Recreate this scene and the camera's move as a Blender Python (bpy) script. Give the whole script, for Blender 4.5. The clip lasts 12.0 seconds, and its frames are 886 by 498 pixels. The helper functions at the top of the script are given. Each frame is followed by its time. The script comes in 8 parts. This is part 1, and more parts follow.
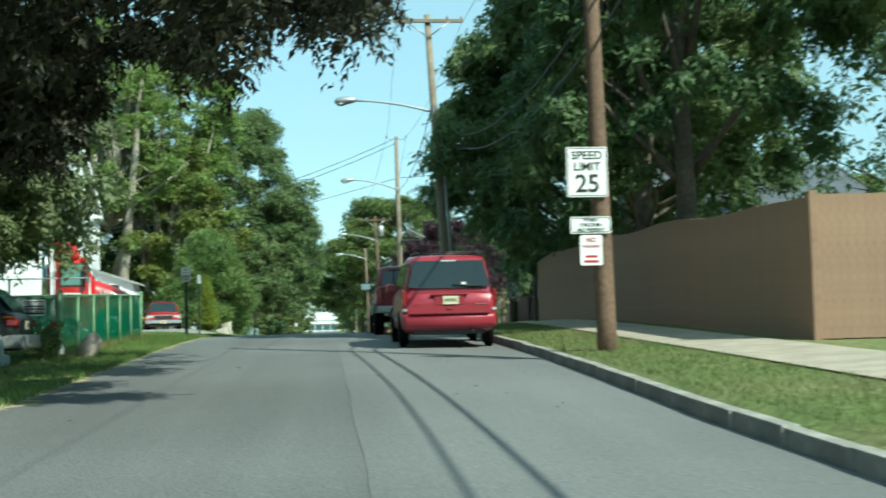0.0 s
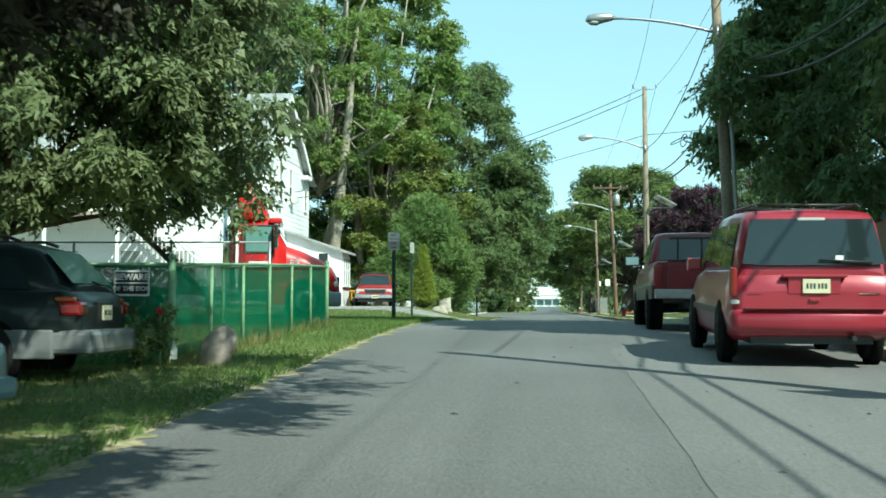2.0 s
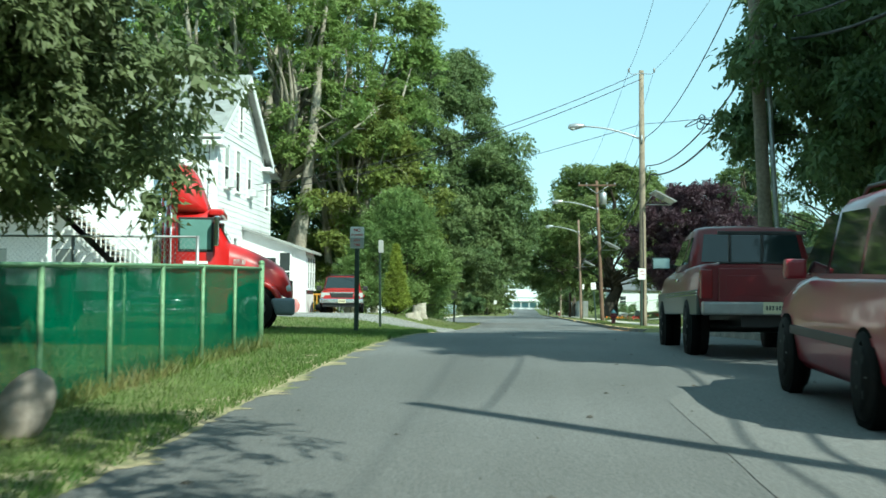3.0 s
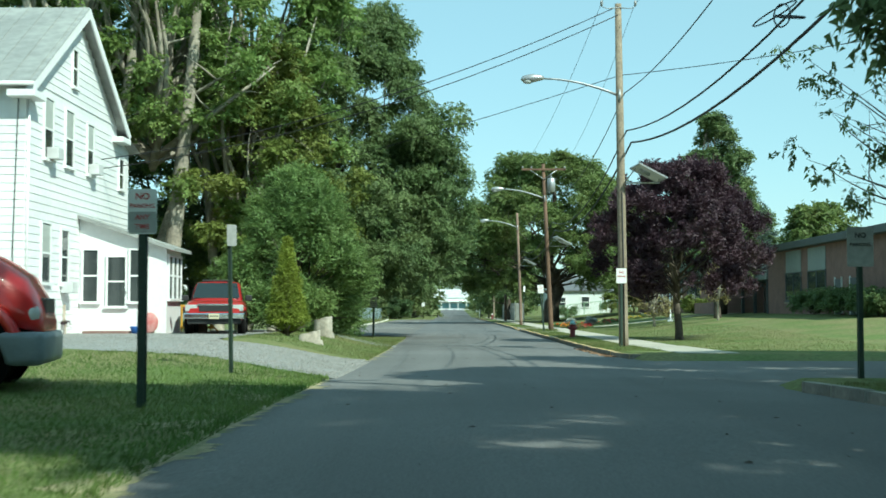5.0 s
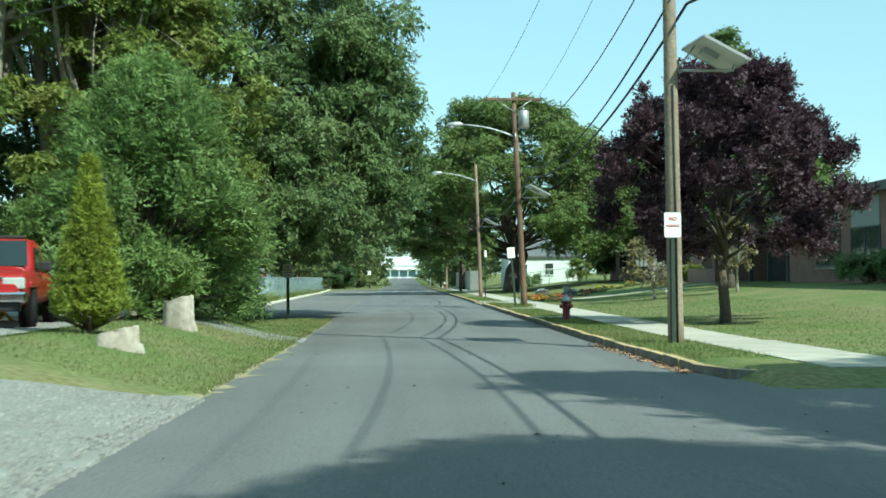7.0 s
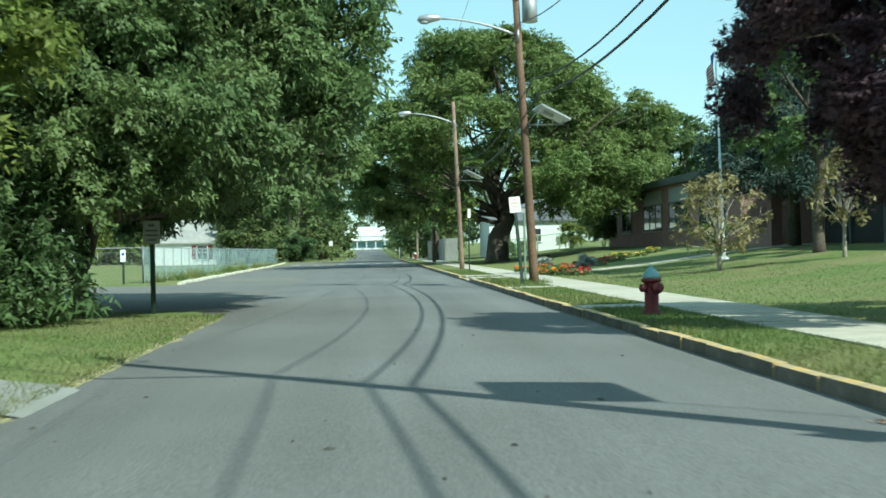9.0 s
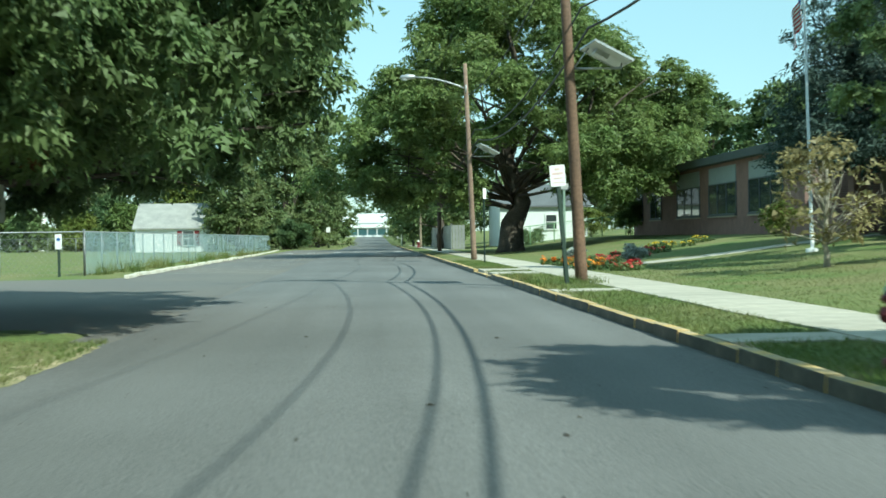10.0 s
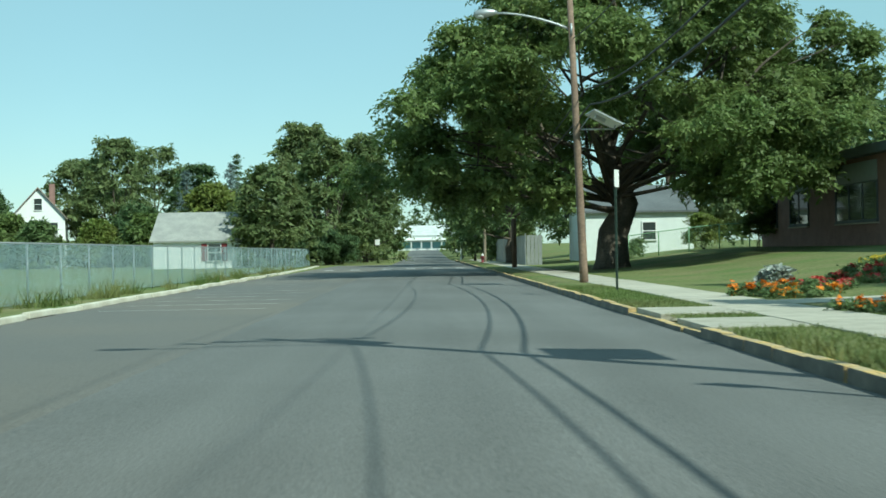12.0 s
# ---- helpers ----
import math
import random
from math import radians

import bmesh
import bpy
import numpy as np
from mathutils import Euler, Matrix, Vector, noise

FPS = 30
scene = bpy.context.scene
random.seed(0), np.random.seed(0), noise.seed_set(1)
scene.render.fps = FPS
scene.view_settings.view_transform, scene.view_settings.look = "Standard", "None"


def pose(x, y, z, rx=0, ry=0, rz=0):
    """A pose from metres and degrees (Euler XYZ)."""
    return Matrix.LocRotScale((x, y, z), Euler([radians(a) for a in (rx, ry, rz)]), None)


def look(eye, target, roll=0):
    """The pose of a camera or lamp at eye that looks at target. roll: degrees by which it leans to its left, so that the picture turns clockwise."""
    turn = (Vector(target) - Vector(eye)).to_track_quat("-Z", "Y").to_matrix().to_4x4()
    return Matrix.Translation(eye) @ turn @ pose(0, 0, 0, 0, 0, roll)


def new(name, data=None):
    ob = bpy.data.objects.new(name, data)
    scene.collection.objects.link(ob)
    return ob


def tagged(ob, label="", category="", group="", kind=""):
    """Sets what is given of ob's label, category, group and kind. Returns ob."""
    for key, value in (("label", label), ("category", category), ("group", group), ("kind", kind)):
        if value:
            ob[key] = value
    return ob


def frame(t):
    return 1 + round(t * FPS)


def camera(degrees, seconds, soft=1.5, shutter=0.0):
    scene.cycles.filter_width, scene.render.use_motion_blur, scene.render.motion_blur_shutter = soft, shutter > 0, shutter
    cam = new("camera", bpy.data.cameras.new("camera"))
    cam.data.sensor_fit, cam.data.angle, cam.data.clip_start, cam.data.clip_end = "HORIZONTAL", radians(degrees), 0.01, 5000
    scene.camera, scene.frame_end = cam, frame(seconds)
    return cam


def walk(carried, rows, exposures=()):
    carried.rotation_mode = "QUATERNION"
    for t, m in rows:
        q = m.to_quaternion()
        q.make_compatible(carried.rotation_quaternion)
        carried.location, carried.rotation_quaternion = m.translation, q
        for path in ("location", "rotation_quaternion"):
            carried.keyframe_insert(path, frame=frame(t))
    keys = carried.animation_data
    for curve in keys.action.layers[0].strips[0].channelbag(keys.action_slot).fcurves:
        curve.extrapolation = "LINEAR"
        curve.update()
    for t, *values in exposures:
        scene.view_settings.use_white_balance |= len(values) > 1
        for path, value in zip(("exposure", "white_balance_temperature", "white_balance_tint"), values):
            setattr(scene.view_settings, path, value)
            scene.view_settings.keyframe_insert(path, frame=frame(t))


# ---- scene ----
cam = camera(39.35, 12.0, 1.6, 0.3)
PATH = [
    (0, (0.779, 17.125, 0.211), (1.735, 27.057, 0.884), -1.35),
    (0.5, (0.710, 19.371, 0.298), (0.675, 29.351, 0.923), -1.17),
    (0.7, (0.660, 20.314, 0.332), (0.318, 30.290, 0.941), -0.75),
    (1, (0.575, 21.695, 0.384), (-0.028, 31.659, 0.967), -0.71),
    (1.5, (0.387, 24.220, 0.473), (-0.377, 34.177, 1.007), -0.50),
    (2, (0.135, 26.943, 0.569), (-0.684, 36.898, 1.053), 0.25),
    (2.5, (-0.108, 29.890, 0.680), (-0.837, 39.853, 1.131), 0.71),
    (2.7, (-0.190, 31.089, 0.725), (-0.884, 41.054, 1.194), 0.66),
    (4.3, (-0.663, 42.135, 1.155), (-0.914, 52.118, 1.681), 0.73),
    (4.5, (-0.667, 43.682, 1.213), (-0.862, 53.666, 1.729), 0.72),
    (5, (-0.674, 47.507, 1.359), (-0.712, 57.494, 1.853), 0.04),
    (5.5, (-0.656, 51.324, 1.471), (-0.583, 61.312, 1.942), -0.34),
    (6, (-0.600, 55.394, 1.517), (-0.441, 65.382, 1.962), -0.41),
    (6.5, (-0.526, 59.603, 1.521), (-0.262, 69.593, 1.878), -0.44),
    (7, (-0.371, 64.287, 1.478), (-0.007, 74.277, 1.712), -0.34),
    (7.1, (-0.329, 65.210, 1.469), (0.031, 75.201, 1.696), -0.28),
    (7.2, (-0.288, 66.134, 1.460), (0.075, 76.125, 1.674), -0.54),
    (8.8, (0.157, 80.905, 1.299), (0.748, 90.887, 1.320), -0.86),
    (9, (0.216, 82.891, 1.293), (0.824, 92.873, 1.290), -1.20),
    (9.5, (0.337, 87.868, 1.274), (0.966, 97.848, 1.214), -1.10),
    (10, (0.525, 93.328, 1.261), (1.114, 103.310, 1.161), -0.80),
    (10.5, (0.658, 98.891, 1.258), (1.005, 108.885, 1.291), -0.65),
    (11, (0.600, 103.656, 1.243), (0.836, 113.653, 1.254), -0.60),
    (11.3, (0.511, 106.467, 1.239), (0.723, 116.465, 1.228), -0.88),
    (11.5, (0.450, 108.367, 1.239), (0.641, 118.365, 1.224), -0.76),
    (12, (0.304, 112.998, 1.241), (0.466, 122.997, 1.256), -1.00),
]
walk(cam, [(t, look(eye, target, roll)) for t, eye, target, roll in PATH], [(0.0, 0.93, 6040, -11), (2.5, 1.04, 6040, -12), (4.5, 0.76, 6020, -12), (5.5, 0.86, 5980, -13), (7.0, 0.92, 5980, -13), (9.0, 0.93, 6000, -12), (9.8, 0.93, 6020, -12), (10.5, 0.82, 6040, -12), (11.2, 0.65, 6020, -13), (12.0, 0.52, 6010, -14)])

# ---------------------------------------------------------------- light
SUN_EL, SUN_AZ = radians(43.5), math.atan2(0.664, -0.748)      # azimuth from +y towards +x
world = bpy.data.worlds.new("world")
scene.world = world
world.use_nodes = True
wn = world.node_tree.nodes
sky = wn.new("ShaderNodeTexSky")
sky.sky_type, sky.sun_disc = "NISHITA", False
sky.sun_elevation, sky.sun_rotation = SUN_EL, SUN_AZ
sky.dust_density, sky.air_density, sky.ozone_density = 0.3, 1.0, 2.0
wn["Background"].inputs["Strength"].default_value = 0.12
haze = wn.new("ShaderNodeMix")                     # thin even haze over the whole sky
haze.data_type = "RGBA"
haze.inputs["Factor"].default_value = 0.66
haze.inputs["B"].default_value = (2.3, 3.45, 3.72, 1)
cloud = wn.new("ShaderNodeTexNoise")               # faint uneven cloud veil
cloud.inputs["Scale"].default_value, cloud.inputs["Detail"].default_value = 2.2, 5
veil = wn.new("ShaderNodeTexCoord")
thin = wn.new("ShaderNodeMapRange")
thin.inputs["From Min"].default_value, thin.inputs["From Max"].default_value = 0.35, 0.7
thin.inputs["To Min"].default_value, thin.inputs["To Max"].default_value = 0.62, 0.76
world.node_tree.links.new(veil.outputs["Generated"], cloud.inputs["Vector"])
world.node_tree.links.new(cloud.outputs["Fac"], thin.inputs["Value"])
world.node_tree.links.new(thin.outputs["Result"], haze.inputs["Factor"])
world.node_tree.links.new(sky.outputs[0], haze.inputs["A"])
world.node_tree.links.new(haze.outputs["Result"], wn["Background"].inputs["Color"])
sun = new("sun", bpy.data.lights.new("sun", "SUN"))
sun.data.energy, sun.data.angle, sun.data.color = 3.6, radians(0.55), (1.0, 0.95, 0.86)
sun.matrix_world = look((0.664 * 60, -0.748 * 60, math.tan(SUN_EL) * 60), (0, 0, 0))

# ---------------------------------------------------------------- helpers
R = random.Random(7)
LEFT, KERB = -2.75, 4.3           # the road's left edge and about where its kerb stands
PROFILE = [(-400, -4.0), (-40, -3.1), (0, -1.68), (17, -1.01), (22, -0.84), (27, -0.65), (31, -0.49), (42, -0.09), (47.5, 0.11), (51.3, 0.21),
           (55.4, 0.27), (59.6, 0.28), (64.3, 0.24), (70, 0.16), (81, 0.06), (90, 0.0), (300, 0.0), (420, 1.5), (2000, 1.5)]


def kerb_x(y):
    """Face of the right kerb."""
    return float(np.interp(y, [0, 28, 38, 62, 68, 80, 84], [4.12, 4.15, 4.45, 4.45, 4.2, 4.2, 4.08]))


def grade(y):
    """Height of the road along its length."""
    s = 0.0
    for d in (-3, 0, 3):
        s += float(np.interp(y + d, [p[0] for p in PROFILE], [p[1] for p in PROFILE]))
    return s / 3


def step(a, b, v):
    v = min(max((v - a) / (b - a), 0), 1)
    return v * v * (3 - 2 * v)


def lie(x, y):
    """Height of the natural ground beside the road."""
    z = grade(y)
    if x > KERB:
        side = step(66.5, 67.5, y) * (1 - step(80, 81, y))      # mouth of the side street
        z += 0.13 * (1 - side) if y < 90 else 0.115
        z += 1.05 * step(8.0, 21.0, x) * step(84, 110, y)
        z += 0.15 * step(4.5, 8.0, x) * (1 - step(50, 66, y))
    elif x < LEFT:
        z += 0.02 + 0.55 * step(2.6, 6.0, -x) * step(62, 78, y) * (1 - step(96, 104, y))
    return z


def link(name, data, parent=None, label=""):
    ob = new(name, data)
    if parent is not None:
        ob.parent = parent
    if label:
        ob["label"] = label
    return ob


def thing(name, x, y, z=None, rz=0.0, label="", category="", group="", kind=""):
    ob = new(name)
    ob.matrix_world = pose(x, y, lie(x, y) if z is None else z, 0, 0, rz)
    return tagged(ob, label, category, group, kind)


def finish(name, bm, material, parent=None, label="", smooth=False):
    me = bpy.data.meshes.new(name)
    bmesh.ops.recalc_face_normals(bm, faces=bm.faces[:])
    if smooth:
        for f in bm.faces:
            f.smooth = True
    bm.to_mesh(me)
    bm.free()
    for m in (material if isinstance(material, (list, tuple)) else [material]):
        me.materials.append(m)
    return link(name, me, parent, label)


part = finish


def box(bm, x0, y0, z0, x1, y1, z1, bevel=0.0, m=None):
    r = bmesh.ops.create_cube(bm, size=1)
    vs = r["verts"]
    for v in vs:
        v.co = Vector(((x0 + x1) / 2 + v.co.x * (x1 - x0), (y0 + y1) / 2 + v.co.y * (y1 - y0), (z0 + z1) / 2 + v.co.z * (z1 - z0)))
    if bevel:
        es = list({e for v in vs for e in v.link_edges})
        vs = [v for v in bmesh.ops.bevel(bm, geom=es, offset=bevel, segments=2, affect="EDGES", profile=0.6, clamp_overlap=True)["verts"]]
    if m is not None:
        bmesh.ops.transform(bm, matrix=m, verts=vs)
    return vs


def tube(bm, pts, radii, n=8, cap=True):
    """A tapered tube through points."""
    rings = []
    pts = [Vector(p) for p in pts]
    if not isinstance(radii, (list, tuple)):
        radii = [radii] * len(pts)
    for i, p in enumerate(pts):
        d = (pts[min(i + 1, len(pts) - 1)] - pts[max(i - 1, 0)]).normalized()
        a = d.cross(Vector((0, 0, 1)) if abs(d.z) < 0.95 else Vector((0, 1, 0))).normalized()
        b = d.cross(a)
        rings.append([bm.verts.new(p + (a * math.cos(6.2832 * k / n) + b * math.sin(6.2832 * k / n)) * radii[i]) for k in range(n)])
    for r0, r1 in zip(rings, rings[1:]):
        for k in range(n):
            f = bm.faces.new((r0[k], r0[(k + 1) % n], r1[(k + 1) % n], r1[k]))
            f.smooth = True
    if cap:
        bm.faces.new(rings[0])
        bm.faces.new(rings[-1])
    return rings


# ---------------------------------------------------------------- materials
def mat(name, color, rough=0.7, metal=0.0, grain=0.0, scale=8.0, color2=None, bump=0.0, bscale=None, spec=None, detail=6.0, spread=0.0, mottled=None):
    """Principled surface with two scales of noise. color2: the colour that the large noise blends in; spread: brightness change from piece to piece."""
    m = bpy.data.materials.new(name)
    m.use_nodes = True
    nt = m.node_tree
    b = nt.nodes["Principled BSDF"]
    b.inputs["Roughness"].default_value, b.inputs["Metallic"].default_value = rough, metal
    if spec is not None:
        b.inputs["Specular IOR Level"].default_value = spec
    co = nt.nodes.new("ShaderNodeTexCoord")
    n1 = nt.nodes.new("ShaderNodeTexNoise")
    n1.inputs["Scale"].default_value, n1.inputs["Detail"].default_value = scale, detail
    n2 = nt.nodes.new("ShaderNodeTexNoise")
    n2.inputs["Scale"].default_value, n2.inputs["Detail"].default_value = scale * 0.09 if mottled is None else mottled, 4
    for n in (n1, n2):
        nt.links.new(co.outputs["Object"], n.inputs["Vector"])
    mix = nt.nodes.new("ShaderNodeMix")
    mix.data_type = "RGBA"
    mix.inputs["A"].default_value = (*color, 1)
    mix.inputs["B"].default_value = (*(color2 or [c * 0.8 for c in color]), 1)
    ramp = nt.nodes.new("ShaderNodeMapRange")
    ramp.inputs["From Min"].default_value, ramp.inputs["From Max"].default_value = 0.36, 0.64
    nt.links.new(n2.outputs["Fac"], ramp.inputs["Value"])
    nt.links.new(ramp.outputs["Result"], mix.inputs["Factor"])
    hsv = nt.nodes.new("ShaderNodeHueSaturation")
    nt.links.new(mix.outputs["Result"], hsv.inputs["Color"])
    val = nt.nodes.new("ShaderNodeMapRange")
    val.inputs["From Min"].default_value, val.inputs["From Max"].default_value = 0.25, 0.75
    val.inputs["To Min"].default_value, val.inputs["To Max"].default_value = 1 - grain, 1 + grain
    nt.links.new(n1.outputs["Fac"], val.inputs["Value"])
    last = val.outputs["Result"]
    if spread:
        info = nt.nodes.new("ShaderNodeObjectInfo")
        geo = nt.nodes.new("ShaderNodeNewGeometry")
        add = nt.nodes.new("ShaderNodeMath")
        add.operation = "ADD"
        nt.links.new(info.outputs["Random"], add.inputs[0])
        nt.links.new(geo.outputs["Random Per Island"], add.inputs[1])
        frac = nt.nodes.new("ShaderNodeMath")
        frac.operation = "FRACT"
        nt.links.new(add.outputs[0], frac.inputs[0])
        rng = nt.nodes.new("ShaderNodeMapRange")
        rng.inputs["To Min"].default_value, rng.inputs["To Max"].default_value = 1 - spread, 1 + spread
        nt.links.new(frac.outputs[0], rng.inputs["Value"])
        mul = nt.nodes.new("ShaderNodeMath")
        mul.operation = "MULTIPLY"
        nt.links.new(last, mul.inputs[0])
        nt.links.new(rng.outputs["Result"], mul.inputs[1])
        last = mul.outputs[0]
    nt.links.new(last, hsv.inputs["Value"])
    nt.links.new(hsv.outputs["Color"], b.inputs["Base Color"])
    if bump:
        bp = nt.nodes.new("ShaderNodeBump")
        bp.inputs["Strength"].default_value, bp.inputs["Distance"].default_value = bump, 0.02
        n3 = n1
        if bscale:
            n3 = nt.nodes.new("ShaderNodeTexNoise")
            n3.inputs["Scale"].default_value, n3.inputs["Detail"].default_value = bscale, 5
            nt.links.new(co.outputs["Object"], n3.inputs["Vector"])
        nt.links.new(n3.outputs["Fac"], bp.inputs["Height"])
        nt.links.new(bp.outputs["Normal"], b.inputs["Normal"])
    return m


def paint(name, color, coat=0.6, rough=0.35, metal=0.0, spec=0.5):
    m = mat(name, color, rough, metal, 0.04, 30, [c * 0.92 for c in color], spec=spec)
    b = m.node_tree.nodes["Principled BSDF"]
    b.inputs["Coat Weight"].default_value, b.inputs["Coat Roughness"].default_value = coat, 0.06
    return m


def leafy(name, color, color2, trans=0.35, rough=0.55):
    m = mat(name, color, rough, 0, 0.25, 0.9, color2, mottled=0.3, spread=0.22, spec=0.35)
    nt = m.node_tree
    b, out = nt.nodes["Principled BSDF"], nt.nodes["Material Output"]
    tr = nt.nodes.new("ShaderNodeBsdfTranslucent")
    mx = nt.nodes.new("ShaderNodeMixShader")
    mx.inputs[0].default_value = trans
    nt.links.new(b.inputs["Base Color"].links[0].from_socket, tr.inputs["Color"])
    nt.links.new(b.outputs[0], mx.inputs[1])
    nt.links.new(tr.outputs[0], mx.inputs[2])
    nt.links.new(mx.outputs[0], out.inputs["Surface"])
    return m


def glassy(name, color, rough=0.03):
    m = mat(name, color, rough, 0, 0.1, 3, spec=0.7)
    return m


ASPHALT = mat("asphalt", (0.118, 0.118, 0.115), 0.85, 0, 0.4, 38, (0.148, 0.148, 0.146), 0.5, mottled=0.18, detail=9)


def streaked(m, amount, sx, sy):
    """Long faint streaks along the road, laid over a surface's own colour."""
    nt = m.node_tree
    hsv = [n for n in nt.nodes if n.type == "HUE_SAT"][0]
    b = nt.nodes["Principled BSDF"]
    co = nt.nodes.new("ShaderNodeTexCoord")
    mp = nt.nodes.new("ShaderNodeMapping")
    mp.inputs["Scale"].default_value = (sx, sy, 1)
    n = nt.nodes.new("ShaderNodeTexNoise")
    n.inputs["Scale"].default_value, n.inputs["Detail"].default_value = 1.0, 5
    rg = nt.nodes.new("ShaderNodeMapRange")
    rg.inputs["From Min"].default_value, rg.inputs["From Max"].default_value = 0.3, 0.7
    rg.inputs["To Min"].default_value, rg.inputs["To Max"].default_value = 1 - amount, 1 + amount
    h2 = nt.nodes.new("ShaderNodeHueSaturation")
    nt.links.new(co.outputs["Object"], mp.inputs["Vector"])
    nt.links.new(mp.outputs["Vector"], n.inputs["Vector"])
    nt.links.new(n.outputs["Fac"], rg.inputs["Value"])
    nt.links.new(rg.outputs["Result"], h2.inputs["Value"])
    nt.links.new(hsv.outputs["Color"], h2.inputs["Color"])
    nt.links.new(h2.outputs["Color"], b.inputs["Base Color"])
    return m


streaked(ASPHALT, 0.13, 1.1, 0.03)
GRASS = mat("grass", (0.125, 0.17, 0.058), 0.9, 0, 0.4, 9, (0.19, 0.185, 0.088), 0.6, 60, mottled=0.35, spec=0.1)
LOTASPHALT = mat("lot_asphalt", (0.125, 0.123, 0.118), 0.88, 0, 0.4, 34, (0.155, 0.143, 0.126), 0.5, mottled=0.11, detail=9)
CONCRETE = mat("concrete", (0.40, 0.34, 0.265), 0.9, 0, 0.14, 25, (0.31, 0.265, 0.205), 0.3)
KERBSTONE = mat("kerb_concrete", (0.36, 0.34, 0.30), 0.9, 0, 0.25, 20, (0.24, 0.23, 0.20), 0.5)
GRAVEL = mat("gravel", (0.255, 0.26, 0.25), 0.95, 0, 0.28, 55, (0.215, 0.215, 0.195), 0.7, mottled=0.35, detail=12)
WOODPOLE = mat("weathered_pole", (0.27, 0.225, 0.165), 0.85, 0, 0.3, 14, (0.20, 0.16, 0.115), 0.5)
BROWNPOLE = mat("brown_pole", (0.16, 0.095, 0.06), 0.85, 0, 0.3, 14, (0.11, 0.068, 0.045), 0.5)
BARK = mat("bark", (0.12, 0.10, 0.08), 0.9, 0, 0.35, 10, (0.075, 0.062, 0.05), 0.8, spec=0.2)
PALEBARK = mat("pale_bark", (0.40, 0.365, 0.30), 0.9, 0, 0.3, 8, (0.25, 0.22, 0.175), 0.6)
FENCEWOOD = mat("tan_boards", (0.27, 0.165, 0.105), 0.8, 0, 0.12, 9, (0.225, 0.135, 0.085), 0.2, spread=0.03)
BRICK = mat("red_brick", (0.26, 0.155, 0.135), 0.85, 0, 0.2, 18, (0.21, 0.125, 0.108), 0.4)
GALV = mat("galvanised_steel", (0.45, 0.46, 0.47), 0.45, 0.8, 0.12, 15)
LEAF = leafy("maple_leaves", (0.13, 0.185, 0.056), (0.18, 0.23, 0.073), 0.42)
# near-black tone: dark maple foliage with the canopy's shade put into the colour
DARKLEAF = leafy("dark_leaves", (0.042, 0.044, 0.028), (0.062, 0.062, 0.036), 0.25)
PURPLELEAF = leafy("purple_leaves", (0.05, 0.028, 0.042), (0.085, 0.048, 0.062), 0.25)
CEDAR = leafy("cedar_sprays", (0.15, 0.235, 0.075), (0.20, 0.28, 0.09), 0.4)
ROOF = mat("grey_shingles", (0.32, 0.32, 0.30), 0.9, 0, 0.2, 12, (0.26, 0.26, 0.25), 0.3)

SAND = mat("sandy_dirt", (0.38, 0.315, 0.20), 0.95, 0, 0.45, 22, (0.17, 0.18, 0.075), 0.6, mottled=2.6, detail=10)
SLAB = mat("pale_slab", (0.46, 0.43, 0.36), 0.9, 0, 0.14, 22, (0.37, 0.345, 0.285), 0.3, spread=0.09)
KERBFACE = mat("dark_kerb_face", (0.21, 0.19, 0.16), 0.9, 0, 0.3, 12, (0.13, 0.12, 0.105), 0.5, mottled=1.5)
KERBYELLOW = mat("worn_yellow_kerb", (0.62, 0.40, 0.12), 0.85, 0, 0.3, 14, (0.38, 0.30, 0.18), 0.5, mottled=2.2, spread=0.12)
WORNPAINT = mat("worn_white_paint", (0.55, 0.55, 0.52), 0.8, 0, 0.3, 14, (0.26, 0.26, 0.26), mottled=3.0)

# ---------------------------------------------------------------- ground
def spaced(*runs):
    out = []
    for a, b, d in runs:
        n = max(1, round((b - a) / d))
        out += [a + (b - a) * i / n for i in range(n)]
    return out + [runs[-1][1]]


def sheet(name, xs, ys, height, material, kind="structure", label="", category=""):
    xs, ys = list(xs), list(ys)
    v = [(x, y, height(x, y)) for y in ys for x in xs]
    n = len(xs)
    f = [(j * n + i, j * n + i + 1, (j + 1) * n + i + 1, (j + 1) * n + i) for j in range(len(ys) - 1) for i in range(n - 1)]
    me = bpy.data.meshes.new(name)
    me.from_pydata(v, [], f)
    me.materials.append(material)
    for p in me.polygons:
        p.use_smooth = True
    return tagged(link(name, me), label, category, kind=kind)


def under(x, y):
    """The ground sheet: below the road, the lot and the drive it dips out of sight."""
    z = lie(x, y)
    if LEFT - 0.1 < x < KERB + 0.1:
        return grade(y) - 0.12
    if x <= LEFT + 0.03 and (in_lot(x, y) or in_drive(x, y)):
        return z - 0.1
    if x > KERB and 67.6 < y < 79.9:
        return z - 0.1
    return z


def drive_near(x):
    return float(np.interp(-x, [2.75, 3.4, 4.2, 6.1, 9, 30], [69.2, 70.2, 70.8, 71.6, 73.0, 76.0]))


def drive_far(x):
    return float(np.interp(-x, [2.75, 4.2, 5.2, 5.8, 6.3, 6.6, 6.9, 10.1, 10.2, 30], [79.0, 78.0, 76.6, 76.2, 77.5, 84.0, 95, 95, 88.6, 88.6]))


def lot_near(x):
    return float(np.interp(-x, [2.75, 3.5, 5, 9, 40], [107.8, 109.6, 111.2, 111.8, 112]))


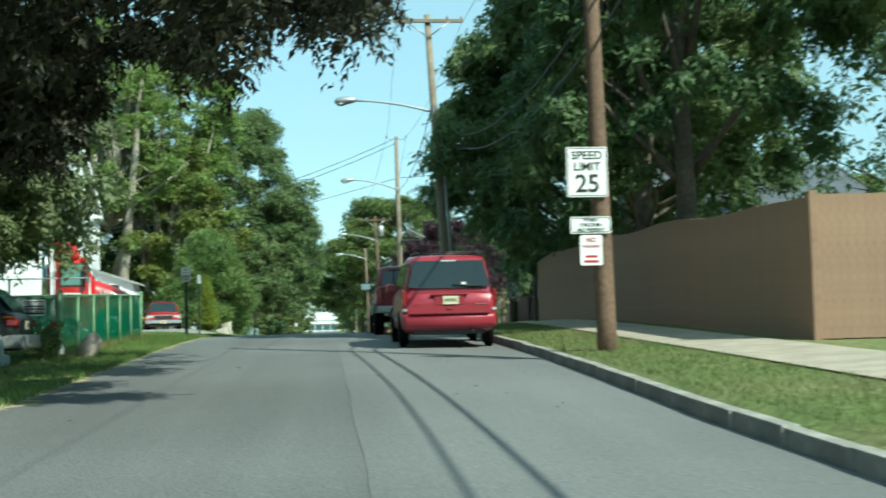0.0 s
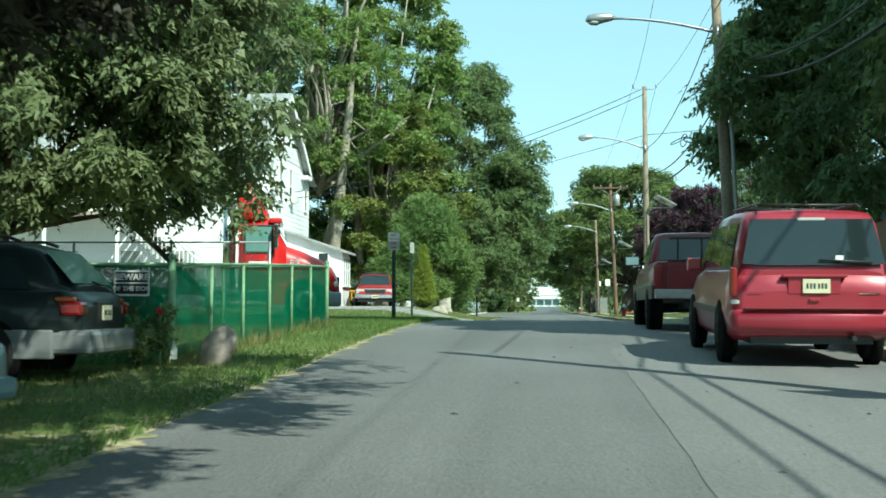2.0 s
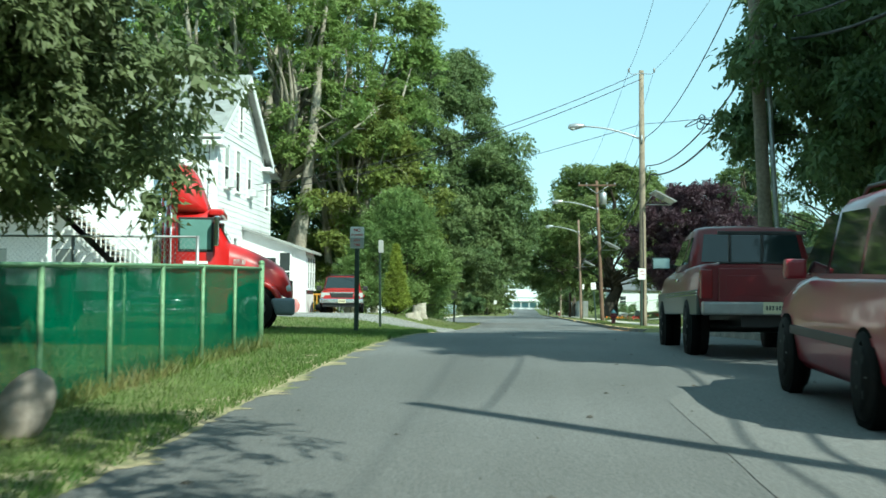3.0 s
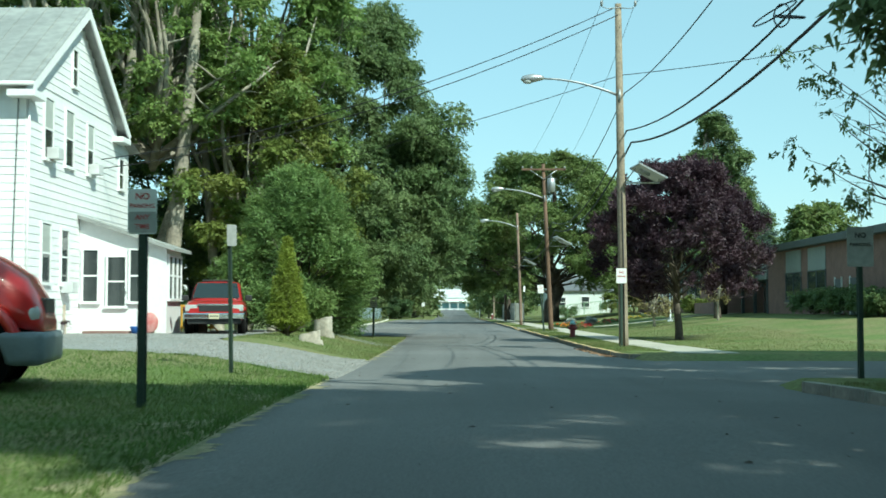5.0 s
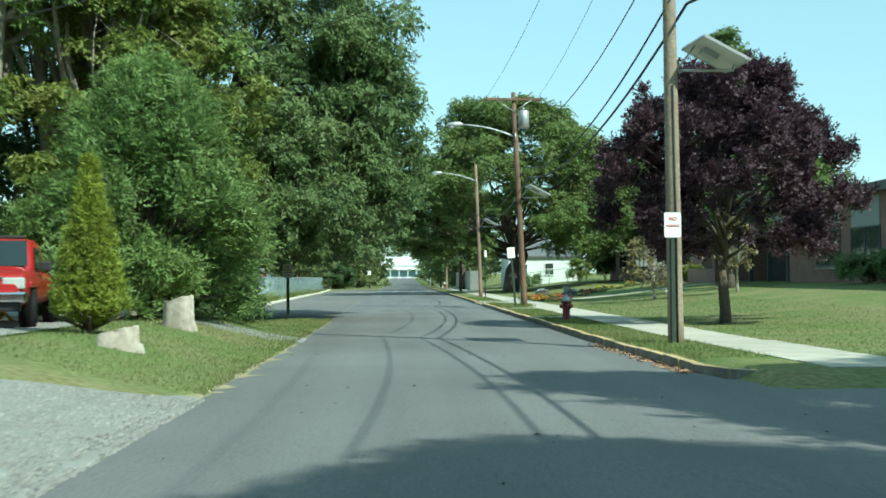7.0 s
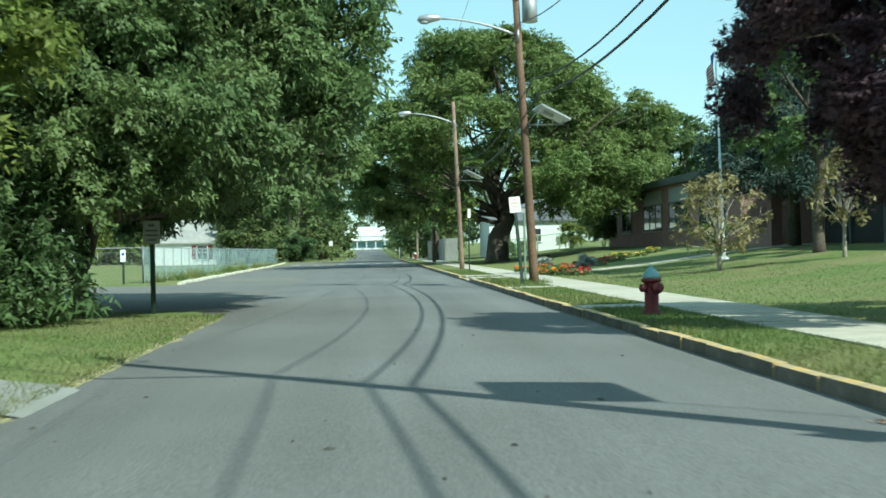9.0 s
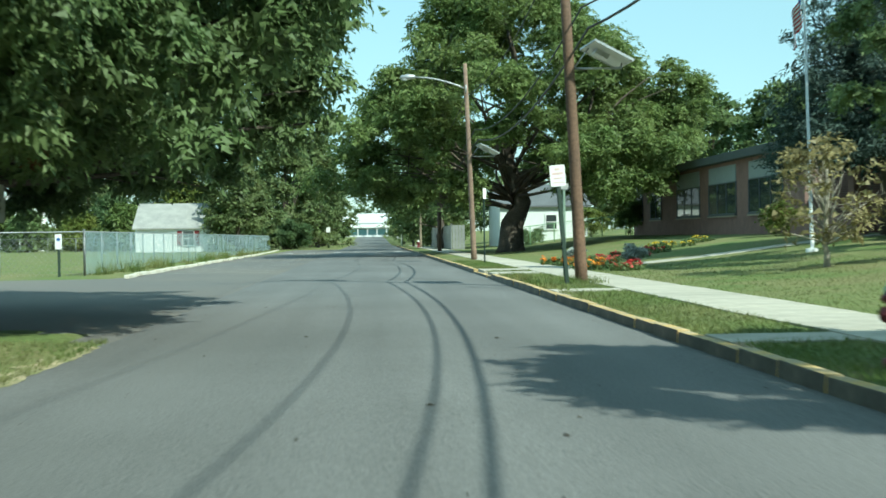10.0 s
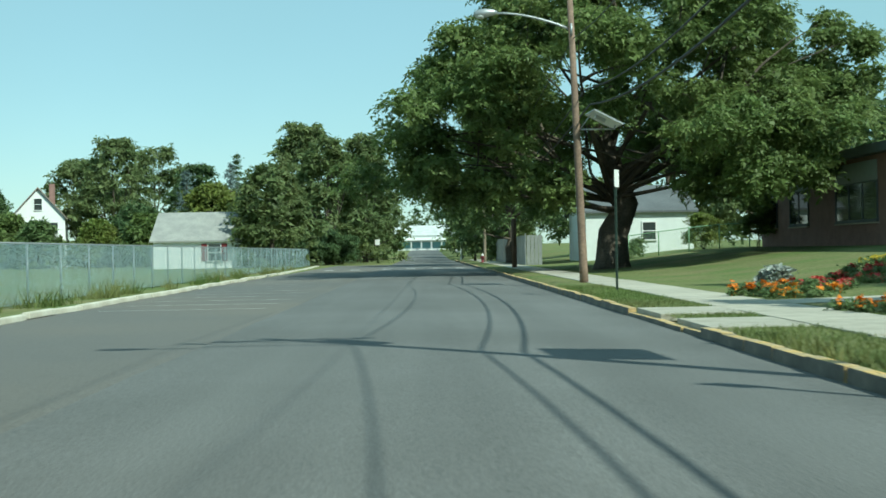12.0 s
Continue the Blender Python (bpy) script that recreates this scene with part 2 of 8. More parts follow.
def lot_far(x):
    return float(np.interp(-x, [2.75, 7.4, 7.9, 8.3, 8.31, 40], [233, 233, 233, 232, 137.4, 137.4]))


def in_drive(x, y):
    return x > -29 and drive_near(x) + 0.5 < y < drive_far(x) - 0.5


def in_lot(x, y):
    return x > -39 and lot_near(x) + 0.7 < y < lot_far(x) - 1.6


sheet("ground", spaced((-900, -60, 60), (-60, -20, 4), (-20, -3.2, 0.4), (-3.2, -2.9, 0.15), (-2.9, -2.76, 0.07), (-2.76, 4.1, 1.2)) + spaced((4.3, 12, 0.4), (12, 40, 2), (40, 900, 80)),
      spaced((-300, -20, 20), (-20, 120, 0.8), (120, 300, 3), (300, 1600, 60)), under, GRASS, label="mown grass with dry patches beside the road", category="grass")


def strip(name, ys, lo, hi, n, height, material, label, category, kind="structure"):
    """A sheet whose two long edges follow functions of y."""
    v, f = [], []
    for y in ys:
        a, b = lo(y), hi(y)
        v += [(a + (b - a) * i / n, y, height(a + (b - a) * i / n, y)) for i in range(n + 1)]
    for j in range(len(ys) - 1):
        f += [(j * (n + 1) + i, j * (n + 1) + i + 1, (j + 1) * (n + 1) + i + 1, (j + 1) * (n + 1) + i) for i in range(n)]
    me = bpy.data.meshes.new(name)
    me.from_pydata(v, [], f)
    me.materials.append(material)
    return tagged(link(name, me), label, category, kind=kind)


def across(name, xs, near, far, n, height, material, label, category):
    v, f = [], []
    for x in xs:
        a, b = near(x), far(x)
        v += [(x, a + (b - a) * i / n, height(x, a + (b - a) * i / n)) for i in range(n + 1)]
    for j in range(len(xs) - 1):
        f += [(j * (n + 1) + i, (j + 1) * (n + 1) + i, (j + 1) * (n + 1) + i + 1, j * (n + 1) + i + 1) for i in range(n)]
    me = bpy.data.meshes.new(name)
    me.from_pydata(v, [], f)
    me.materials.append(material)
    return tagged(link(name, me), label, category, kind="structure")


def ragged(y, a=0.16, k=0.9, s=0.0):
    return a * (noise.noise((y * k, s, 3.1)) + 0.6 * noise.noise((y * k * 3.7, s, 8.2)))


def frayed(y, a, k, s):
    return ragged(y, a, k, s) + a * (0.3 * noise.noise((y * k * 11, s, 1.7)) + 0.22 * noise.noise((y * k * 29, s, 5.3)))


def crown_of_road(x, y):
    return grade(y) + 0.01 - 0.025 * ((x - 0.7) / 3.4) ** 2


def road_left(y):
    return LEFT + ragged(y, 0.07)


def dirt_height(x, y):
    k = step(LEFT - 0.2, LEFT + 0.04, x)
    return (grade(y) + 0.026) * (1 - k) + (crown_of_road(x, y) + 0.004) * k


YS = spaced((-40, 120, 0.25), (120, 300, 2), (300, 440, 20))
strip("road", YS, road_left, lambda y: kerb_x(y) + 0.04, 6, crown_of_road, ASPHALT, "worn grey asphalt street with faint wheel tracks", "road")
strip("dirt_edge", spaced((-10, 26, 0.3), (26, 69, 0.05)), lambda y: LEFT - 0.12 - max(0, frayed(y, 0.7, 0.5, 5)), lambda y: road_left(y) + 0.05 + max(0, frayed(y, 0.42, 0.9, 2)), 6,
      dirt_height, SAND, "sandy strip along the ragged road edge", "dirt")
strip("dirt_edge", spaced((79, 108.4, 0.05)), lambda y: LEFT - 0.16 - 0.6 * max(0, frayed(y, 0.5, 0.6, 9)), lambda y: road_left(y) + 0.03 + (1.3 if y < 93 else 0.3) * max(0, frayed(y, 0.36, 0.8, 6)), 6,
      dirt_height, SAND, "sandy strip along the ragged road edge", "dirt")
LANE = mat("lane_asphalt", (0.136, 0.136, 0.133), 0.86, 0, 0.38, 38, (0.165, 0.164, 0.16), 0.5, mottled=0.18, detail=9)
streaked(LANE, 0.1, 1.1, 0.03)
strip("road_lane", spaced((4, 50, 0.25)), lambda y: 1.03 + ragged(y, 0.025, 0.4, 17) + 2.9 * step(44, 50, y), lambda y: kerb_x(y) - 0.02, 5, lambda x, y: crown_of_road(x, y) + 0.004, LANE, "paler strip of asphalt along the kerb", "road")
across("driveway", spaced((-30, -10.25, 1), (-10.25, -5.6, 0.15), (-5.6, -3.4, 0.25), (-3.4, -2.5, 0.08)), lambda x: drive_near(x) + ragged(x, 0.3, 0.8, 2), lambda x: drive_far(x) + ragged(x, 0.2, 0.8, 7), 60,
       lambda x, y: lie(min(x, LEFT - 0.01), y) + 0.004 - 0.07 * (1 - step(2.5, 2.95, -x)) + 0.03 * noise.noise((x * 2.2, y * 1.7, 0.4)) * (1 - step(2.9, 3.4, -x)), GRAVEL, "pale crushed-stone driveway beside the white house", "driveway")
across("path", spaced((-5.2, -2.45, 0.12)), lambda x: 93.1 + ragged(x, 0.25, 1.1, 11), lambda x: 95.2 + ragged(x, 0.2, 1.1, 13), 12,
       lambda x, y: lie(min(x, LEFT - 0.01), y) + 0.006 - 0.06 * (1 - step(2.5, 2.85, -x)), GRAVEL, "short strip of pale crushed stone across the grass", "path")
across("parking_lot", spaced((-40, -8.32, 2), (-8.32, -2.6, 0.35)), lambda x: lot_near(x) + ragged(x, 0.25, 0.8, 4), lot_far, 40,
       lambda x, y: grade(y) - 0.035 - 0.03 * (1 - step(2.6, 2.9, -x)), LOTASPHALT, "grey asphalt parking lot beside the street", "parking lot")
across("side_street", spaced((3.9, 6, 0.15), (6, 60, 3)), lambda x: 67.3 - 1.9 * (1 - step(4.0, 6.2, x)), lambda x: 80.2 + 2.2 * (1 - step(4.0, 6.2, x)), 12,
       lambda x, y: grade(y) - 0.024 - 0.05 * (1 - step(4.0, 4.6, x)), ASPHALT, "shaded asphalt side street at the corner", "road")
strip("sidewalk", spaced((-20, 64.5, 1.5)), lambda y: 6.25, lambda y: 7.75, 1, lambda x, y: lie(x, y) + 0.025, CONCRETE, "concrete sidewalk along the board fence", "sidewalk")

# paving slabs of the walk along the school lawn
WALK = new("pavement")
tagged(WALK, "pale concrete sidewalk of square slabs along the lawn", "sidewalk", kind="structure")


def slab_mesh(w, d, h, bev=0.012):
    bm = bmesh.new()
    box(bm, -w / 2, -d / 2, -h, w / 2, d / 2, 0, bev)
    me = bpy.data.meshes.new("slab")
    bm.to_mesh(me)
    bm.free()
    me.materials.append(SLAB)
    return me


SLABS = slab_mesh(1.62, 1.58, 0.12)
y = 82.2
while y < 262:
    ob = link("slab", SLABS, WALK)
    ob.matrix_world = pose(6.5, y, lie(6.5, y) + 0.025 + R.uniform(-0.006, 0.006), R.uniform(-0.25, 0.25), R.uniform(-0.3, 0.3), 0)
    y += 1.6
LINKS = slab_mesh(1.45, 1.0, 0.12)
for y in (106.4, 118.5):
    ob = link("slab", LINKS, WALK)
    ob.matrix_world = pose(4.95, y, lie(4.95, y) + 0.022)
APRON = slab_mesh(1.45, 2.3, 0.12)
for y in (131.0, 134.6):
    ob = link("slab", APRON, WALK)
    ob.matrix_world = pose(4.95, y, lie(4.95, y) + 0.02)
FRONT = slab_mesh(2.6, 1.6, 0.12)
for i, x in enumerate((8.65, 11.3, 13.95, 16.6, 19.2)):
    for y in (137.6,):
        ob = link("slab", FRONT, WALK)
        ob.matrix_world = pose(x, y, lie(x, y) + 0.02, 0, -math.degrees(math.atan((lie(x + 1, y) - lie(x - 1, y)) / 2)), 0)

# kerb stones
KERBS = new("kerb")
tagged(KERBS, "weathered concrete kerb stones, partly painted yellow", "kerb", kind="structure")


def kerb_stone(material, length=1.16):
    bm = bmesh.new()
    box(bm, 0, -length / 2, -0.25, 0.17, length / 2, 0.135, 0.016)
    for v in bm.verts:
        if v.co.z > 0.1 and v.co.x < 0.09:
            v.co.x += 0.018
    # road-facing sides take a darker tone than the tops
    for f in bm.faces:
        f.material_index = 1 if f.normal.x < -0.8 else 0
    me = bpy.data.meshes.new("kerb_stone")
    bm.to_mesh(me)
    bm.free()
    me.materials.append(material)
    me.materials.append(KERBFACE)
    return me


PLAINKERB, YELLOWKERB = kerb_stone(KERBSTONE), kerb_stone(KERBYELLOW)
y = 2.0
while y < 64.8:
    a = math.degrees(math.atan2(kerb_x(y + 0.5) - kerb_x(y - 0.5), 1.0))
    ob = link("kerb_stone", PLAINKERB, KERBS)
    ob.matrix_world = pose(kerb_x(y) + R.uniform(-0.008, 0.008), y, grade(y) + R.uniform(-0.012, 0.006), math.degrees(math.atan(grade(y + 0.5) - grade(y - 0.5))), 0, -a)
    y += 1.18
y = 83.4
while y < 262:
    ob = link("kerb_stone", YELLOWKERB, KERBS)
    ob.matrix_world = pose(kerb_x(y) + R.uniform(-0.012, 0.012), y, grade(y) + R.uniform(-0.02, 0.005) - (0.07 if 130 < y < 136 else 0), R.uniform(-0.5, 0.5), 0, R.uniform(-0.5, 0.5))
    y += 1.18
for cx, cy, r, a0, a1 in ((6.25, 82.9, 2.15, 180, 268), (6.25, 64.9, 1.8, 180, 92)):
    n = 3
    for i in range(n):
        a = a0 + (a1 - a0) * (i + 0.5) / n
        ob = link("kerb_stone", YELLOWKERB if cy > 80 else PLAINKERB, KERBS)
        ob.matrix_world = pose(cx + r * math.cos(radians(a)), cy + r * math.sin(radians(a)), grade(cy) - (0.02 if cy > 80 else 0.085), 0, 0, a - 180)

# painted marks on the asphalt
def stripe(x0, y0, x1, y1, label, name="road_marking"):
    v = [(x, y, crown_of_road(x, y) + 0.005 if x > LEFT else grade(y) - 0.03) for x, y in ((x0, y0), (x1, y0), (x1, y1), (x0, y1))]
    me = bpy.data.meshes.new(name)
    me.from_pydata(v, [], [(0, 1, 2, 3)])
    me.materials.append(WORNPAINT)
    return tagged(link(name, me), label, "road marking", kind="structure")


for k in range(22):
    stripe(-7.3, 142 + 2.75 * k, -3.4, 142.11 + 2.75 * k, "worn white parking stall line on asphalt")
for x in (-6.5, -4.6, -2.3, -0.6, 1.3, 3.0):
    stripe(x - 0.32, 201, x + 0.32, 203.2, "worn white crossing bar across the street")

# ---------------------------------------------------------------- poles, cables, signs
LAMPGREY = mat("lamp_grey", (0.52, 0.53, 0.54), 0.4, 0.6, 0.08, 10)
LENS = glassy("lamp_lens", (0.55, 0.58, 0.56), 0.15)
PANELWHITE = mat("panel_back", (0.62, 0.63, 0.63), 0.5, 0, 0.06, 5)
CABLE = mat("cable_black", (0.018, 0.018, 0.02), 0.6, 0, 0.1, 20)
CERAMIC = mat("insulator", (0.35, 0.36, 0.36), 0.3, 0, 0.1, 20)
SIGNWHITE = mat("sign_white", (0.78, 0.79, 0.77), 0.45, 0, 0.05, 6, (0.70, 0.71, 0.69))
SIGNBACK = mat("sign_back", (0.34, 0.34, 0.33), 0.45, 0.7, 0.12, 8)
INK = mat("sign_black", (0.02, 0.02, 0.02), 0.5, 0, 0.1, 20)
INKRED = mat("sign_red", (0.45, 0.03, 0.03), 0.5, 0, 0.1, 20)
INKBLUE = mat("sign_blue", (0.03, 0.12, 0.42), 0.5, 0, 0.1, 20)
GREENPOST = mat("green_steel_post", (0.04, 0.065, 0.05), 0.6, 0.3, 0.15, 12)
PANELBLUE = mat("solar_cells", (0.02, 0.03, 0.06), 0.15, 0, 0.1, 12)


def utility_pole(x, y, h, material, lean=(0.0, 0.0), cross=None, lamp=None, solar=None, transformer=False, r=0.15, label="", thin=False):
    """lamp: (height at the pole, reach over the road, height of the head); solar: height of the panel."""
    t = thing("utility_pole", x, y, None, 0, label or "weathered wooden utility pole standing in the grass verge", "utility pole", "poles along the street")

    def at(z):
        return Vector((lean[0] * z / h, lean[1] * z / h, z))
    bm = bmesh.new()
    tube(bm, [at(-0.4), at(0.6), at(h * 0.5), at(h)], [r * 1.08, r, r * 0.86, r * 0.68], 14)
    part("pole", bm, material, t)
    if cross:
        z, half = cross
        bm = bmesh.new()
        c = at(z)
        box(bm, c.x - half, c.y - 0.19, z - 0.06, c.x + half, c.y - 0.08, z + 0.06, 0.01)
        part("crossarm", bm, material, t)
        for s in (-1, 1):
            bm = bmesh.new()
            tube(bm, [(c.x + s * half * 0.6, c.y - 0.2, z - 0.05), (c.x, c.y - 0.2, z - 0.6)], 0.025, 6)
            part("brace", bm, GALV, t)
        for u in (-0.95, -0.55, 0.55, 0.95):
            bm = bmesh.new()
            tube(bm, [(c.x + u * half, c.y - 0.13, z + 0.06), (c.x + u * half, c.y - 0.13, z + 0.12), (c.x + u * half, c.y - 0.13, z + 0.2)], [0.03, 0.055, 0.03], 8)
            part("insulator", bm, CERAMIC, t)
    if lamp:
        z, reach, zt = lamp
        c = at(z)
        bm = bmesh.new()
        pts = []
        for i in range(9):
            u = i / 8
            pts.append((c.x - 0.1 - (reach - 0.55) * u, c.y, z + (zt - z) * math.sin(u * math.pi / 2) ** 0.9))
        tube(bm, pts, [0.045 - 0.012 * i / 8 for i in range(9)], 8)
        arm = part("lamp_arm", bm, LAMPGREY, t, "galvanised curved lamp arm")
        hx = c.x - reach
        bm = bmesh.new()
        tube(bm, [(hx + 0.5, c.y, zt + 0.02), (hx + 0.38, c.y, zt + 0.03), (hx + 0.1, c.y, zt + 0.01), (hx - 0.2, c.y, zt - 0.02), (hx - 0.28, c.y, zt - 0.05)], [0.05, 0.10, 0.15, 0.12, 0.03], 10)
        part("lamp_head", bm, LAMPGREY, t, "grey cobra-head street lamp")
        bm = bmesh.new()
        bmesh.ops.create_uvsphere(bm, u_segments=12, v_segments=6, radius=0.14, matrix=Matrix.Translation((hx - 0.05, c.y, zt - 0.1)) @ Matrix.Diagonal((1.25, 0.85, 0.6, 1)))
        part("lens", bm, LENS, t, smooth=True)
        bm = bmesh.new()
        tube(bm, [(c.x - 0.02, c.y - 0.14, z + 0.15), (c.x - 0.02, c.y - 0.14, z - 0.25)], 0.04, 6)
        part("bracket", bm, GALV, t)
    if solar:
        z = solar
        c = at(z)
        m = Matrix.Translation((c.x + 0.93, c.y, z)) @ pose(0, 0, 0, 0, 27, 4)
        bm = bmesh.new()
        box(bm, -0.5, -0.72, -0.012, 0.5, 0.72, 0.0, 0, m)
        panel = part("solar_panel", bm, PANELWHITE, t, "pale-backed solar panel on the pole")
        bm = bmesh.new()
        box(bm, -0.49, -0.71, 0.004, 0.49, 0.71, 0.008, 0, m)
        part("cells", bm, PANELBLUE, panel)
        bm = bmesh.new()
        for a, b, d, e in ((-0.53, -0.75, 0.53, -0.72), (-0.53, 0.72, 0.53, 0.75), (-0.53, -0.72, -0.5, 0.72), (0.5, -0.72, 0.53, 0.72)):
            box(bm, a, b, -0.035, d, e, 0.02, 0, m)
        part("panel_frame", bm, LAMPGREY, panel)
        bm = bmesh.new()
        box(bm, -0.3, -0.16, -0.14, 0.05, 0.16, -0.014, 0.01, m)
        part("junction_box", bm, LAMPGREY, panel)
        bm = bmesh.new()
        tube(bm, [(c.x, c.y, z - 0.34), (c.x + 1.3, c.y, z - 0.34)], 0.03, 6)
        tube(bm, [(c.x + 0.12, c.y, z - 0.34), (c.x + 0.5, c.y, z + 0.16)], 0.022, 6)
        tube(bm, [(c.x + 1.27, c.y, z - 0.34), (c.x + 1.3, c.y, z - 0.22)], 0.022, 6)
        part("panel_bracket", bm, GALV, t)
    if transformer:
        c = at(cross[0] - 0.95)
        bm = bmesh.new()
        q = (c.x + 0.42, c.y - 0.1)
        tube(bm, [(*q, c.z - 0.42), (*q, c.z - 0.4), (*q, c.z + 0.36), (*q, c.z + 0.42)], [0.2, 0.25, 0.25, 0.19], 14)
        part("transformer", bm, LAMPGREY, t, "grey can transformer")
        bm = bmesh.new()
        tube(bm, [(*q, c.z + 0.4), (*q, c.z + 0.5), (*q, c.z + 0.62)], [0.03, 0.05, 0.02], 8)
        part("bushing", bm, CERAMIC, t)
    return t


utility_pole(5.25, 36.6, 9.2, BROWNPOLE, (-0.12, 0.1), r=0.16, label="brown wooden pole carrying street signs on the verge")
utility_pole(5.08, 60.0, 11.0, WOODPOLE, (-0.55, 0), (10.75, 1.25), (7.55, 3.2, 7.95), r=0.16)
t = bpy.data.objects["utility_pole.001"]
bm = bmesh.new()
tube(bm, [(0.14, -0.14, 0.0), (0.1, -0.14, 2.0), (-0.12, -0.12, 6.4), (-0.2, -0.1, 6.9)], 0.055, 10)
part("riser_pipe", bm, GALV, t, "galvanised cable riser pipe")
utility_pole(5.22, 89.1, 11.6, WOODPOLE, (-0.12, 0), None, (8.5, 3.05, 9.05), 5.85, r=0.16, label="pale wooden utility pole with lamp and solar panel")
bm = bmesh.new()
tube(bm, [(0.0, -0.165, 0.0), (-0.01, -0.165, 2.4), (-0.05, -0.15, 5.2)], 0.02, 8)
part("riser_cable", bm, CABLE, bpy.data.objects["utility_pole.002"], "black cable down the pole")
for u in (-0.57, 0.57):
    bm = bmesh.new()
    tube(bm, [(-0.12, -0.1, 11.45), (-0.12 + u * 0.7, -0.1, 11.42), (-0.12 + u, -0.1, 11.5)], [0.02, 0.016, 0.014], 6)
    tube(bm, [(-0.12 + u, -0.1, 11.5), (-0.12 + u, -0.1, 11.6), (-0.12 + u, -0.1, 11.7)], [0.03, 0.055, 0.03], 8)
    part("insulator", bm, CERAMIC, bpy.data.objects["utility_pole.002"])
utility_pole(5.62, 123.0, 10.2, BROWNPOLE, (-0.45, 0.1), (9.85, 1.35), (8.1, 3.0, 8.65), 5.5, True, r=0.15, label="leaning brown utility pole with a grey transformer")
REDPOLE = mat("reddish_pole", (0.24, 0.165, 0.12), 0.85, 0, 0.3, 14, (0.17, 0.115, 0.085), 0.5)
utility_pole(5.62, 153.9, 9.6, REDPOLE, (-0.32, 0), None, (8.4, 2.95, 8.95), 5.4, r=0.14, label="wooden lamp pole with a solar panel")
utility_pole(6.0, 227.0, 7.6, WOODPOLE, (0.0, 0), None, None, 6.1, r=0.14, label="short wooden pole with a solar panel")
utility_pole(5.9, 246.0, 9.4, BROWNPOLE, (0.0, 0), (9.1, 1.0), (8.0, 3.1, 8.3), 5.6, r=0.14)
utility_pole(6.0, 290.0, 9.4, WOODPOLE, (0.0, 0), (9.1, 1.0), (8.0, 3.1, 8.4), r=0.14)


def cable(pts, sag, r, label="black overhead cable strung between the poles"):
    """One cable hanging through its supports."""
    bm = bmesh.new()
    line = []
    sags = list(sag) if isinstance(sag, tuple) else [sag] * len(pts)
    for (a, b), sag in zip(zip(pts, pts[1:]), sags):
        a, b = Vector(a), Vector(b)
        n = 14
        for i in range(n + (b is pts[-1])):
            u = i / n
            line.append(a.lerp(b, u) - Vector((0, 0, 4 * sag * u * (1 - u))))
    line.append(Vector(pts[-1]))
    tube(bm, line, r, 5)
    ob = finish("overhead_cable", bm, CABLE, smooth=True)
    return tagged(ob, label, "cable", "overhead cables")


for z in ((5.15, 6.1, 6.95, 7.32, 6.6, 6.3), (5.72, 6.55, 7.4, 7.72, 7.1, 6.8)):
    d = 0.14 if z[0] > 5.2 else -0.02
    cable([(5.85 - d, 4, z[0] - 0.2), (5.86 - d, 36.6, z[1] - 0.25), (5.42 - d, 60, z[2] - 0.2), (5.5 - d, 89.1, z[3] - 0.3), (5.85 - d, 123, z[4] - 0.35), (5.9 - d, 153.9, z[5] - 0.3), (6.3 - d, 227, 6.3), (6.3 - d, 290, 6.3)], (0.75, 1.0, 0.85, 1.15 if d > 0 else 1.0, 0.85, 0.85, 0.85), 0.032 if d < 0 else 0.024)
cable([(5.15, 36.6, 8.2), (4.8, 60, 8.8), (5.3, 89.1, 8.7), (5.35, 123, 8.6), (5.4, 153.9, 8.2), (6, 246, 8.2)], (0.7, 0.7, 1.3, 0.8, 0.8), 0.016)
for u in (-0.95, 0.95):
    cable([(4.55 + u * 1.2, 4, 9.4), (4.55 + u * 1.2, 60, 11.0), (5.1 + u * 0.6, 89.1, 11.75), (5.2 + u * 1.3, 123, 10.2), (5.6 + u, 246, 9.3)], 0.55, 0.008)
cable([(5.1, 89.0, 11.65), (-12.95, 91.2, 6.7)], 0.75, 0.016, "thin service drop to the white house")
cable([(5.1, 89.0, 11.35), (-12.95, 91.4, 6.4)], 0.75, 0.016, "thin service drop to the white house")
cable([(22.0, 74, 10.4), (5.15, 89.1, 9.3), (-24, 121, 6.5)], 0.5, 0.013, "thin service cable crossing over the street")
# slack loops bundled on the lower cable near the corner
bm = bmesh.new()
for k, (w, h, dy) in enumerate(((0.17, 0.16, 0.6), (0.10, 0.24, 0.3), (0.24, 0.10, 0.9))):
    loop = [(4.75 - 0.2 * k + w * math.cos(a), 67.0 + dy * math.sin(a) - 0.3 * k, 6.02 - 0.05 * k + h * math.sin(a + 0.6 * k)) for a in [i * 0.4 for i in range(17)]]
    tube(bm, loop, 0.02 if k == 0 else 0.013, 5)
tagged(finish("cable_loop", bm, CABLE), "coiled slack loops of black cable on the line", "cable")


def text(name, body, size, material, parent, m, label=""):
    """Flat lettering, turned into a thin mesh."""
    cu = bpy.data.curves.new(name, "FONT")
    cu.body, cu.size, cu.align_x, cu.align_y, cu.extrude = body, size, "CENTER", "CENTER", 0.0015
    cu.offset = size * 0.018
    ob = bpy.data.objects.new(name, cu)
    me = bpy.data.meshes.new_from_object(ob)
    bpy.data.objects.remove(ob)
    me.materials.append(material)
    o = link(name, me, parent, label)
    o.matrix_local = m
    return o


FACE = pose(0, 0, 0, 90, 0, 0)      # stands a flat drawing upright, facing -y


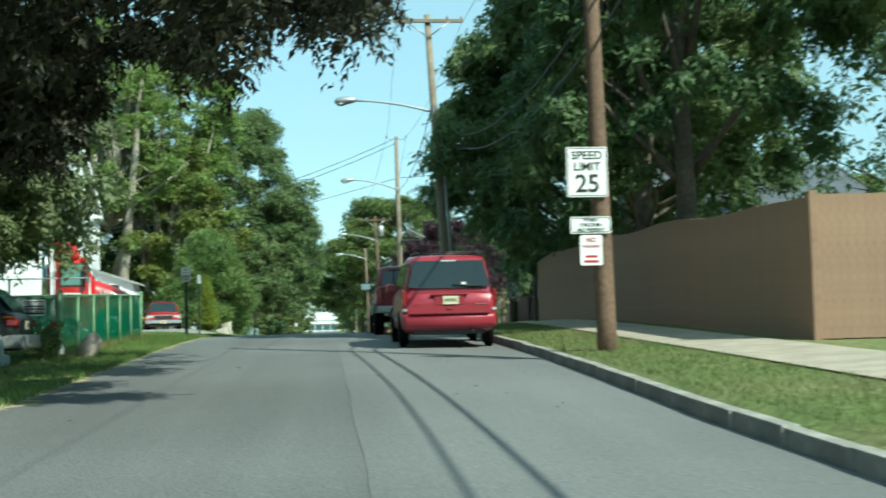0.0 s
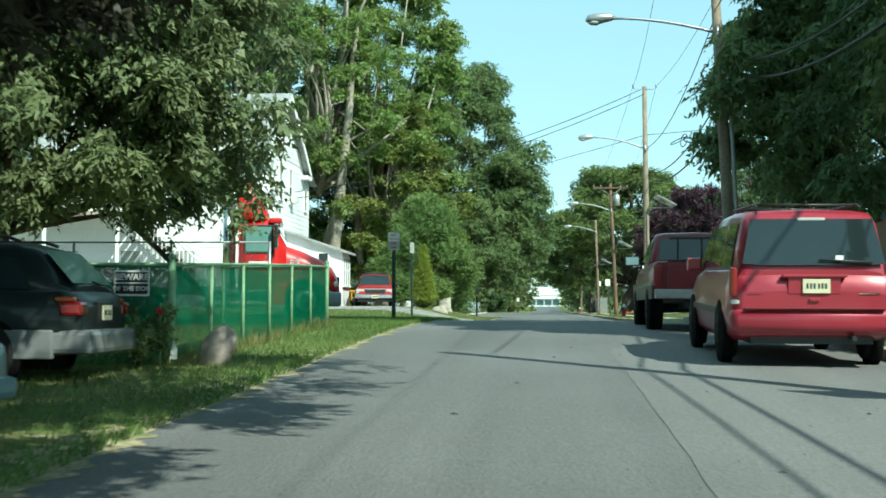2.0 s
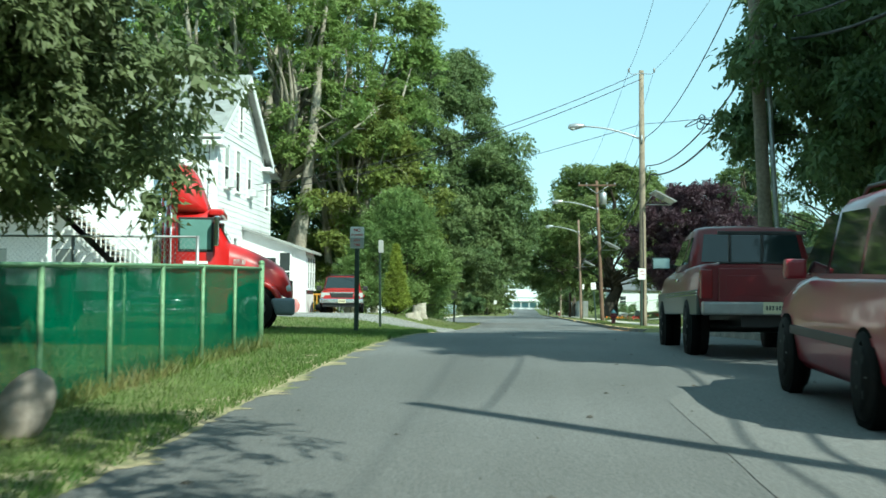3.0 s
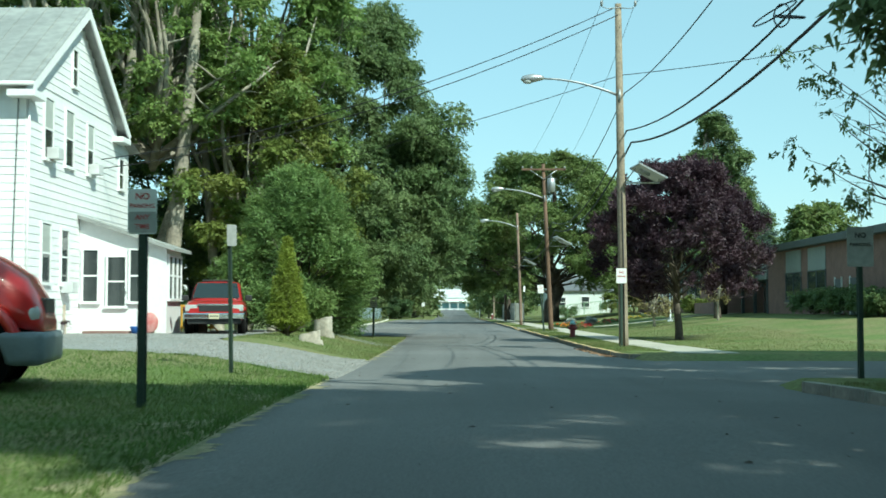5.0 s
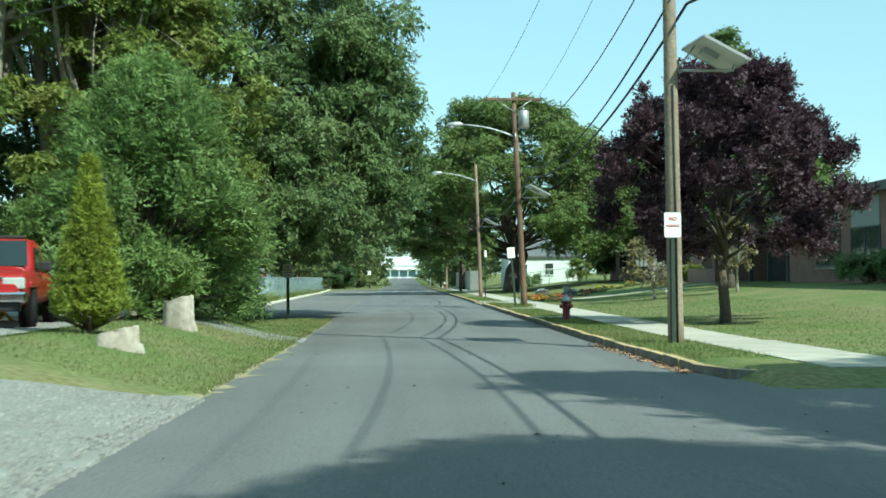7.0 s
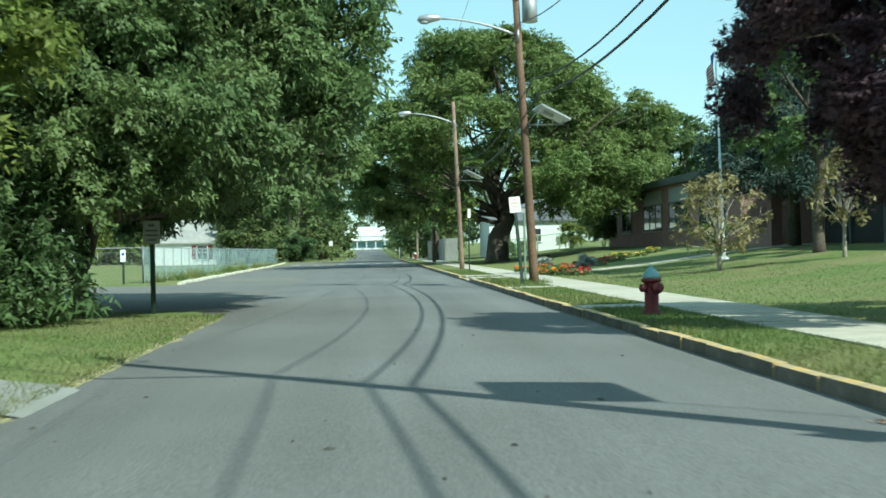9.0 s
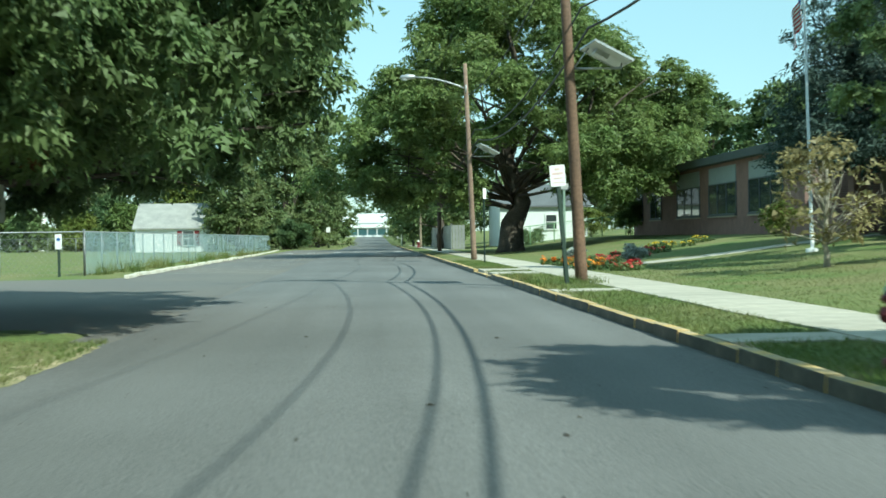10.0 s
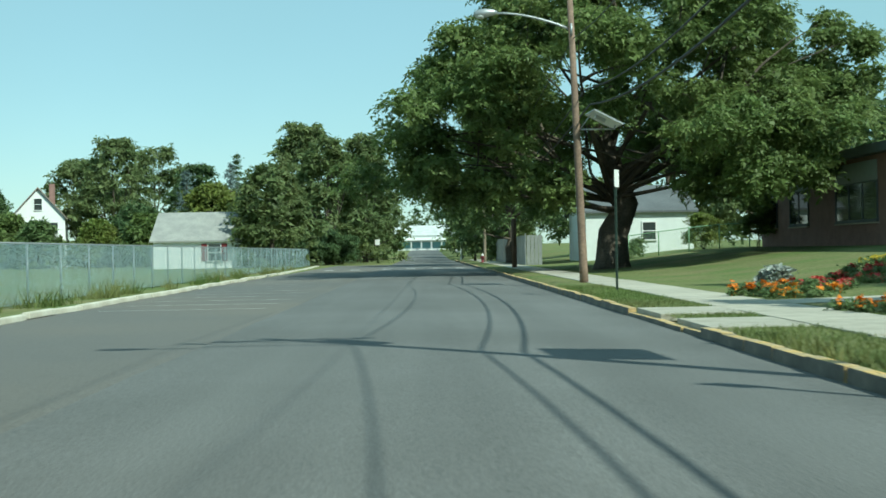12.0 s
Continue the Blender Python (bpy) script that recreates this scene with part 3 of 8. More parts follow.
def plate(parent, name, x, y, z, w, h, material, border=None, back=True, r=0.03):
    """A thin sign plate with rounded corners, facing -y; centre at x, z."""
    def outline(w, h, r):
        pts = []
        for cx, cz, a0 in ((w / 2 - r, h / 2 - r, 0), (-w / 2 + r, h / 2 - r, 90), (-w / 2 + r, -h / 2 + r, 180), (w / 2 - r, -h / 2 + r, 270)):
            for k in range(4):
                a = radians(a0 + 30 * k)
                pts.append((cx + r * math.cos(a), cz + r * math.sin(a)))
        return pts
    bm = bmesh.new()
    o = outline(w, h, r)
    a = [bm.verts.new((x + p[0], y, z + p[1])) for p in o]
    b = [bm.verts.new((x + p[0], y + 0.006, z + p[1])) for p in o]
    bm.faces.new(a)
    bm.faces.new(b)
    for i in range(len(o)):
        bm.faces.new((a[i], a[(i + 1) % len(o)], b[(i + 1) % len(o)], b[i]))
    p = part(name, bm, material, parent)
    if border:
        bm = bmesh.new()
        o1, o2 = outline(w - 0.03, h - 0.03, r), outline(w - 0.056, h - 0.056, max(0.012, r - 0.012))
        a = [bm.verts.new((x + q[0], y - 0.0025, z + q[1])) for q in o1]
        b = [bm.verts.new((x + q[0], y - 0.0025, z + q[1])) for q in o2]
        for i in range(len(o1)):
            bm.faces.new((a[i], a[(i + 1) % len(o1)], b[(i + 1) % len(o1)], b[i]))
        part("border", bm, border, parent)
    return p


def bars(parent, x, y, z, rows, material):
    """Plain bars in place of lettering that cannot be read: rows of (dz, width, height)."""
    for dz, w, h in rows:
        bm = bmesh.new()
        box(bm, x - w / 2, y - 0.003, z + dz - h / 2, x + w / 2, y - 0.001, z + dz + h / 2)
        part("lettering", bm, material, parent)


# speed sign group on the brown pole
t = thing("speed_limit_sign", 4.97, 36.42, 0, 0, "white speed limit sign strapped to the brown pole", "road sign")
plate(t, "plate", 0, 0, 2.71, 0.66, 0.80, SIGNWHITE, INK)
text("lettering", "SPEED", 0.185, INK, t, pose(0, -0.004, 2.97) @ FACE)
text("lettering", "LIMIT", 0.185, INK, t, pose(0, -0.004, 2.79) @ FACE)
text("lettering", "25", 0.40, INK, t, pose(0, -0.004, 2.51) @ FACE)
t = thing("children_sign", 5.0, 36.42, 0, 0, "small white sign about children on the brown pole", "road sign")
plate(t, "plate", 0, 0, 1.86, 0.66, 0.27, SIGNWHITE, INK)
for k, w in enumerate(("WHEN", "CHILDREN", "ARE PRESENT")):
    text("lettering", w, 0.075, INK, t, pose(0, -0.004, 1.94 - 0.08 * k) @ FACE)
t = thing("parking_sign", 5.0, 36.42, 0, 0, "white parking sign with red lettering on the brown pole", "road sign")
plate(t, "plate", 0, 0, 1.46, 0.36, 0.48, SIGNWHITE)
text("lettering", "NO", 0.10, INKRED, t, pose(0, -0.004, 1.62) @ FACE)
text("lettering", "PARKING", 0.068, INKRED, t, pose(0, -0.004, 1.52) @ FACE)
bars(t, 0, 0, 1.36, [(0.0, 0.2, 0.04), (-0.08, 0.24, 0.04)], INKRED)


def post_sign(x, y, h, w, ht, label, post=GREENPOST, face=None, rz=0.0, lean=0.0, r=0.035, words=(), ink=INK, flat=True):
    t = thing("sign_post", x, y, None, rz, label, "road sign")
    bm = bmesh.new()
    box(bm, -r, 0.008, -0.3, r, 0.05, h - 0.03, 0.004)
    box(bm, -r - 0.014, 0.05, -0.3, -r + 0.012, 0.062, h - 0.03)
    box(bm, r - 0.012, 0.05, -0.3, r + 0.014, 0.062, h - 0.03)
    p = part("post", bm, post, t)
    plate(t, "plate", 0, -0.002, h - ht / 2, w, ht, face or SIGNWHITE)
    z = h - ht / 2
    for dz, body, size in words:
        text("lettering", body, size, ink, t, pose(0, -0.006, z + dz) @ FACE)
    if lean:
        t.matrix_world = t.matrix_world @ pose(0, 0, 0, 0, lean, 0)
    return t


TRIMINK = mat("faded_lettering", (0.16, 0.165, 0.16), 0.6, 0, 0.1, 20)
GREYSIGN = mat("faded_sign", (0.42, 0.43, 0.41), 0.5, 0.2, 0.2, 9, (0.33, 0.34, 0.33))
post_sign(-3.86, 32.8, 2.58, 0.35, 0.50, "faded grey stopping sign on a dark post", face=GREYSIGN, words=((0.16, "NO", 0.10), (0.05, "STOPPING", 0.06), (-0.05, "OR", 0.06), (-0.14, "STANDING", 0.06)), ink=TRIMINK, r=0.035)
t = post_sign(-4.06, 61.2, 2.42, 0.32, 0.50, "faded parking sign on a dark drilled post", face=SIGNWHITE, words=((0.165, "NO", 0.10), (0.06, "PARKING", 0.066)), ink=INKRED, r=0.04)
plate(t, "lower_plate", 0, -0.005, 2.05, 0.315, 0.235, GREYSIGN, r=0.02)
text("lettering", "ANY", 0.075, INKRED, t, pose(0, -0.009, 2.105) @ FACE)
text("lettering", "TIME", 0.075, INKRED, t, pose(0, -0.009, 2.0) @ FACE)
for k in range(26):
    bm = bmesh.new()
    box(bm, -0.009, 0.0065, 0.2 + 0.062 * k, 0.009, 0.0085, 0.218 + 0.062 * k)
    part("punched_hole", bm, INK, t)
post_sign(5.55, 66.2, 2.28, 0.40, 0.60, "faded grey sign on a dark post at the corner", face=GREYSIGN, r=0.035, words=((0.17, "NO", 0.11), (0.03, "PARKING", 0.075)))
post_sign(-4.28, 68.4, 2.5, 0.30, 0.36, "grey sign seen nearly edge-on on a leaning steel post", face=GREYSIGN, rz=68, lean=-2.0, r=0.022)
t = post_sign(-4.4, 109.8, 2.0, 0.36, 0.50, "faded grey sign on a green steel post", face=GREYSIGN, r=0.04)
bars(t, 0, -0.004, 1.75, [(0.15, 0.14, 0.045), (0.04, 0.27, 0.04), (-0.06, 0.27, 0.04), (-0.16, 0.2, 0.03)], TRIMINK)
t = post_sign(5.12, 88.85, 2.62, 0.34, 0.50, "white parking sign on the pale wooden pole", words=((0.12, "NO", 0.10), (-0.02, "PARKING", 0.066)), ink=INKRED)
t = post_sign(5.1, 121.9, 2.78, 0.36, 0.50, "white parking sign on a leaning green post", lean=-4.5, r=0.04)
bars(t, 0, -0.004, 2.53, [(0.15, 0.12, 0.05), (0.05, 0.26, 0.05), (-0.06, 0.2, 0.03), (-0.16, 0.26, 0.02)], mat("faded_red_lettering", (0.62, 0.40, 0.38), 0.6, 0, 0.2, 20, (0.72, 0.58, 0.56)))
post_sign(5.82, 126.8, 2.55, 0.24, 0.16, "pale green steel post with a small sign back", face=GREYSIGN, post=mat("pale_green_post", (0.22, 0.3, 0.24), 0.6, 0.2, 0.1, 9), r=0.028)
post_sign(5.35, 145.0, 3.15, 0.36, 0.45, "small pale sign turned along the street on a thin post", face=SIGNWHITE, rz=62, r=0.022)
for x, y, z in ((-4.6, 247, 2.6), (5.75, 243, 3.4), (3.6 + 1.2, 256, 2.7)):
    post_sign(x, y, z, 0.5, 0.65, "white road sign on a dark post far along the street")
t = post_sign(-10.5, 138.0, 1.52, 0.24, 0.54, "blue and white accessible parking sign", r=0.035)
bm = bmesh.new()
box(bm, -0.055, -0.006, 1.27, 0.055, -0.004, 1.38)
part("symbol_field", bm, INKBLUE, t)


# fire hydrants
HYDRED = mat("hydrant_red", (0.20, 0.035, 0.04), 0.55, 0, 0.25, 14, (0.14, 0.03, 0.035), 0.3)
HYDBLUE = mat("hydrant_cap", (0.30, 0.52, 0.56), 0.5, 0, 0.12, 14)


def hydrant(x, y, body, cap, label, s=1.0):
    t = thing("fire_hydrant", x, y, None, 20, label, "fire hydrant")
    bm = bmesh.new()
    tube(bm, [(0, 0, -0.1), (0, 0, 0.03), (0, 0, 0.035), (0, 0, 0.07), (0, 0, 0.075), (0, 0, 0.55)], [0.17, 0.17, 0.165, 0.165, 0.115, 0.125], 18)
    part("barrel", bm, body, t)
    bm = bmesh.new()
    tube(bm, [(0, 0, 0.55), (0, 0, 0.56), (0, 0, 0.60), (0, 0, 0.61)], [0.125, 0.175, 0.175, 0.14], 18)
    part("flange", bm, body, t)
    bm = bmesh.new()
    tube(bm, [(0, 0, 0.60), (0, 0, 0.66), (0, 0, 0.73), (0, 0, 0.775), (0, 0, 0.78), (0, 0, 0.83)], [0.15, 0.145, 0.10, 0.05, 0.035, 0.035], 18)
    part("bonnet", bm, cap, t)
    for d, rr, ln in (((0, -1, 0), 0.085, 0.22), ((1, 0, 0), 0.06, 0.2), ((-1, 0, 0), 0.06, 0.2)):
        bm = bmesh.new()
        d = Vector(d)
        c = Vector((0, 0, 0.45))
        tube(bm, [c + d * 0.08, c + d * (ln - 0.07), c + d * (ln - 0.065), c + d * ln, c + d * (ln + 0.005), c + d * (ln + 0.035)], [rr * 0.85, rr * 0.85, rr * 1.12, rr * 1.12, rr * 0.4, rr * 0.4], 12)
        part("outlet", bm, body, t)
    for k in range(6):
        bm = bmesh.new()
        a = k * math.pi / 3
        tube(bm, [(0.15 * math.cos(a), 0.15 * math.sin(a), 0.535), (0.15 * math.cos(a), 0.15 * math.sin(a), 0.625)], 0.014, 6)
        part("bolt", bm, body, t)
    return t


hydrant(4.95, 103.4, HYDRED, HYDBLUE, "dull red fire hydrant with a pale blue bonnet")
hydrant(5.7, 225.5, HYDRED, mat("hydrant_white", (0.7, 0.7, 0.68), 0.5), "red fire hydrant with a white bonnet far along")

# flag on its pole
t = thing("flagpole", 14.4, 131.5, None, 0, "white steel flagpole on the school lawn", "flagpole")
bm = bmesh.new()
tube(bm, [(0, 0, -0.2), (0, 0, 0.1), (0, 0, 0.12), (-0.2, 0, 8.7)], [0.2, 0.2, 0.06, 0.03], 12)
part("pole", bm, SIGNWHITE, t)
bm = bmesh.new()
bmesh.ops.create_uvsphere(bm, u_segments=10, v_segments=8, radius=0.08, matrix=Matrix.Translation((-0.2, 0, 8.76)))
part("finial", bm, LAMPGREY, t, smooth=True)
t = new("flag")
t.matrix_world = pose(14.2, 131.45, lie(14.4, 131.5))
tagged(t, "striped red, white and blue flag hanging limp", "flag")
for k in range(13):
    bm = bmesh.new()
    rows = []
    for j in range(13):
        u = j / 12
        w0, w1 = k / 13, (k + 1) / 13
        rows.append([bm.verts.new((-0.03 - 0.34 * u ** 0.7 - 0.06 * math.sin(9 * u + w * 3), 0.05 * math.sin(11 * u + 2.2 * w), 8.3 - 1.05 * w - 0.95 * u - 0.04 * math.sin(7 * u))) for w in (w0, w1)])
    for p, q in zip(rows, rows[1:]):
        bm.faces.new((p[0], p[1], q[1], q[0]))
    part("stripe", bm, INKRED if k % 2 == 0 else SIGNWHITE, t, smooth=True)
bm = bmesh.new()
rows = []
for j in range(6):
    u = j / 12
    rows.append([bm.verts.new((-0.035 - 0.34 * u ** 0.7 - 0.06 * math.sin(9 * u + w * 3), 0.05 * math.sin(11 * u + 2.2 * w) - 0.012, 8.3 - 1.05 * w - 0.95 * u - 0.04 * math.sin(7 * u))) for w in (0, 0.25, 0.5)])
for p, q in zip(rows, rows[1:]):
    bm.faces.new((p[0], p[1], q[1], q[0]))
    bm.faces.new((p[1], p[2], q[2], q[1]))
part("canton", bm, INKBLUE, t, smooth=True)

# ---------------------------------------------------------------- vehicles
TYRE = mat("tyre_rubber", (0.014, 0.014, 0.014), 0.85, 0, 0.2, 20, (0.022, 0.021, 0.02), spec=0.12)
WELL = mat("wheel_well_black", (0.008, 0.008, 0.008), 0.9, 0, 0.2, 10, spec=0.05)
RIM = mat("alloy_rim", (0.55, 0.56, 0.57), 0.3, 0.9, 0.1, 12)
CHROME = mat("chrome", (0.75, 0.76, 0.77), 0.12, 1.0, 0.04, 10)
TRIM = mat("black_trim", (0.02, 0.021, 0.022), 0.5, 0, 0.15, 14)
GLASS = glassy("car_glass", (0.018, 0.028, 0.03), 0.04)
PALEGLASS = glassy("pale_car_glass", (0.17, 0.33, 0.30), 0.06)
MIRRORGLASS = mat("mirror_glass", (0.42, 0.52, 0.54), 0.08, 0.7, 0.03, 5)
TAILRED = glassy("tail_lens", (0.20, 0.008, 0.01), 0.15)
AMBER = glassy("amber_lens", (0.36, 0.075, 0.01), 0.15)
CLEARLENS = glassy("clear_lens", (0.5, 0.52, 0.5), 0.08)
PLATEYELLOW = mat("number_plate", (0.62, 0.58, 0.40), 0.45, 0, 0.08, 20)
MAROON = paint("red_van_paint", (0.29, 0.024, 0.042), 0.5, 0.34, 0.15, 0.4)
DARKRED = paint("dark_red_paint", (0.15, 0.013, 0.018), 0.4, 0.45, 0, 0.3)
GREYLOW = paint("grey_lower_paint", (0.05, 0.065, 0.062), 0.3, 0.5, 0, 0.3)
TEAL = paint("pale_blue_paint", (0.20, 0.29, 0.31), 0.5, 0.35, 0.25)
DARKGREEN = paint("dark_green_paint", (0.010, 0.016, 0.015), 0.25, 0.45, 0, 0.3)
CLADDING = paint("grey_cladding", (0.17, 0.175, 0.175), 0.3, 0.45)
TRUCKRED = paint("truck_red_paint", (0.52, 0.012, 0.014))
RANGERRED = paint("deep_red_paint", (0.34, 0.014, 0.016))


def loft(bm, stations):
    """Skin through half outlines (x, z) at each y, mirrored in x."""
    rings = []
    for y, half in stations:
        pts = [(x, z) for x, z in half] + [(-x, z) for x, z in reversed(half) if abs(x) > 1e-4]
        rings.append([bm.verts.new((x, y, z)) for x, z in pts])
    n = len(rings[0])
    for a, b in zip(rings, rings[1:]):
        for k in range(n):
            f = bm.faces.new((a[k], a[(k + 1) % n], b[(k + 1) % n], b[k]))
            f.smooth = True
    bm.faces.new(rings[0])
    bm.faces.new(list(reversed(rings[-1])))


def lower(y, w, zb, zt, tuck=0.12):
    h = zt - zb
    return (y, [(0, zb), (w * (1 - tuck), zb), (w * 0.965, zb + 0.1 * h), (w, zb + 0.4 * h), (w * 0.995, zb + 0.7 * h), (w * 0.965, zb + 0.93 * h), (w * 0.9, zt), (w * 0.5, zt + 0.012), (0, zt + 0.018)])


def upper(y, wb, zb, wr, zr):
    return (y, [(0, zb - 0.05), (wb, zb - 0.05), (wb + (wr - wb) * 0.45, zb + (zr - zb) * 0.45), (wr + 0.015, zr - 0.09), (wr - 0.04, zr - 0.025), (wr * 0.75, zr), (0, zr + 0.018)])


def patch(name, pts, material, parent, off=(0, 0, 0), label=""):
    """A thin pane between four or more corners, given thickness along its normal."""
    bm = bmesh.new()
    p = [Vector(q) + Vector(off) for q in pts]
    n = (p[1] - p[0]).cross(p[2] - p[0]).normalized() * 0.006
    a = [bm.verts.new(q) for q in p]
    b = [bm.verts.new(q - n) for q in p]
    bm.faces.new(a)
    bm.faces.new(list(reversed(b)))
    for i in range(len(p)):
        bm.faces.new((a[i], b[i], b[(i + 1) % len(p)], a[(i + 1) % len(p)]))
    return part(name, bm, material, parent, label)


def wheel(parent, x, y, r, w, side, rim=None, spokes=5):
    """side: +1 faces +x."""
    c = Vector((x, y, r))

    def ring(pts, n=28):
        bm = bmesh.new()
        tube(bm, [c + Vector((side * a, 0, 0)) for a, _ in pts], [q for _, q in pts], n)
        return bm
    ty = part("tyre", ring([(-w, r * 0.86), (-w, r * 0.96), (-w * 0.8, r), (-w * 0.2, r), (0, r * 0.95), (0.004, r * 0.68), (-0.03, r * 0.66)]), TYRE, parent)
    rm = part("rim", ring([(-0.05, r * 0.66), (-0.006, r * 0.66), (0.0, r * 0.62), (-0.03, r * 0.56), (-0.035, r * 0.2), (-0.005, r * 0.17), (-0.004, r * 0.02)]), rim or RIM, parent)
    for k in range(spokes):
        bm = bmesh.new()
        a = 6.2832 * (k + 0.5) / spokes
        d = Vector((0, math.cos(a), math.sin(a)))
        tube(bm, [c + Vector((side * -0.025, 0, 0)) + d * r * 0.3, c + Vector((side * -0.022, 0, 0)) + d * r * 0.5], r * 0.09, 8)
        part("spoke_gap", bm, TRIM, parent)


def arch(parent, x, y, r, side, w=0.02):
    """Dark wheel well with a lip."""
    bm = bmesh.new()
    tube(bm, [(x - side * 0.12, y, r * 0.95), (x + side * 0.004, y, r * 0.95)], r * 1.16, 26)
    part("wheel_well", bm, WELL, parent)


def bx(name, dims, material, parent, bevel=0.0, label=""):
    bm = bmesh.new()
    box(bm, *dims, bevel)
    return part(name, bm, material, parent, label)


def side_panes(t, panes, wb, zb, wr, zr, material, sides=(1, -1)):
    """Side windows on the slanted flank: (y0, y1, y0 at the top, y1 at the top, low, high as shares of the flank)."""
    for s in sides:
        for y0, y1, u0, u1, a, b in panes:
            def q(y, f):
                return (s * (wb + (wr + 0.015 - wb) * f + 0.012), y, zb + (zr - 0.09 - zb) * f)
            pts = [q(y0, a), q(y1, a), q(u1, b), q(u0, b)]
            patch("side_window", pts if s > 0 else list(reversed(pts)), material, t)


def numbered(t, x, y, z, face=-1, material=None):
    """A number plate with its characters as plain bars."""
    s = face
    bx("number_plate", (x - 0.155, min(y, y + s * 0.012), z - 0.078, x + 0.155, max(y, y + s * 0.012), z + 0.078), material or PLATEYELLOW, t)
    for k in (-0.105, -0.065, -0.025, 0.025, 0.065, 0.105):
        bx("plate_mark", (x + k - 0.012, min(y + s * 0.012, y + s * 0.015), z - 0.03, x + k + 0.012, max(y + s * 0.012, y + s * 0.015), z + 0.03), GREYLOW, t)


# red minivan, seen from behind
t = thing("minivan", 3.24, 41.6, grade(43.5) - 0.02, 0, "dull red minivan parked against the kerb", "van")
t.matrix_world = t.matrix_world @ pose(0, 0, 0, math.degrees(math.atan((grade(45.5) - grade(42.5)) / 3.0)), 0, 0) @ Matrix.Diagonal((1, 1, 1.045, 1))
W = 0.95
bm = bmesh.new()
loft(bm, [lower(0.0, W * 0.86, 0.46, 0.80), lower(0.05, W * 0.95, 0.36, 0.98), lower(0.14, W * 0.985, 0.30, 1.05), lower(0.5, W, 0.24, 1.07), lower(1.4, W, 0.22, 1.07), lower(2.9, W, 0.22, 1.05), lower(3.55, W * 0.99, 0.22, 1.0),
          lower(4.2, W * 0.95, 0.24, 0.86), lower(4.55, W * 0.85, 0.28, 0.72), lower(4.7, W * 0.7, 0.32, 0.6)])
part("body", bm, MAROON, t)
bm = bmesh.new()
loft(bm, [upper(0.05, 0.86, 1.0, 0.80, 1.04), upper(0.24, 0.885, 1.0, 0.735, 1.66), upper(0.42, 0.89, 1.0, 0.745, 1.72), upper(1.2, 0.90, 1.0, 0.76, 1.74), upper(2.3, 0.90, 1.0, 0.75, 1.71), upper(2.75, 0.89, 1.0, 0.72, 1.60), upper(3.55, 0.84, 0.95, 0.68, 1.08)])
part("roof", bm, MAROON, t)
patch("rear_window", [(-0.815, 0.062, 1.12), (-0.6, 0.05, 1.10), (0.6, 0.05, 1.10), (0.815, 0.062, 1.12), (0.70, 0.212, 1.62), (-0.70, 0.212, 1.62)], GLASS, t, (0, -0.035, 0))
side_panes(t, [(0.45, 1.25, 0.55, 1.25, 0.12, 0.92), (1.33, 2.3, 1.33, 2.25, 0.12, 0.92), (2.38, 3.35, 2.33, 2.75, 0.12, 0.9)], 0.895, 1.0, 0.75, 1.72, GLASS)
patch("windscreen", [(0.78, 3.5, 1.02), (-0.78, 3.5, 1.02), (-0.66, 2.8, 1.56), (0.66, 2.8, 1.56)], GLASS, t, (0, 0.03, 0.045))
bm = bmesh.new()
for v in box(bm, -0.95, -0.1, 0.35, 0.95, 0.2, 0.62, 0.09):
    v.co.y += 0.12 * max(0, (abs(v.co.x) - 0.6) / 0.35) ** 2
part("rear_bumper", bm, MAROON, t, "rounded red rear bumper", True)
bx("bumper_strip", (-0.8, -0.07, 0.615, 0.8, 0.05, 0.632), DARKRED, t, 0.006)
for s in (1, -1):
    bx("tail_lamp", (min(s * 0.865, s * 0.942), 0.035, 0.74, max(s * 0.865, s * 0.942), 0.2, 1.08), TAILRED, t, 0.035, "dark red tail lamp")
    bx("reversing_lamp", (min(s * 0.84, s * 0.942), 0.02, 0.665, max(s * 0.84, s * 0.942), 0.18, 0.715), CLEARLENS, t, 0.015)
    bx("mirror", (min(s * 0.9, s * 1.1), 3.05, 1.02, max(s * 0.9, s * 1.1), 3.18, 1.2), MAROON, t, 0.03)
    bx("side_moulding", (min(s * 0.94, s * 0.965), 0.9, 0.52, max(s * 0.94, s * 0.965), 3.5, 0.6), TRIM, t, 0.008)
    for yy in (0.98, 3.75):
        arch(t, s * 0.945, yy, 0.33, s)
        wheel(t, s * 0.967, yy, 0.335, 0.2, s)
bx("handle_recess", (-0.30, -0.008, 0.78, 0.30, 0.02, 0.97), MAROON, t, 0.01)
bx("handle_bar", (-0.37, -0.04, 0.965, 0.37, 0.03, 1.0), MAROON, t, 0.012)
numbered(t, 0.02, -0.02, 0.87)
bx("latch", (-0.06, -0.03, 0.70, 0.06, 0.02, 0.735), MAROON, t, 0.008)
bx("name_strip", (0.5, -0.012, 0.78, 0.74, -0.006, 0.792), CHROME, t)
bx("name_strip", (-0.76, -0.012, 0.78, -0.6, -0.006, 0.792), MAROON, t)
bx("stop_lamp", (-0.16, 0.17, 1.60, 0.16, 0.24, 1.635), CLEARLENS, t, 0.01)
bm = bmesh.new()
tube(bm, [(0.66, 0.0, 1.135), (0.3, 0.0, 1.15), (0.06, 0.005, 1.16)], 0.012, 6)
part("wiper", bm, TRIM, t)
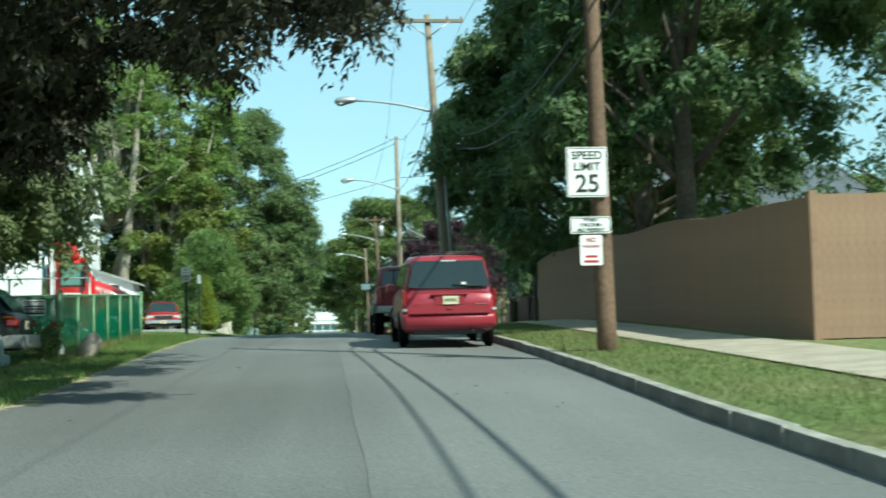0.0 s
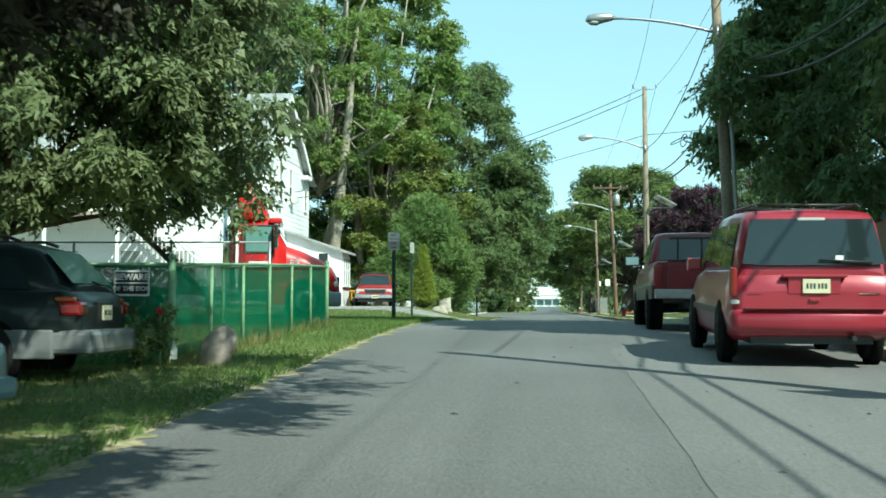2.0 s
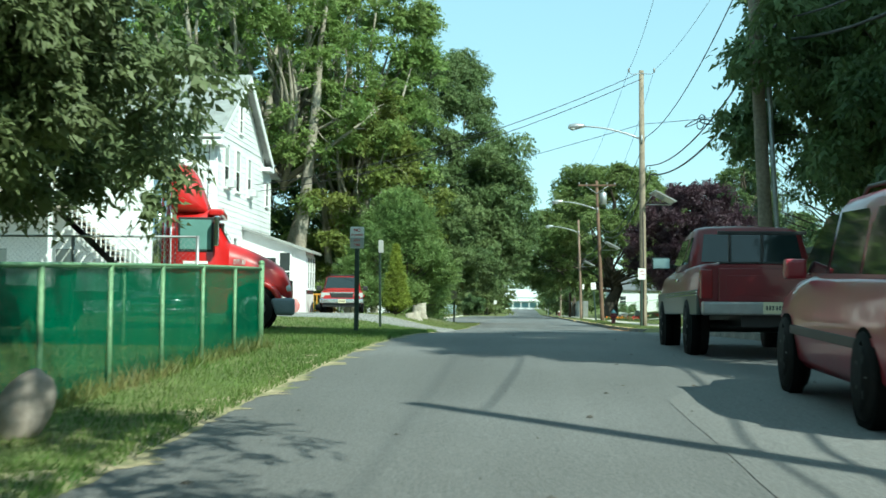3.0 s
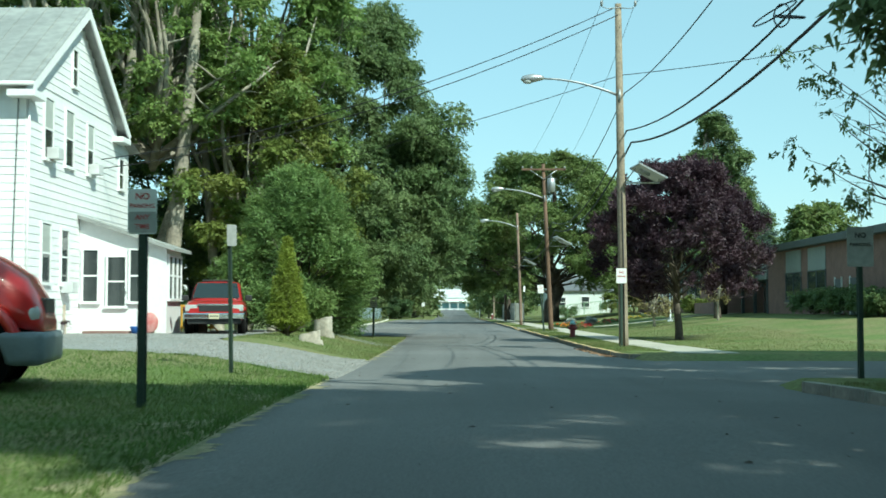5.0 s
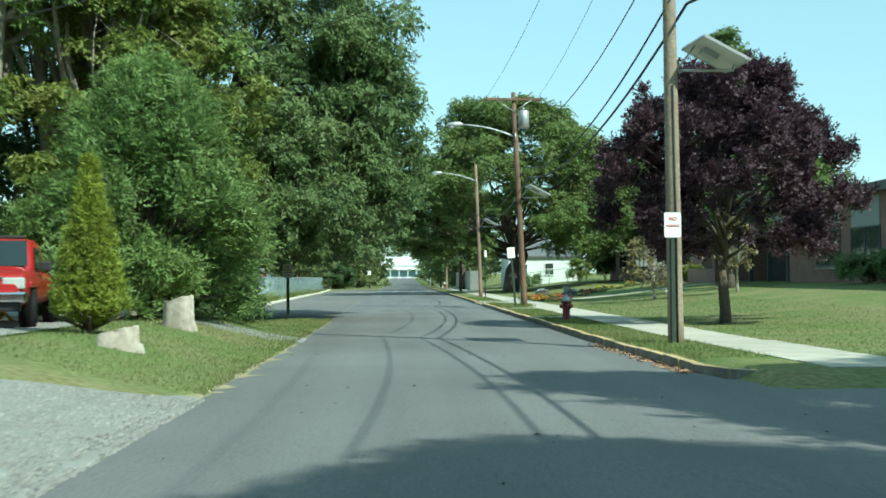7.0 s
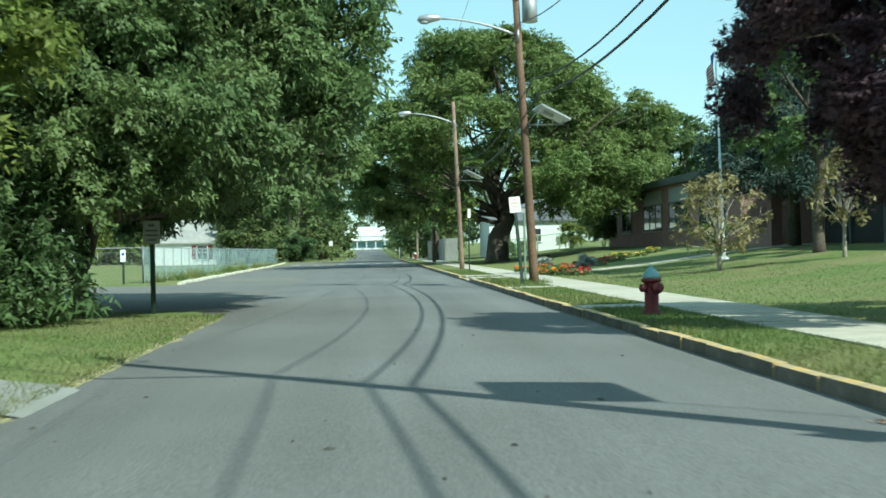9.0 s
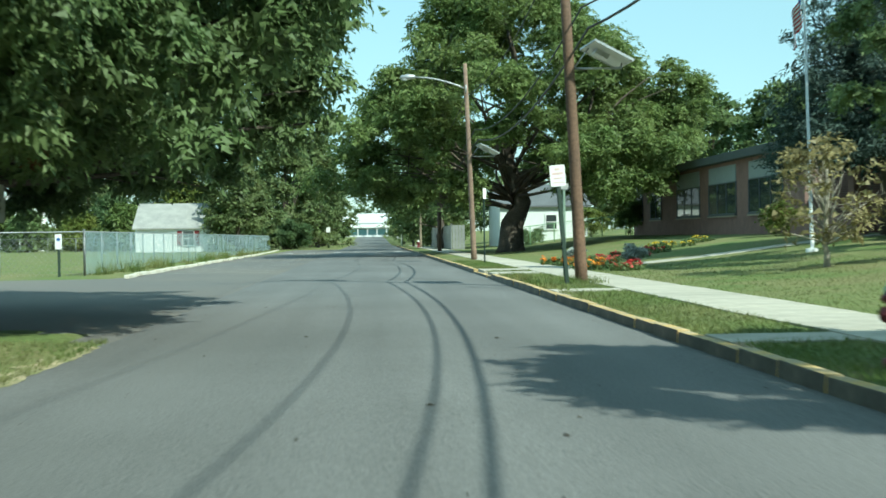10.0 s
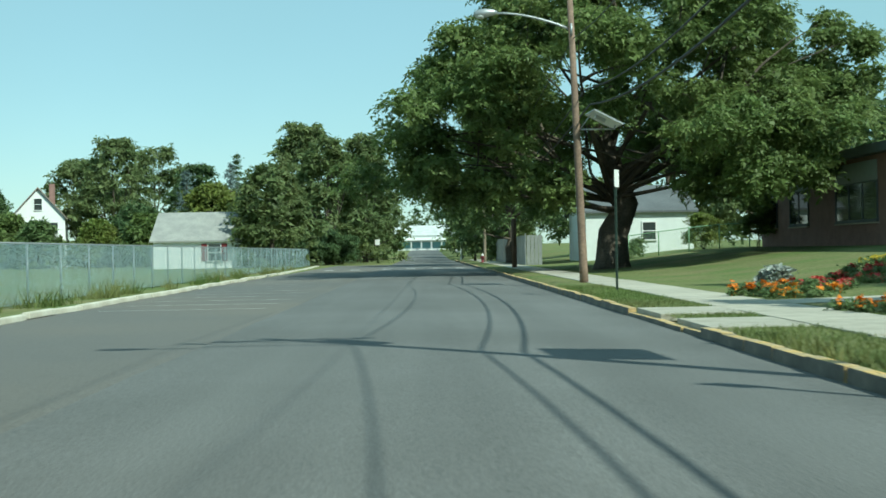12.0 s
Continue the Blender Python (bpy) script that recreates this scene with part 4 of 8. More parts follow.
for s in (1, -1):
    bm = bmesh.new()
    tube(bm, [(s * 0.6, 0.35, 1.75), (s * 0.6, 0.5, 1.795), (s * 0.6, 2.1, 1.785), (s * 0.6, 2.25, 1.73)], 0.018, 6)
    part("roof_rail", bm, TRIM, t)
for yy in (0.6, 1.9):
    bm = bmesh.new()
    tube(bm, [(-0.6, yy, 1.795), (0.6, yy, 1.795)], 0.016, 6)
    part("roof_bar", bm, TRIM, t)
bx("sticker", (0.24, 0.0, 1.15, 0.33, 0.008, 1.21), SIGNWHITE, t, 0.0, "small white window sticker")
bm = bmesh.new()
tube(bm, [(0.45, 0.3, 0.3), (0.45, -0.03, 0.29)], 0.03, 8)
part("exhaust_pipe", bm, TRIM, t)
bx("chassis", (-0.7, 0.15, 0.22, 0.7, 4.3, 0.34), TRIM, t)

# lifted pickup in two tones
t = thing("pickup_truck", 3.1, 50.0, grade(52) - 0.02, 0, "lifted dark red pickup with grey lower body", "pickup truck")
W = 0.98
bm = bmesh.new()
loft(bm, [lower(0.04, W * 0.97, 0.66, 1.25), lower(0.12, W, 0.62, 1.28), lower(1.9, W, 0.60, 1.28), lower(2.0, W, 0.60, 1.26), lower(3.6, W, 0.60, 1.26), lower(4.4, W * 0.98, 0.60, 1.22), lower(5.0, W * 0.95, 0.62, 1.14), lower(5.2, W * 0.86, 0.66, 1.02)])
part("body", bm, DARKRED, t)
bm = bmesh.new()
loft(bm, [upper(1.5, 0.92, 1.25, 0.74, 1.30), upper(1.72, 0.92, 1.25, 0.76, 1.86), upper(2.1, 0.925, 1.25, 0.77, 1.92), upper(3.0, 0.92, 1.25, 0.75, 1.89), upper(3.75, 0.88, 1.22, 0.72, 1.3)])
part("cab", bm, DARKRED, t)
patch("rear_window", [(-0.74, 1.51, 1.36), (0.74, 1.51, 1.36), (0.68, 1.675, 1.78), (-0.68, 1.675, 1.78)], GLASS, t, (0, -0.03, 0))
side_panes(t, [(1.72, 2.2, 1.85, 2.2, 0.16, 0.88), (2.28, 3.45, 2.28, 3.0, 0.16, 0.88)], 0.922, 1.25, 0.76, 1.9, GLASS)
patch("windscreen", [(0.8, 3.72, 1.3), (-0.8, 3.72, 1.3), (-0.68, 3.06, 1.82), (0.68, 3.06, 1.82)], GLASS, t, (0, 0.03, 0.045))
bx("tailgate", (-0.72, -0.005, 0.76, 0.72, 0.05, 1.22), DARKRED, t, 0.015)
bx("tailgate_panel", (-0.62, -0.01, 0.84, 0.62, 0.0, 1.12), DARKRED, t, 0.008)
bx("bed_gap", (-0.70, 0.06, 1.285, 0.70, 1.45, 1.31), TRIM, t)
for k in (-0.45, 0.0):
    bx("bed_bar", (k - 0.02, 0.7, 1.3, k + 0.02, 0.76, 1.75), TRIM, t, 0.01)
bx("bed_bar", (-0.62, 0.7, 1.72, 0.62, 0.76, 1.77), TRIM, t, 0.01)
bx("rear_bumper", (-0.95, -0.16, 0.58, 0.95, 0.06, 0.76), SIGNBACK, t, 0.03, "dull steel step bumper")
for s in (1, -1):
    bx("lower_panel", (min(s * 0.93, s * 0.994), 0.2, 0.58, max(s * 0.93, s * 0.994), 4.9, 0.93), GREYLOW, t, 0.02, "grey lower body panel")
    for zz in (0.845, 0.885):
        bx("side_strip", (min(s * 0.95, s * 1.003), 0.2, zz, max(s * 0.95, s * 1.003), 3.75, zz + 0.02), CHROME, t, 0.006)
    bx("tail_lamp", (min(s * 0.80, s * 0.965), -0.012, 0.8, max(s * 0.80, s * 0.965), 0.14, 1.2), TAILRED, t, 0.015, "red tail lamp")
    bx("mirror", (min(s * 0.98, s * 1.28), 3.2, 1.3, max(s * 0.98, s * 1.28), 3.32, 1.5), TRIM, t, 0.04)
    bx("mirror_glass", (min(s * 1.0, s * 1.26), 3.192, 1.32, max(s * 1.0, s * 1.26), 3.199, 1.48), MIRRORGLASS, t, 0.0, "mirror glass")
    bx("mirror_arm", (min(s * 0.88, s * 1.02), 3.24, 1.32, max(s * 0.88, s * 1.02), 3.3, 1.38), TRIM, t, 0.01)
    bx("door_handle", (min(s * 0.97, s * 1.0), 2.3, 1.08, max(s * 0.97, s * 1.0), 2.46, 1.12), CHROME, t, 0.008)
    for yy in (1.2, 4.3):
        arch(t, s * 0.978, yy, 0.42, s)
        wheel(t, s * 1.0, yy, 0.41, 0.28, s)
bx("chassis", (-0.4, 0.1, 0.42, 0.4, 4.9, 0.62), TRIM, t)
bm = bmesh.new()
tube(bm, [(-0.85, 1.2, 0.42), (0.85, 1.2, 0.42)], 0.09, 8)
part("axle", bm, TRIM, t)
numbered(t, 0.0, -0.16, 0.68)

# pale blue saloon, nose towards the road
t = thing("sedan", -4.05, 36.25, grade(36.3) + 0.0, 0, "pale blue sedan parked with its nose out", "car")
t.matrix_world = pose(-4.12, 35.55, grade(36.0) - 0.10, 0, 0, -105) @ pose(0, -4.85, 0)
W = 0.91
bm = bmesh.new()
loft(bm, [lower(0.0, W * 0.8, 0.45, 0.82), lower(0.12, W * 0.93, 0.3, 0.95), lower(0.6, W, 0.22, 0.98), lower(1.6, W, 0.2, 0.97), lower(3.3, W, 0.2, 0.94), lower(3.8, W * 0.99, 0.2, 0.88), lower(4.3, W * 0.97, 0.2, 0.83), lower(4.6, W * 0.92, 0.22, 0.755), lower(4.76, W * 0.8, 0.25, 0.69), lower(4.85, W * 0.56, 0.3, 0.6)])
part("body", bm, TEAL, t)
bm = bmesh.new()
loft(bm, [upper(0.75, 0.74, 0.92, 0.5, 0.99), upper(1.4, 0.80, 0.92, 0.58, 1.36), upper(2.0, 0.81, 0.92, 0.6, 1.42), upper(2.6, 0.81, 0.9, 0.58, 1.40), upper(3.55, 0.78, 0.86, 0.56, 0.95)])
part("cabin", bm, TEAL, t)
side_panes(t, [(1.25, 1.95, 1.5, 1.95, 0.1, 0.88), (2.05, 3.2, 2.05, 2.65, 0.1, 0.88)], 0.805, 0.92, 0.59, 1.41, GLASS)
patch("windscreen", [(0.68, 3.5, 0.95), (-0.68, 3.5, 0.95), (-0.53, 2.65, 1.36), (0.53, 2.65, 1.36)], GLASS, t, (0, 0.025, 0.045))
bm = bmesh.new()
bmesh.ops.create_uvsphere(bm, u_segments=20, v_segments=10, radius=1, matrix=Matrix.Translation((0, 4.81, 0.61)) @ Matrix.Diagonal((0.25, 0.075, 0.095, 1)))
part("grille", bm, TRIM, t, "oval black grille", True)
bm = bmesh.new()
bmesh.ops.create_uvsphere(bm, u_segments=12, v_segments=8, radius=1, matrix=Matrix.Translation((0, 4.862, 0.595)) @ Matrix.Diagonal((0.07, 0.012, 0.022, 1)))
part("badge", bm, CHROME, t, smooth=True)
for s in (1, -1):
    bm = bmesh.new()
    bmesh.ops.create_uvsphere(bm, u_segments=18, v_segments=10, radius=1, matrix=Matrix.Translation((s * 0.63, 4.66, 0.655)) @ pose(0, 0, 0, 0, 0, -s * 38) @ Matrix.Diagonal((0.27, 0.10, 0.085, 1)))
    part("headlight", bm, CLEARLENS, t, "clear oval headlight", True)
    bm = bmesh.new()
    bmesh.ops.create_uvsphere(bm, u_segments=14, v_segments=8, radius=1, matrix=Matrix.Translation((s * 0.84, 4.42, 0.665)) @ pose(0, 0, 0, 0, 0, -s * 62) @ Matrix.Diagonal((0.13, 0.065, 0.06, 1)))
    part("turn_lamp", bm, AMBER, t, "amber turn lamp", True)
    bx("mirror", (min(s * 0.86, s * 1.04), 3.0, 0.95, max(s * 0.86, s * 1.04), 3.12, 1.08), TEAL, t, 0.03)
    for yy in (0.95, 3.75):
        arch(t, s * 0.905, yy, 0.32, s)
        wheel(t, s * 0.926, yy, 0.315, 0.19, s)
bx("front_bumper", (-0.74, 4.6, 0.27, 0.74, 4.87, 0.45), TEAL, t, 0.06)
bx("air_intake", (-0.42, 4.82, 0.26, 0.42, 4.878, 0.33), TRIM, t, 0.012)
numbered(t, 0.0, 4.872, 0.43, 1, SIGNWHITE)

# dark wagon with grey cladding, tail towards the road
t = thing("station_wagon", -4.1, 39.7, grade(39.7) - 0.02, 0, "dark green station wagon with grey lower cladding", "car")
t.matrix_world = pose(-4.5, 39.72, grade(39.7) - 0.04, 0, 0, 93)
W = 0.87
bm = bmesh.new()
loft(bm, [lower(0.0, W * 0.84, 0.42, 0.78), lower(0.07, W * 0.95, 0.36, 0.92), lower(0.2, W * 0.985, 0.3, 0.96), lower(0.8, W, 0.26, 0.96), lower(3.2, W, 0.26, 0.93), lower(3.9, W * 0.97, 0.26, 0.84), lower(4.45, W * 0.86, 0.28, 0.72), lower(4.65, W * 0.65, 0.32, 0.6)])
part("body", bm, DARKGREEN, t)
bm = bmesh.new()
loft(bm, [upper(0.12, 0.76, 0.92, 0.6, 1.0), upper(0.5, 0.79, 0.92, 0.62, 1.38), upper(0.75, 0.80, 0.92, 0.635, 1.44), upper(1.8, 0.80, 0.92, 0.64, 1.45), upper(2.6, 0.80, 0.92, 0.62, 1.41), upper(3.45, 0.78, 0.88, 0.6, 0.98)])
part("roof", bm, DARKGREEN, t)
side_panes(t, [(0.5, 1.2, 0.72, 1.2, 0.1, 0.9), (1.28, 2.05, 1.28, 2.05, 0.1, 0.9), (2.13, 3.15, 2.13, 2.65, 0.1, 0.9)], 0.80, 0.92, 0.635, 1.44, GLASS)
patch("rear_window", [(-0.66, 0.15, 1.0), (0.66, 0.15, 1.0), (0.56, 0.48, 1.34), (-0.56, 0.48, 1.34)], PALEGLASS, t, (0, -0.03, 0.03))
patch("windscreen", [(0.68, 3.4, 0.97), (-0.68, 3.4, 0.97), (-0.55, 2.66, 1.37), (0.55, 2.66, 1.37)], GLASS, t, (0, 0.025, 0.045))
bx("rear_bumper", (-0.86, -0.13, 0.32, 0.86, 0.3, 0.56), CLADDING, t, 0.05, "grey rear bumper")
bx("tailgate_recess", (-0.3, -0.012, 0.62, 0.3, 0.03, 0.84), TRIM, t, 0.01)
numbered(t, 0, -0.02, 0.73)
for s in (1, -1):
    bx("tail_lamp", (min(s * 0.62, s * 0.875), -0.015, 0.7, max(s * 0.62, s * 0.875), 0.2, 0.84), TAILRED, t, 0.03, "red tail lamp")
    bx("turn_lamp", (min(s * 0.74, s * 0.868), 0.05, 0.84, max(s * 0.74, s * 0.868), 0.24, 0.89), AMBER, t, 0.02)
    bx("cladding", (min(s * 0.8, s * 0.885), 0.25, 0.27, max(s * 0.8, s * 0.885), 4.2, 0.56), CLADDING, t, 0.02, "grey lower cladding")
    bx("mirror", (min(s * 0.82, s * 1.0), 3.0, 0.96, max(s * 0.82, s * 1.0), 3.1, 1.08), DARKGREEN, t, 0.03)
    bm = bmesh.new()
    tube(bm, [(s * 0.56, 0.7, 1.45), (s * 0.56, 0.85, 1.5), (s * 0.56, 2.3, 1.49), (s * 0.56, 2.45, 1.44)], 0.02, 6)
    part("roof_rail", bm, TRIM, t)
    for yy in (0.95, 3.6):
        arch(t, s * 0.875, yy, 0.33, s)
        wheel(t, s * 0.9, yy, 0.325, 0.19, s)
bm = bmesh.new()
bmesh.ops.create_uvsphere(bm, u_segments=14, v_segments=6, radius=1, matrix=Matrix.Translation((-0.78, 1.0, 1.06)) @ Matrix.Diagonal((0.012, 0.09, 0.05, 1)))
part("sticker", bm, SIGNWHITE, t)
bx("window_paper", (-0.805, 2.3, 0.98, -0.79, 2.55, 1.14), SIGNWHITE, t)
bm = bmesh.new()
tube(bm, [(0.3, 0.1, 1.02), (0.0, 0.13, 1.05)], 0.012, 6)
part("wiper", bm, TRIM, t)

# red pickup by the porch, facing the street
t = thing("small_pickup", -8.4, 88.2, None, 180, "red pickup truck parked beside the porch", "pickup truck")
t.matrix_world = pose(-8.15, 87.2, lie(-8.2, 89.5) - 0.03, 0, 0, 188) @ Matrix.Scale(1.06, 4) @ pose(0, -4.8, 0)
W = 0.9
bm = bmesh.new()
loft(bm, [lower(0.05, W, 0.5, 1.02), lower(2.0, W, 0.45, 1.02), lower(3.3, W, 0.42, 1.05), lower(3.9, W * 0.99, 0.42, 1.05), lower(4.5, W * 0.96, 0.42, 1.0), lower(4.72, W * 0.9, 0.46, 0.9), lower(4.78, W * 0.84, 0.5, 0.8)])
part("body", bm, RANGERRED, t)
bm = bmesh.new()
loft(bm, [upper(1.55, 0.82, 1.0, 0.66, 1.1), upper(1.7, 0.82, 1.0, 0.68, 1.62), upper(2.2, 0.83, 1.0, 0.69, 1.68), upper(2.75, 0.83, 1.02, 0.68, 1.64), upper(3.45, 0.8, 1.04, 0.66, 1.12)])
part("cab", bm, RANGERRED, t)
side_panes(t, [(2.1, 3.1, 2.1, 2.7, 0.12, 0.88)], 0.828, 1.0, 0.69, 1.66, GLASS)
patch("windscreen", [(0.72, 3.42, 1.1), (-0.72, 3.42, 1.1), (-0.62, 2.8, 1.58), (0.62, 2.8, 1.58)], GLASS, t, (0, 0.03, 0.05))
bx("grille", (-0.46, 4.74, 0.72, 0.46, 4.8, 0.93), TRIM, t, 0.03, "black grille in a chrome surround")
bx("grille_surround", (-0.5, 4.735, 0.9, 0.5, 4.805, 0.955), CHROME, t, 0.015)
bx("front_bumper", (-0.92, 4.66, 0.5, 0.92, 4.9, 0.68), CHROME, t, 0.04, "chrome front bumper")
bx("bumper_lower", (-0.8, 4.6, 0.34, 0.8, 4.8, 0.5), TRIM, t, 0.03)
numbered(t, 0.0, 4.9, 0.58, 1)
for s in (1, -1):
    bx("headlight", (min(s * 0.5, s * 0.87), 4.62, 0.73, max(s * 0.5, s * 0.87), 4.77, 0.93), CLEARLENS, t, 0.03, "clear headlight")
    bx("mirror", (min(s * 0.88, s * 1.1), 3.0, 1.06, max(s * 0.88, s * 1.1), 3.12, 1.24), TRIM, t, 0.03)
    bx("fender_flare", (min(s * 0.86, s * 0.935), 3.35, 0.75, max(s * 0.86, s * 0.935), 4.35, 0.86), RANGERRED, t, 0.03)
    for yy in (0.95, 3.85):
        arch(t, s * 0.895, yy, 0.38, s)
        wheel(t, s * 0.92, yy, 0.37, 0.24, s)
bx("lamp_bar", (-0.5, 2.3, 1.68, 0.5, 2.4, 1.74), TRIM, t, 0.02)

# red highway tractor, side on
ALLOY = mat("polished_aluminium", (0.78, 0.79, 0.80), 0.28, 0.55, 0.06, 20, (0.7, 0.71, 0.72))


def truck_wheel(parent, x, y, r, w, side):
    """Broad tyre on a polished ten-hole disc with hub and nuts."""
    c = Vector((x, y, r))

    def turned(pts, n=32):
        bm = bmesh.new()
        tube(bm, [c + Vector((side * a, 0, 0)) for a, _ in pts], [q for _, q in pts], n)
        return bm
    part("tyre", turned([(-w, r * 0.86), (-w, r * 0.96), (-w * 0.85, r), (-w * 0.15, r), (0, r * 0.95), (0.012, r * 0.78), (0.0, r * 0.62), (-0.03, r * 0.6)]), TYRE, parent)
    disc = part("rim", turned([(-0.05, r * 0.62), (0.006, r * 0.62), (0.008, r * 0.585), (-0.02, r * 0.56), (-0.03, r * 0.36), (0.0, r * 0.30), (0.004, r * 0.2)]), ALLOY, parent, "polished aluminium disc")
    part("hub", turned([(0.0, r * 0.19), (0.05, r * 0.18), (0.07, r * 0.12), (0.072, r * 0.02)], 18), TRIM, disc)
    for k in range(10):
        a = 6.2832 * k / 10
        d = Vector((0, math.cos(a), math.sin(a)))
        bm = bmesh.new()
        tube(bm, [c + Vector((side * -0.04, 0, 0)) + d * r * 0.475, c + Vector((side * -0.0215, 0, 0)) + d * r * 0.475], r * 0.042, 10)
        part("hand_hole", bm, TRIM, disc)
        d = Vector((0, math.cos(a + 0.3), math.sin(a + 0.3)))
        bm = bmesh.new()
        tube(bm, [c + Vector((side * -0.02, 0, 0)) + d * r * 0.27, c + Vector((side * 0.03, 0, 0)) + d * r * 0.27], r * 0.03, 6)
        part("wheel_nut", bm, GALV, disc)


t = thing("semi_truck", -5.9, 64.7, grade(64.5) + 0.05, 0, "red highway tractor unit parked on the grass", "truck")
t.matrix_world = pose(-6.05, 64.75, grade(64.5) + 0.04, 0, 0, -79) @ pose(0, -7.6, 0)
BUMPERGREY = mat("grey_blue_plastic", (0.20, 0.24, 0.26), 0.5, 0, 0.08, 20, (0.16, 0.19, 0.21))
W = 1.1


def hood(y, w, zb, zt, crown=0.06):
    return (y, [(0, zb), (w * 0.98, zb), (w, zb + 0.3 * (zt - zb)), (w * 0.97, zb + 0.7 * (zt - zb)), (w * 0.86, zt - 0.05), (w * 0.6, zt + crown * 0.6), (0, zt + crown)])


bm = bmesh.new()
loft(bm, [hood(5.5, 1.02, 0.95, 2.2), hood(5.85, 1.0, 0.98, 2.14), hood(6.3, 0.99, 1.0, 1.99), hood(6.9, 0.98, 0.95, 1.72), hood(7.22, 0.95, 0.84, 1.5), hood(7.38, 0.88, 0.8, 1.22), hood(7.46, 0.74, 0.8, 1.0)])
part("hood", bm, TRUCKRED, t, "sloping red hood")
bm = bmesh.new()
loft(bm, [hood(4.45, 1.08, 0.9, 3.0, 0.04), hood(5.3, 1.08, 0.9, 3.0, 0.04), hood(5.44, 1.06, 0.9, 2.86, 0.04), hood(5.86, 1.02, 0.9, 2.17, 0.03)])
part("cab", bm, TRUCKRED, t)
bm = bmesh.new()
loft(bm, [hood(4.42, 1.05, 2.9, 4.0, 0.1), hood(4.6, 1.05, 2.9, 4.1, 0.1), hood(4.85, 1.04, 2.9, 4.02, 0.1), hood(5.05, 1.02, 2.9, 3.78, 0.08), hood(5.2, 0.98, 2.9, 3.4, 0.06), hood(5.32, 0.92, 2.9, 3.08, 0.05)])
part("roof_fairing", bm, TRUCKRED, t, "tall rounded red roof fairing")
bx("sun_visor", (-1.05, 5.35, 2.84, 1.05, 5.72, 3.0), TRUCKRED, t, 0.05)
patch("windscreen", [(0.9, 5.87, 2.2), (-0.9, 5.87, 2.2), (-0.9, 5.48, 2.82), (0.9, 5.48, 2.82)], GLASS, t, (0, 0.03, 0.05))
for s in (1, -1):
    x0, x1 = (1.06, 1.095) if s > 0 else (-1.095, -1.06)
    bx("side_window", (x0, 4.66, 1.98, x1, 5.42, 2.72), PALEGLASS, t, 0.01, "pale green side window")
    bx("window_frame", (x0 - 0.008, 4.61, 1.92, x1 - 0.008, 5.48, 2.78), TRIM, t, 0.02)
    bx("door_seam", (x0, 4.54, 0.95, x1 - 0.01, 4.56, 2.8), TRIM, t)
    bx("mirror", (min(s * 1.2, s * 1.42), 5.5, 2.05, max(s * 1.2, s * 1.42), 5.63, 2.8), CHROME, t, 0.03, "tall chrome mirror")
    bx("mirror_arm", (min(s * 1.0, s * 1.3), 5.53, 2.7, max(s * 1.0, s * 1.3), 5.57, 2.74), TRIM, t)
    bm = bmesh.new()
    tube(bm, [(s * 0.98, 6.45 + 0.72 * math.cos(a), 0.5 + 0.72 * math.sin(a)) for a in [radians(8 + 12 * i) for i in range(15)]], 0.09, 8)
    part("fender", bm, TRUCKRED, t)
    bm = bmesh.new()
    tube(bm, [(s * 0.9, 6.45, 0.55), (s * 1.03, 6.45, 0.55)], 0.66, 26)
    part("wheel_well", bm, WELL, t)
    truck_wheel(t, s * 1.12, 6.45, 0.52, 0.3, s)
    bm = bmesh.new()
    bmesh.ops.create_uvsphere(bm, u_segments=14, v_segments=8, radius=1, matrix=Matrix.Translation((s * 0.78, 7.3, 1.02)) @ Matrix.Diagonal((0.14, 0.12, 0.16, 1)))
    part("headlight", bm, CLEARLENS, t, smooth=True)
    bm = bmesh.new()
    tube(bm, [(s * 0.92, 3.5, 0.62), (s * 0.92, 5.3, 0.62)], 0.3, 18)
    part("fuel_tank", bm, CHROME, t, "polished fuel tank")
    for zz in (0.42, 0.78):
        bx("step", (min(s * 1.0, s * 1.24), 3.6, zz, max(s * 1.0, s * 1.24), 5.35, zz + 0.06), GALV, t, 0.01)
    bx("side_skirt", (min(s * 0.95, s * 1.09), 5.35, 0.4, max(s * 0.95, s * 1.09), 5.84, 1.05), TRUCKRED, t, 0.03)
    bm = bmesh.new()
    tube(bm, [(s * 0.95, 4.12, 0.8), (s * 0.95, 4.12, 3.7)], 0.14, 14)
    part("exhaust_pipe", bm, CHROME, t, "polished vertical exhaust pipe")
    for yy in (0.55, 1.85):
        wheel(t, s * 1.12, yy - 0.3, 0.5, 0.5, s, RIM, 10)
bm = bmesh.new()
for y0, z0, z1, xw in ((7.0, 0.36, 0.8, 1.12),):
    vs = box(bm, -xw, y0, z0, xw, 7.58, z1, 0.09)
    for v in vs:
        if v.co.y < 7.2 and v.co.z < 0.5:
            v.co.y += 0.1
        if abs(v.co.x) > 0.9:
            v.co.y -= 0.1 * (abs(v.co.x) - 0.9) / 0.2
part("front_bumper", bm, BUMPERGREY, t, "grey-blue front bumper", True)
bx("grille", (-0.5, 7.3, 0.8, 0.5, 7.46, 1.25), TRIM, t, 0.03)
for s in (1, -1):
    bx("frame_rail", (min(s * 0.35, s * 0.45), -1.2, 0.7, max(s * 0.35, s * 0.45), 5.0, 0.92), TRIM, t)
bx("fifth_wheel", (-0.5, 0.1, 0.92, 0.5, 1.1, 1.05), TRIM, t, 0.03)
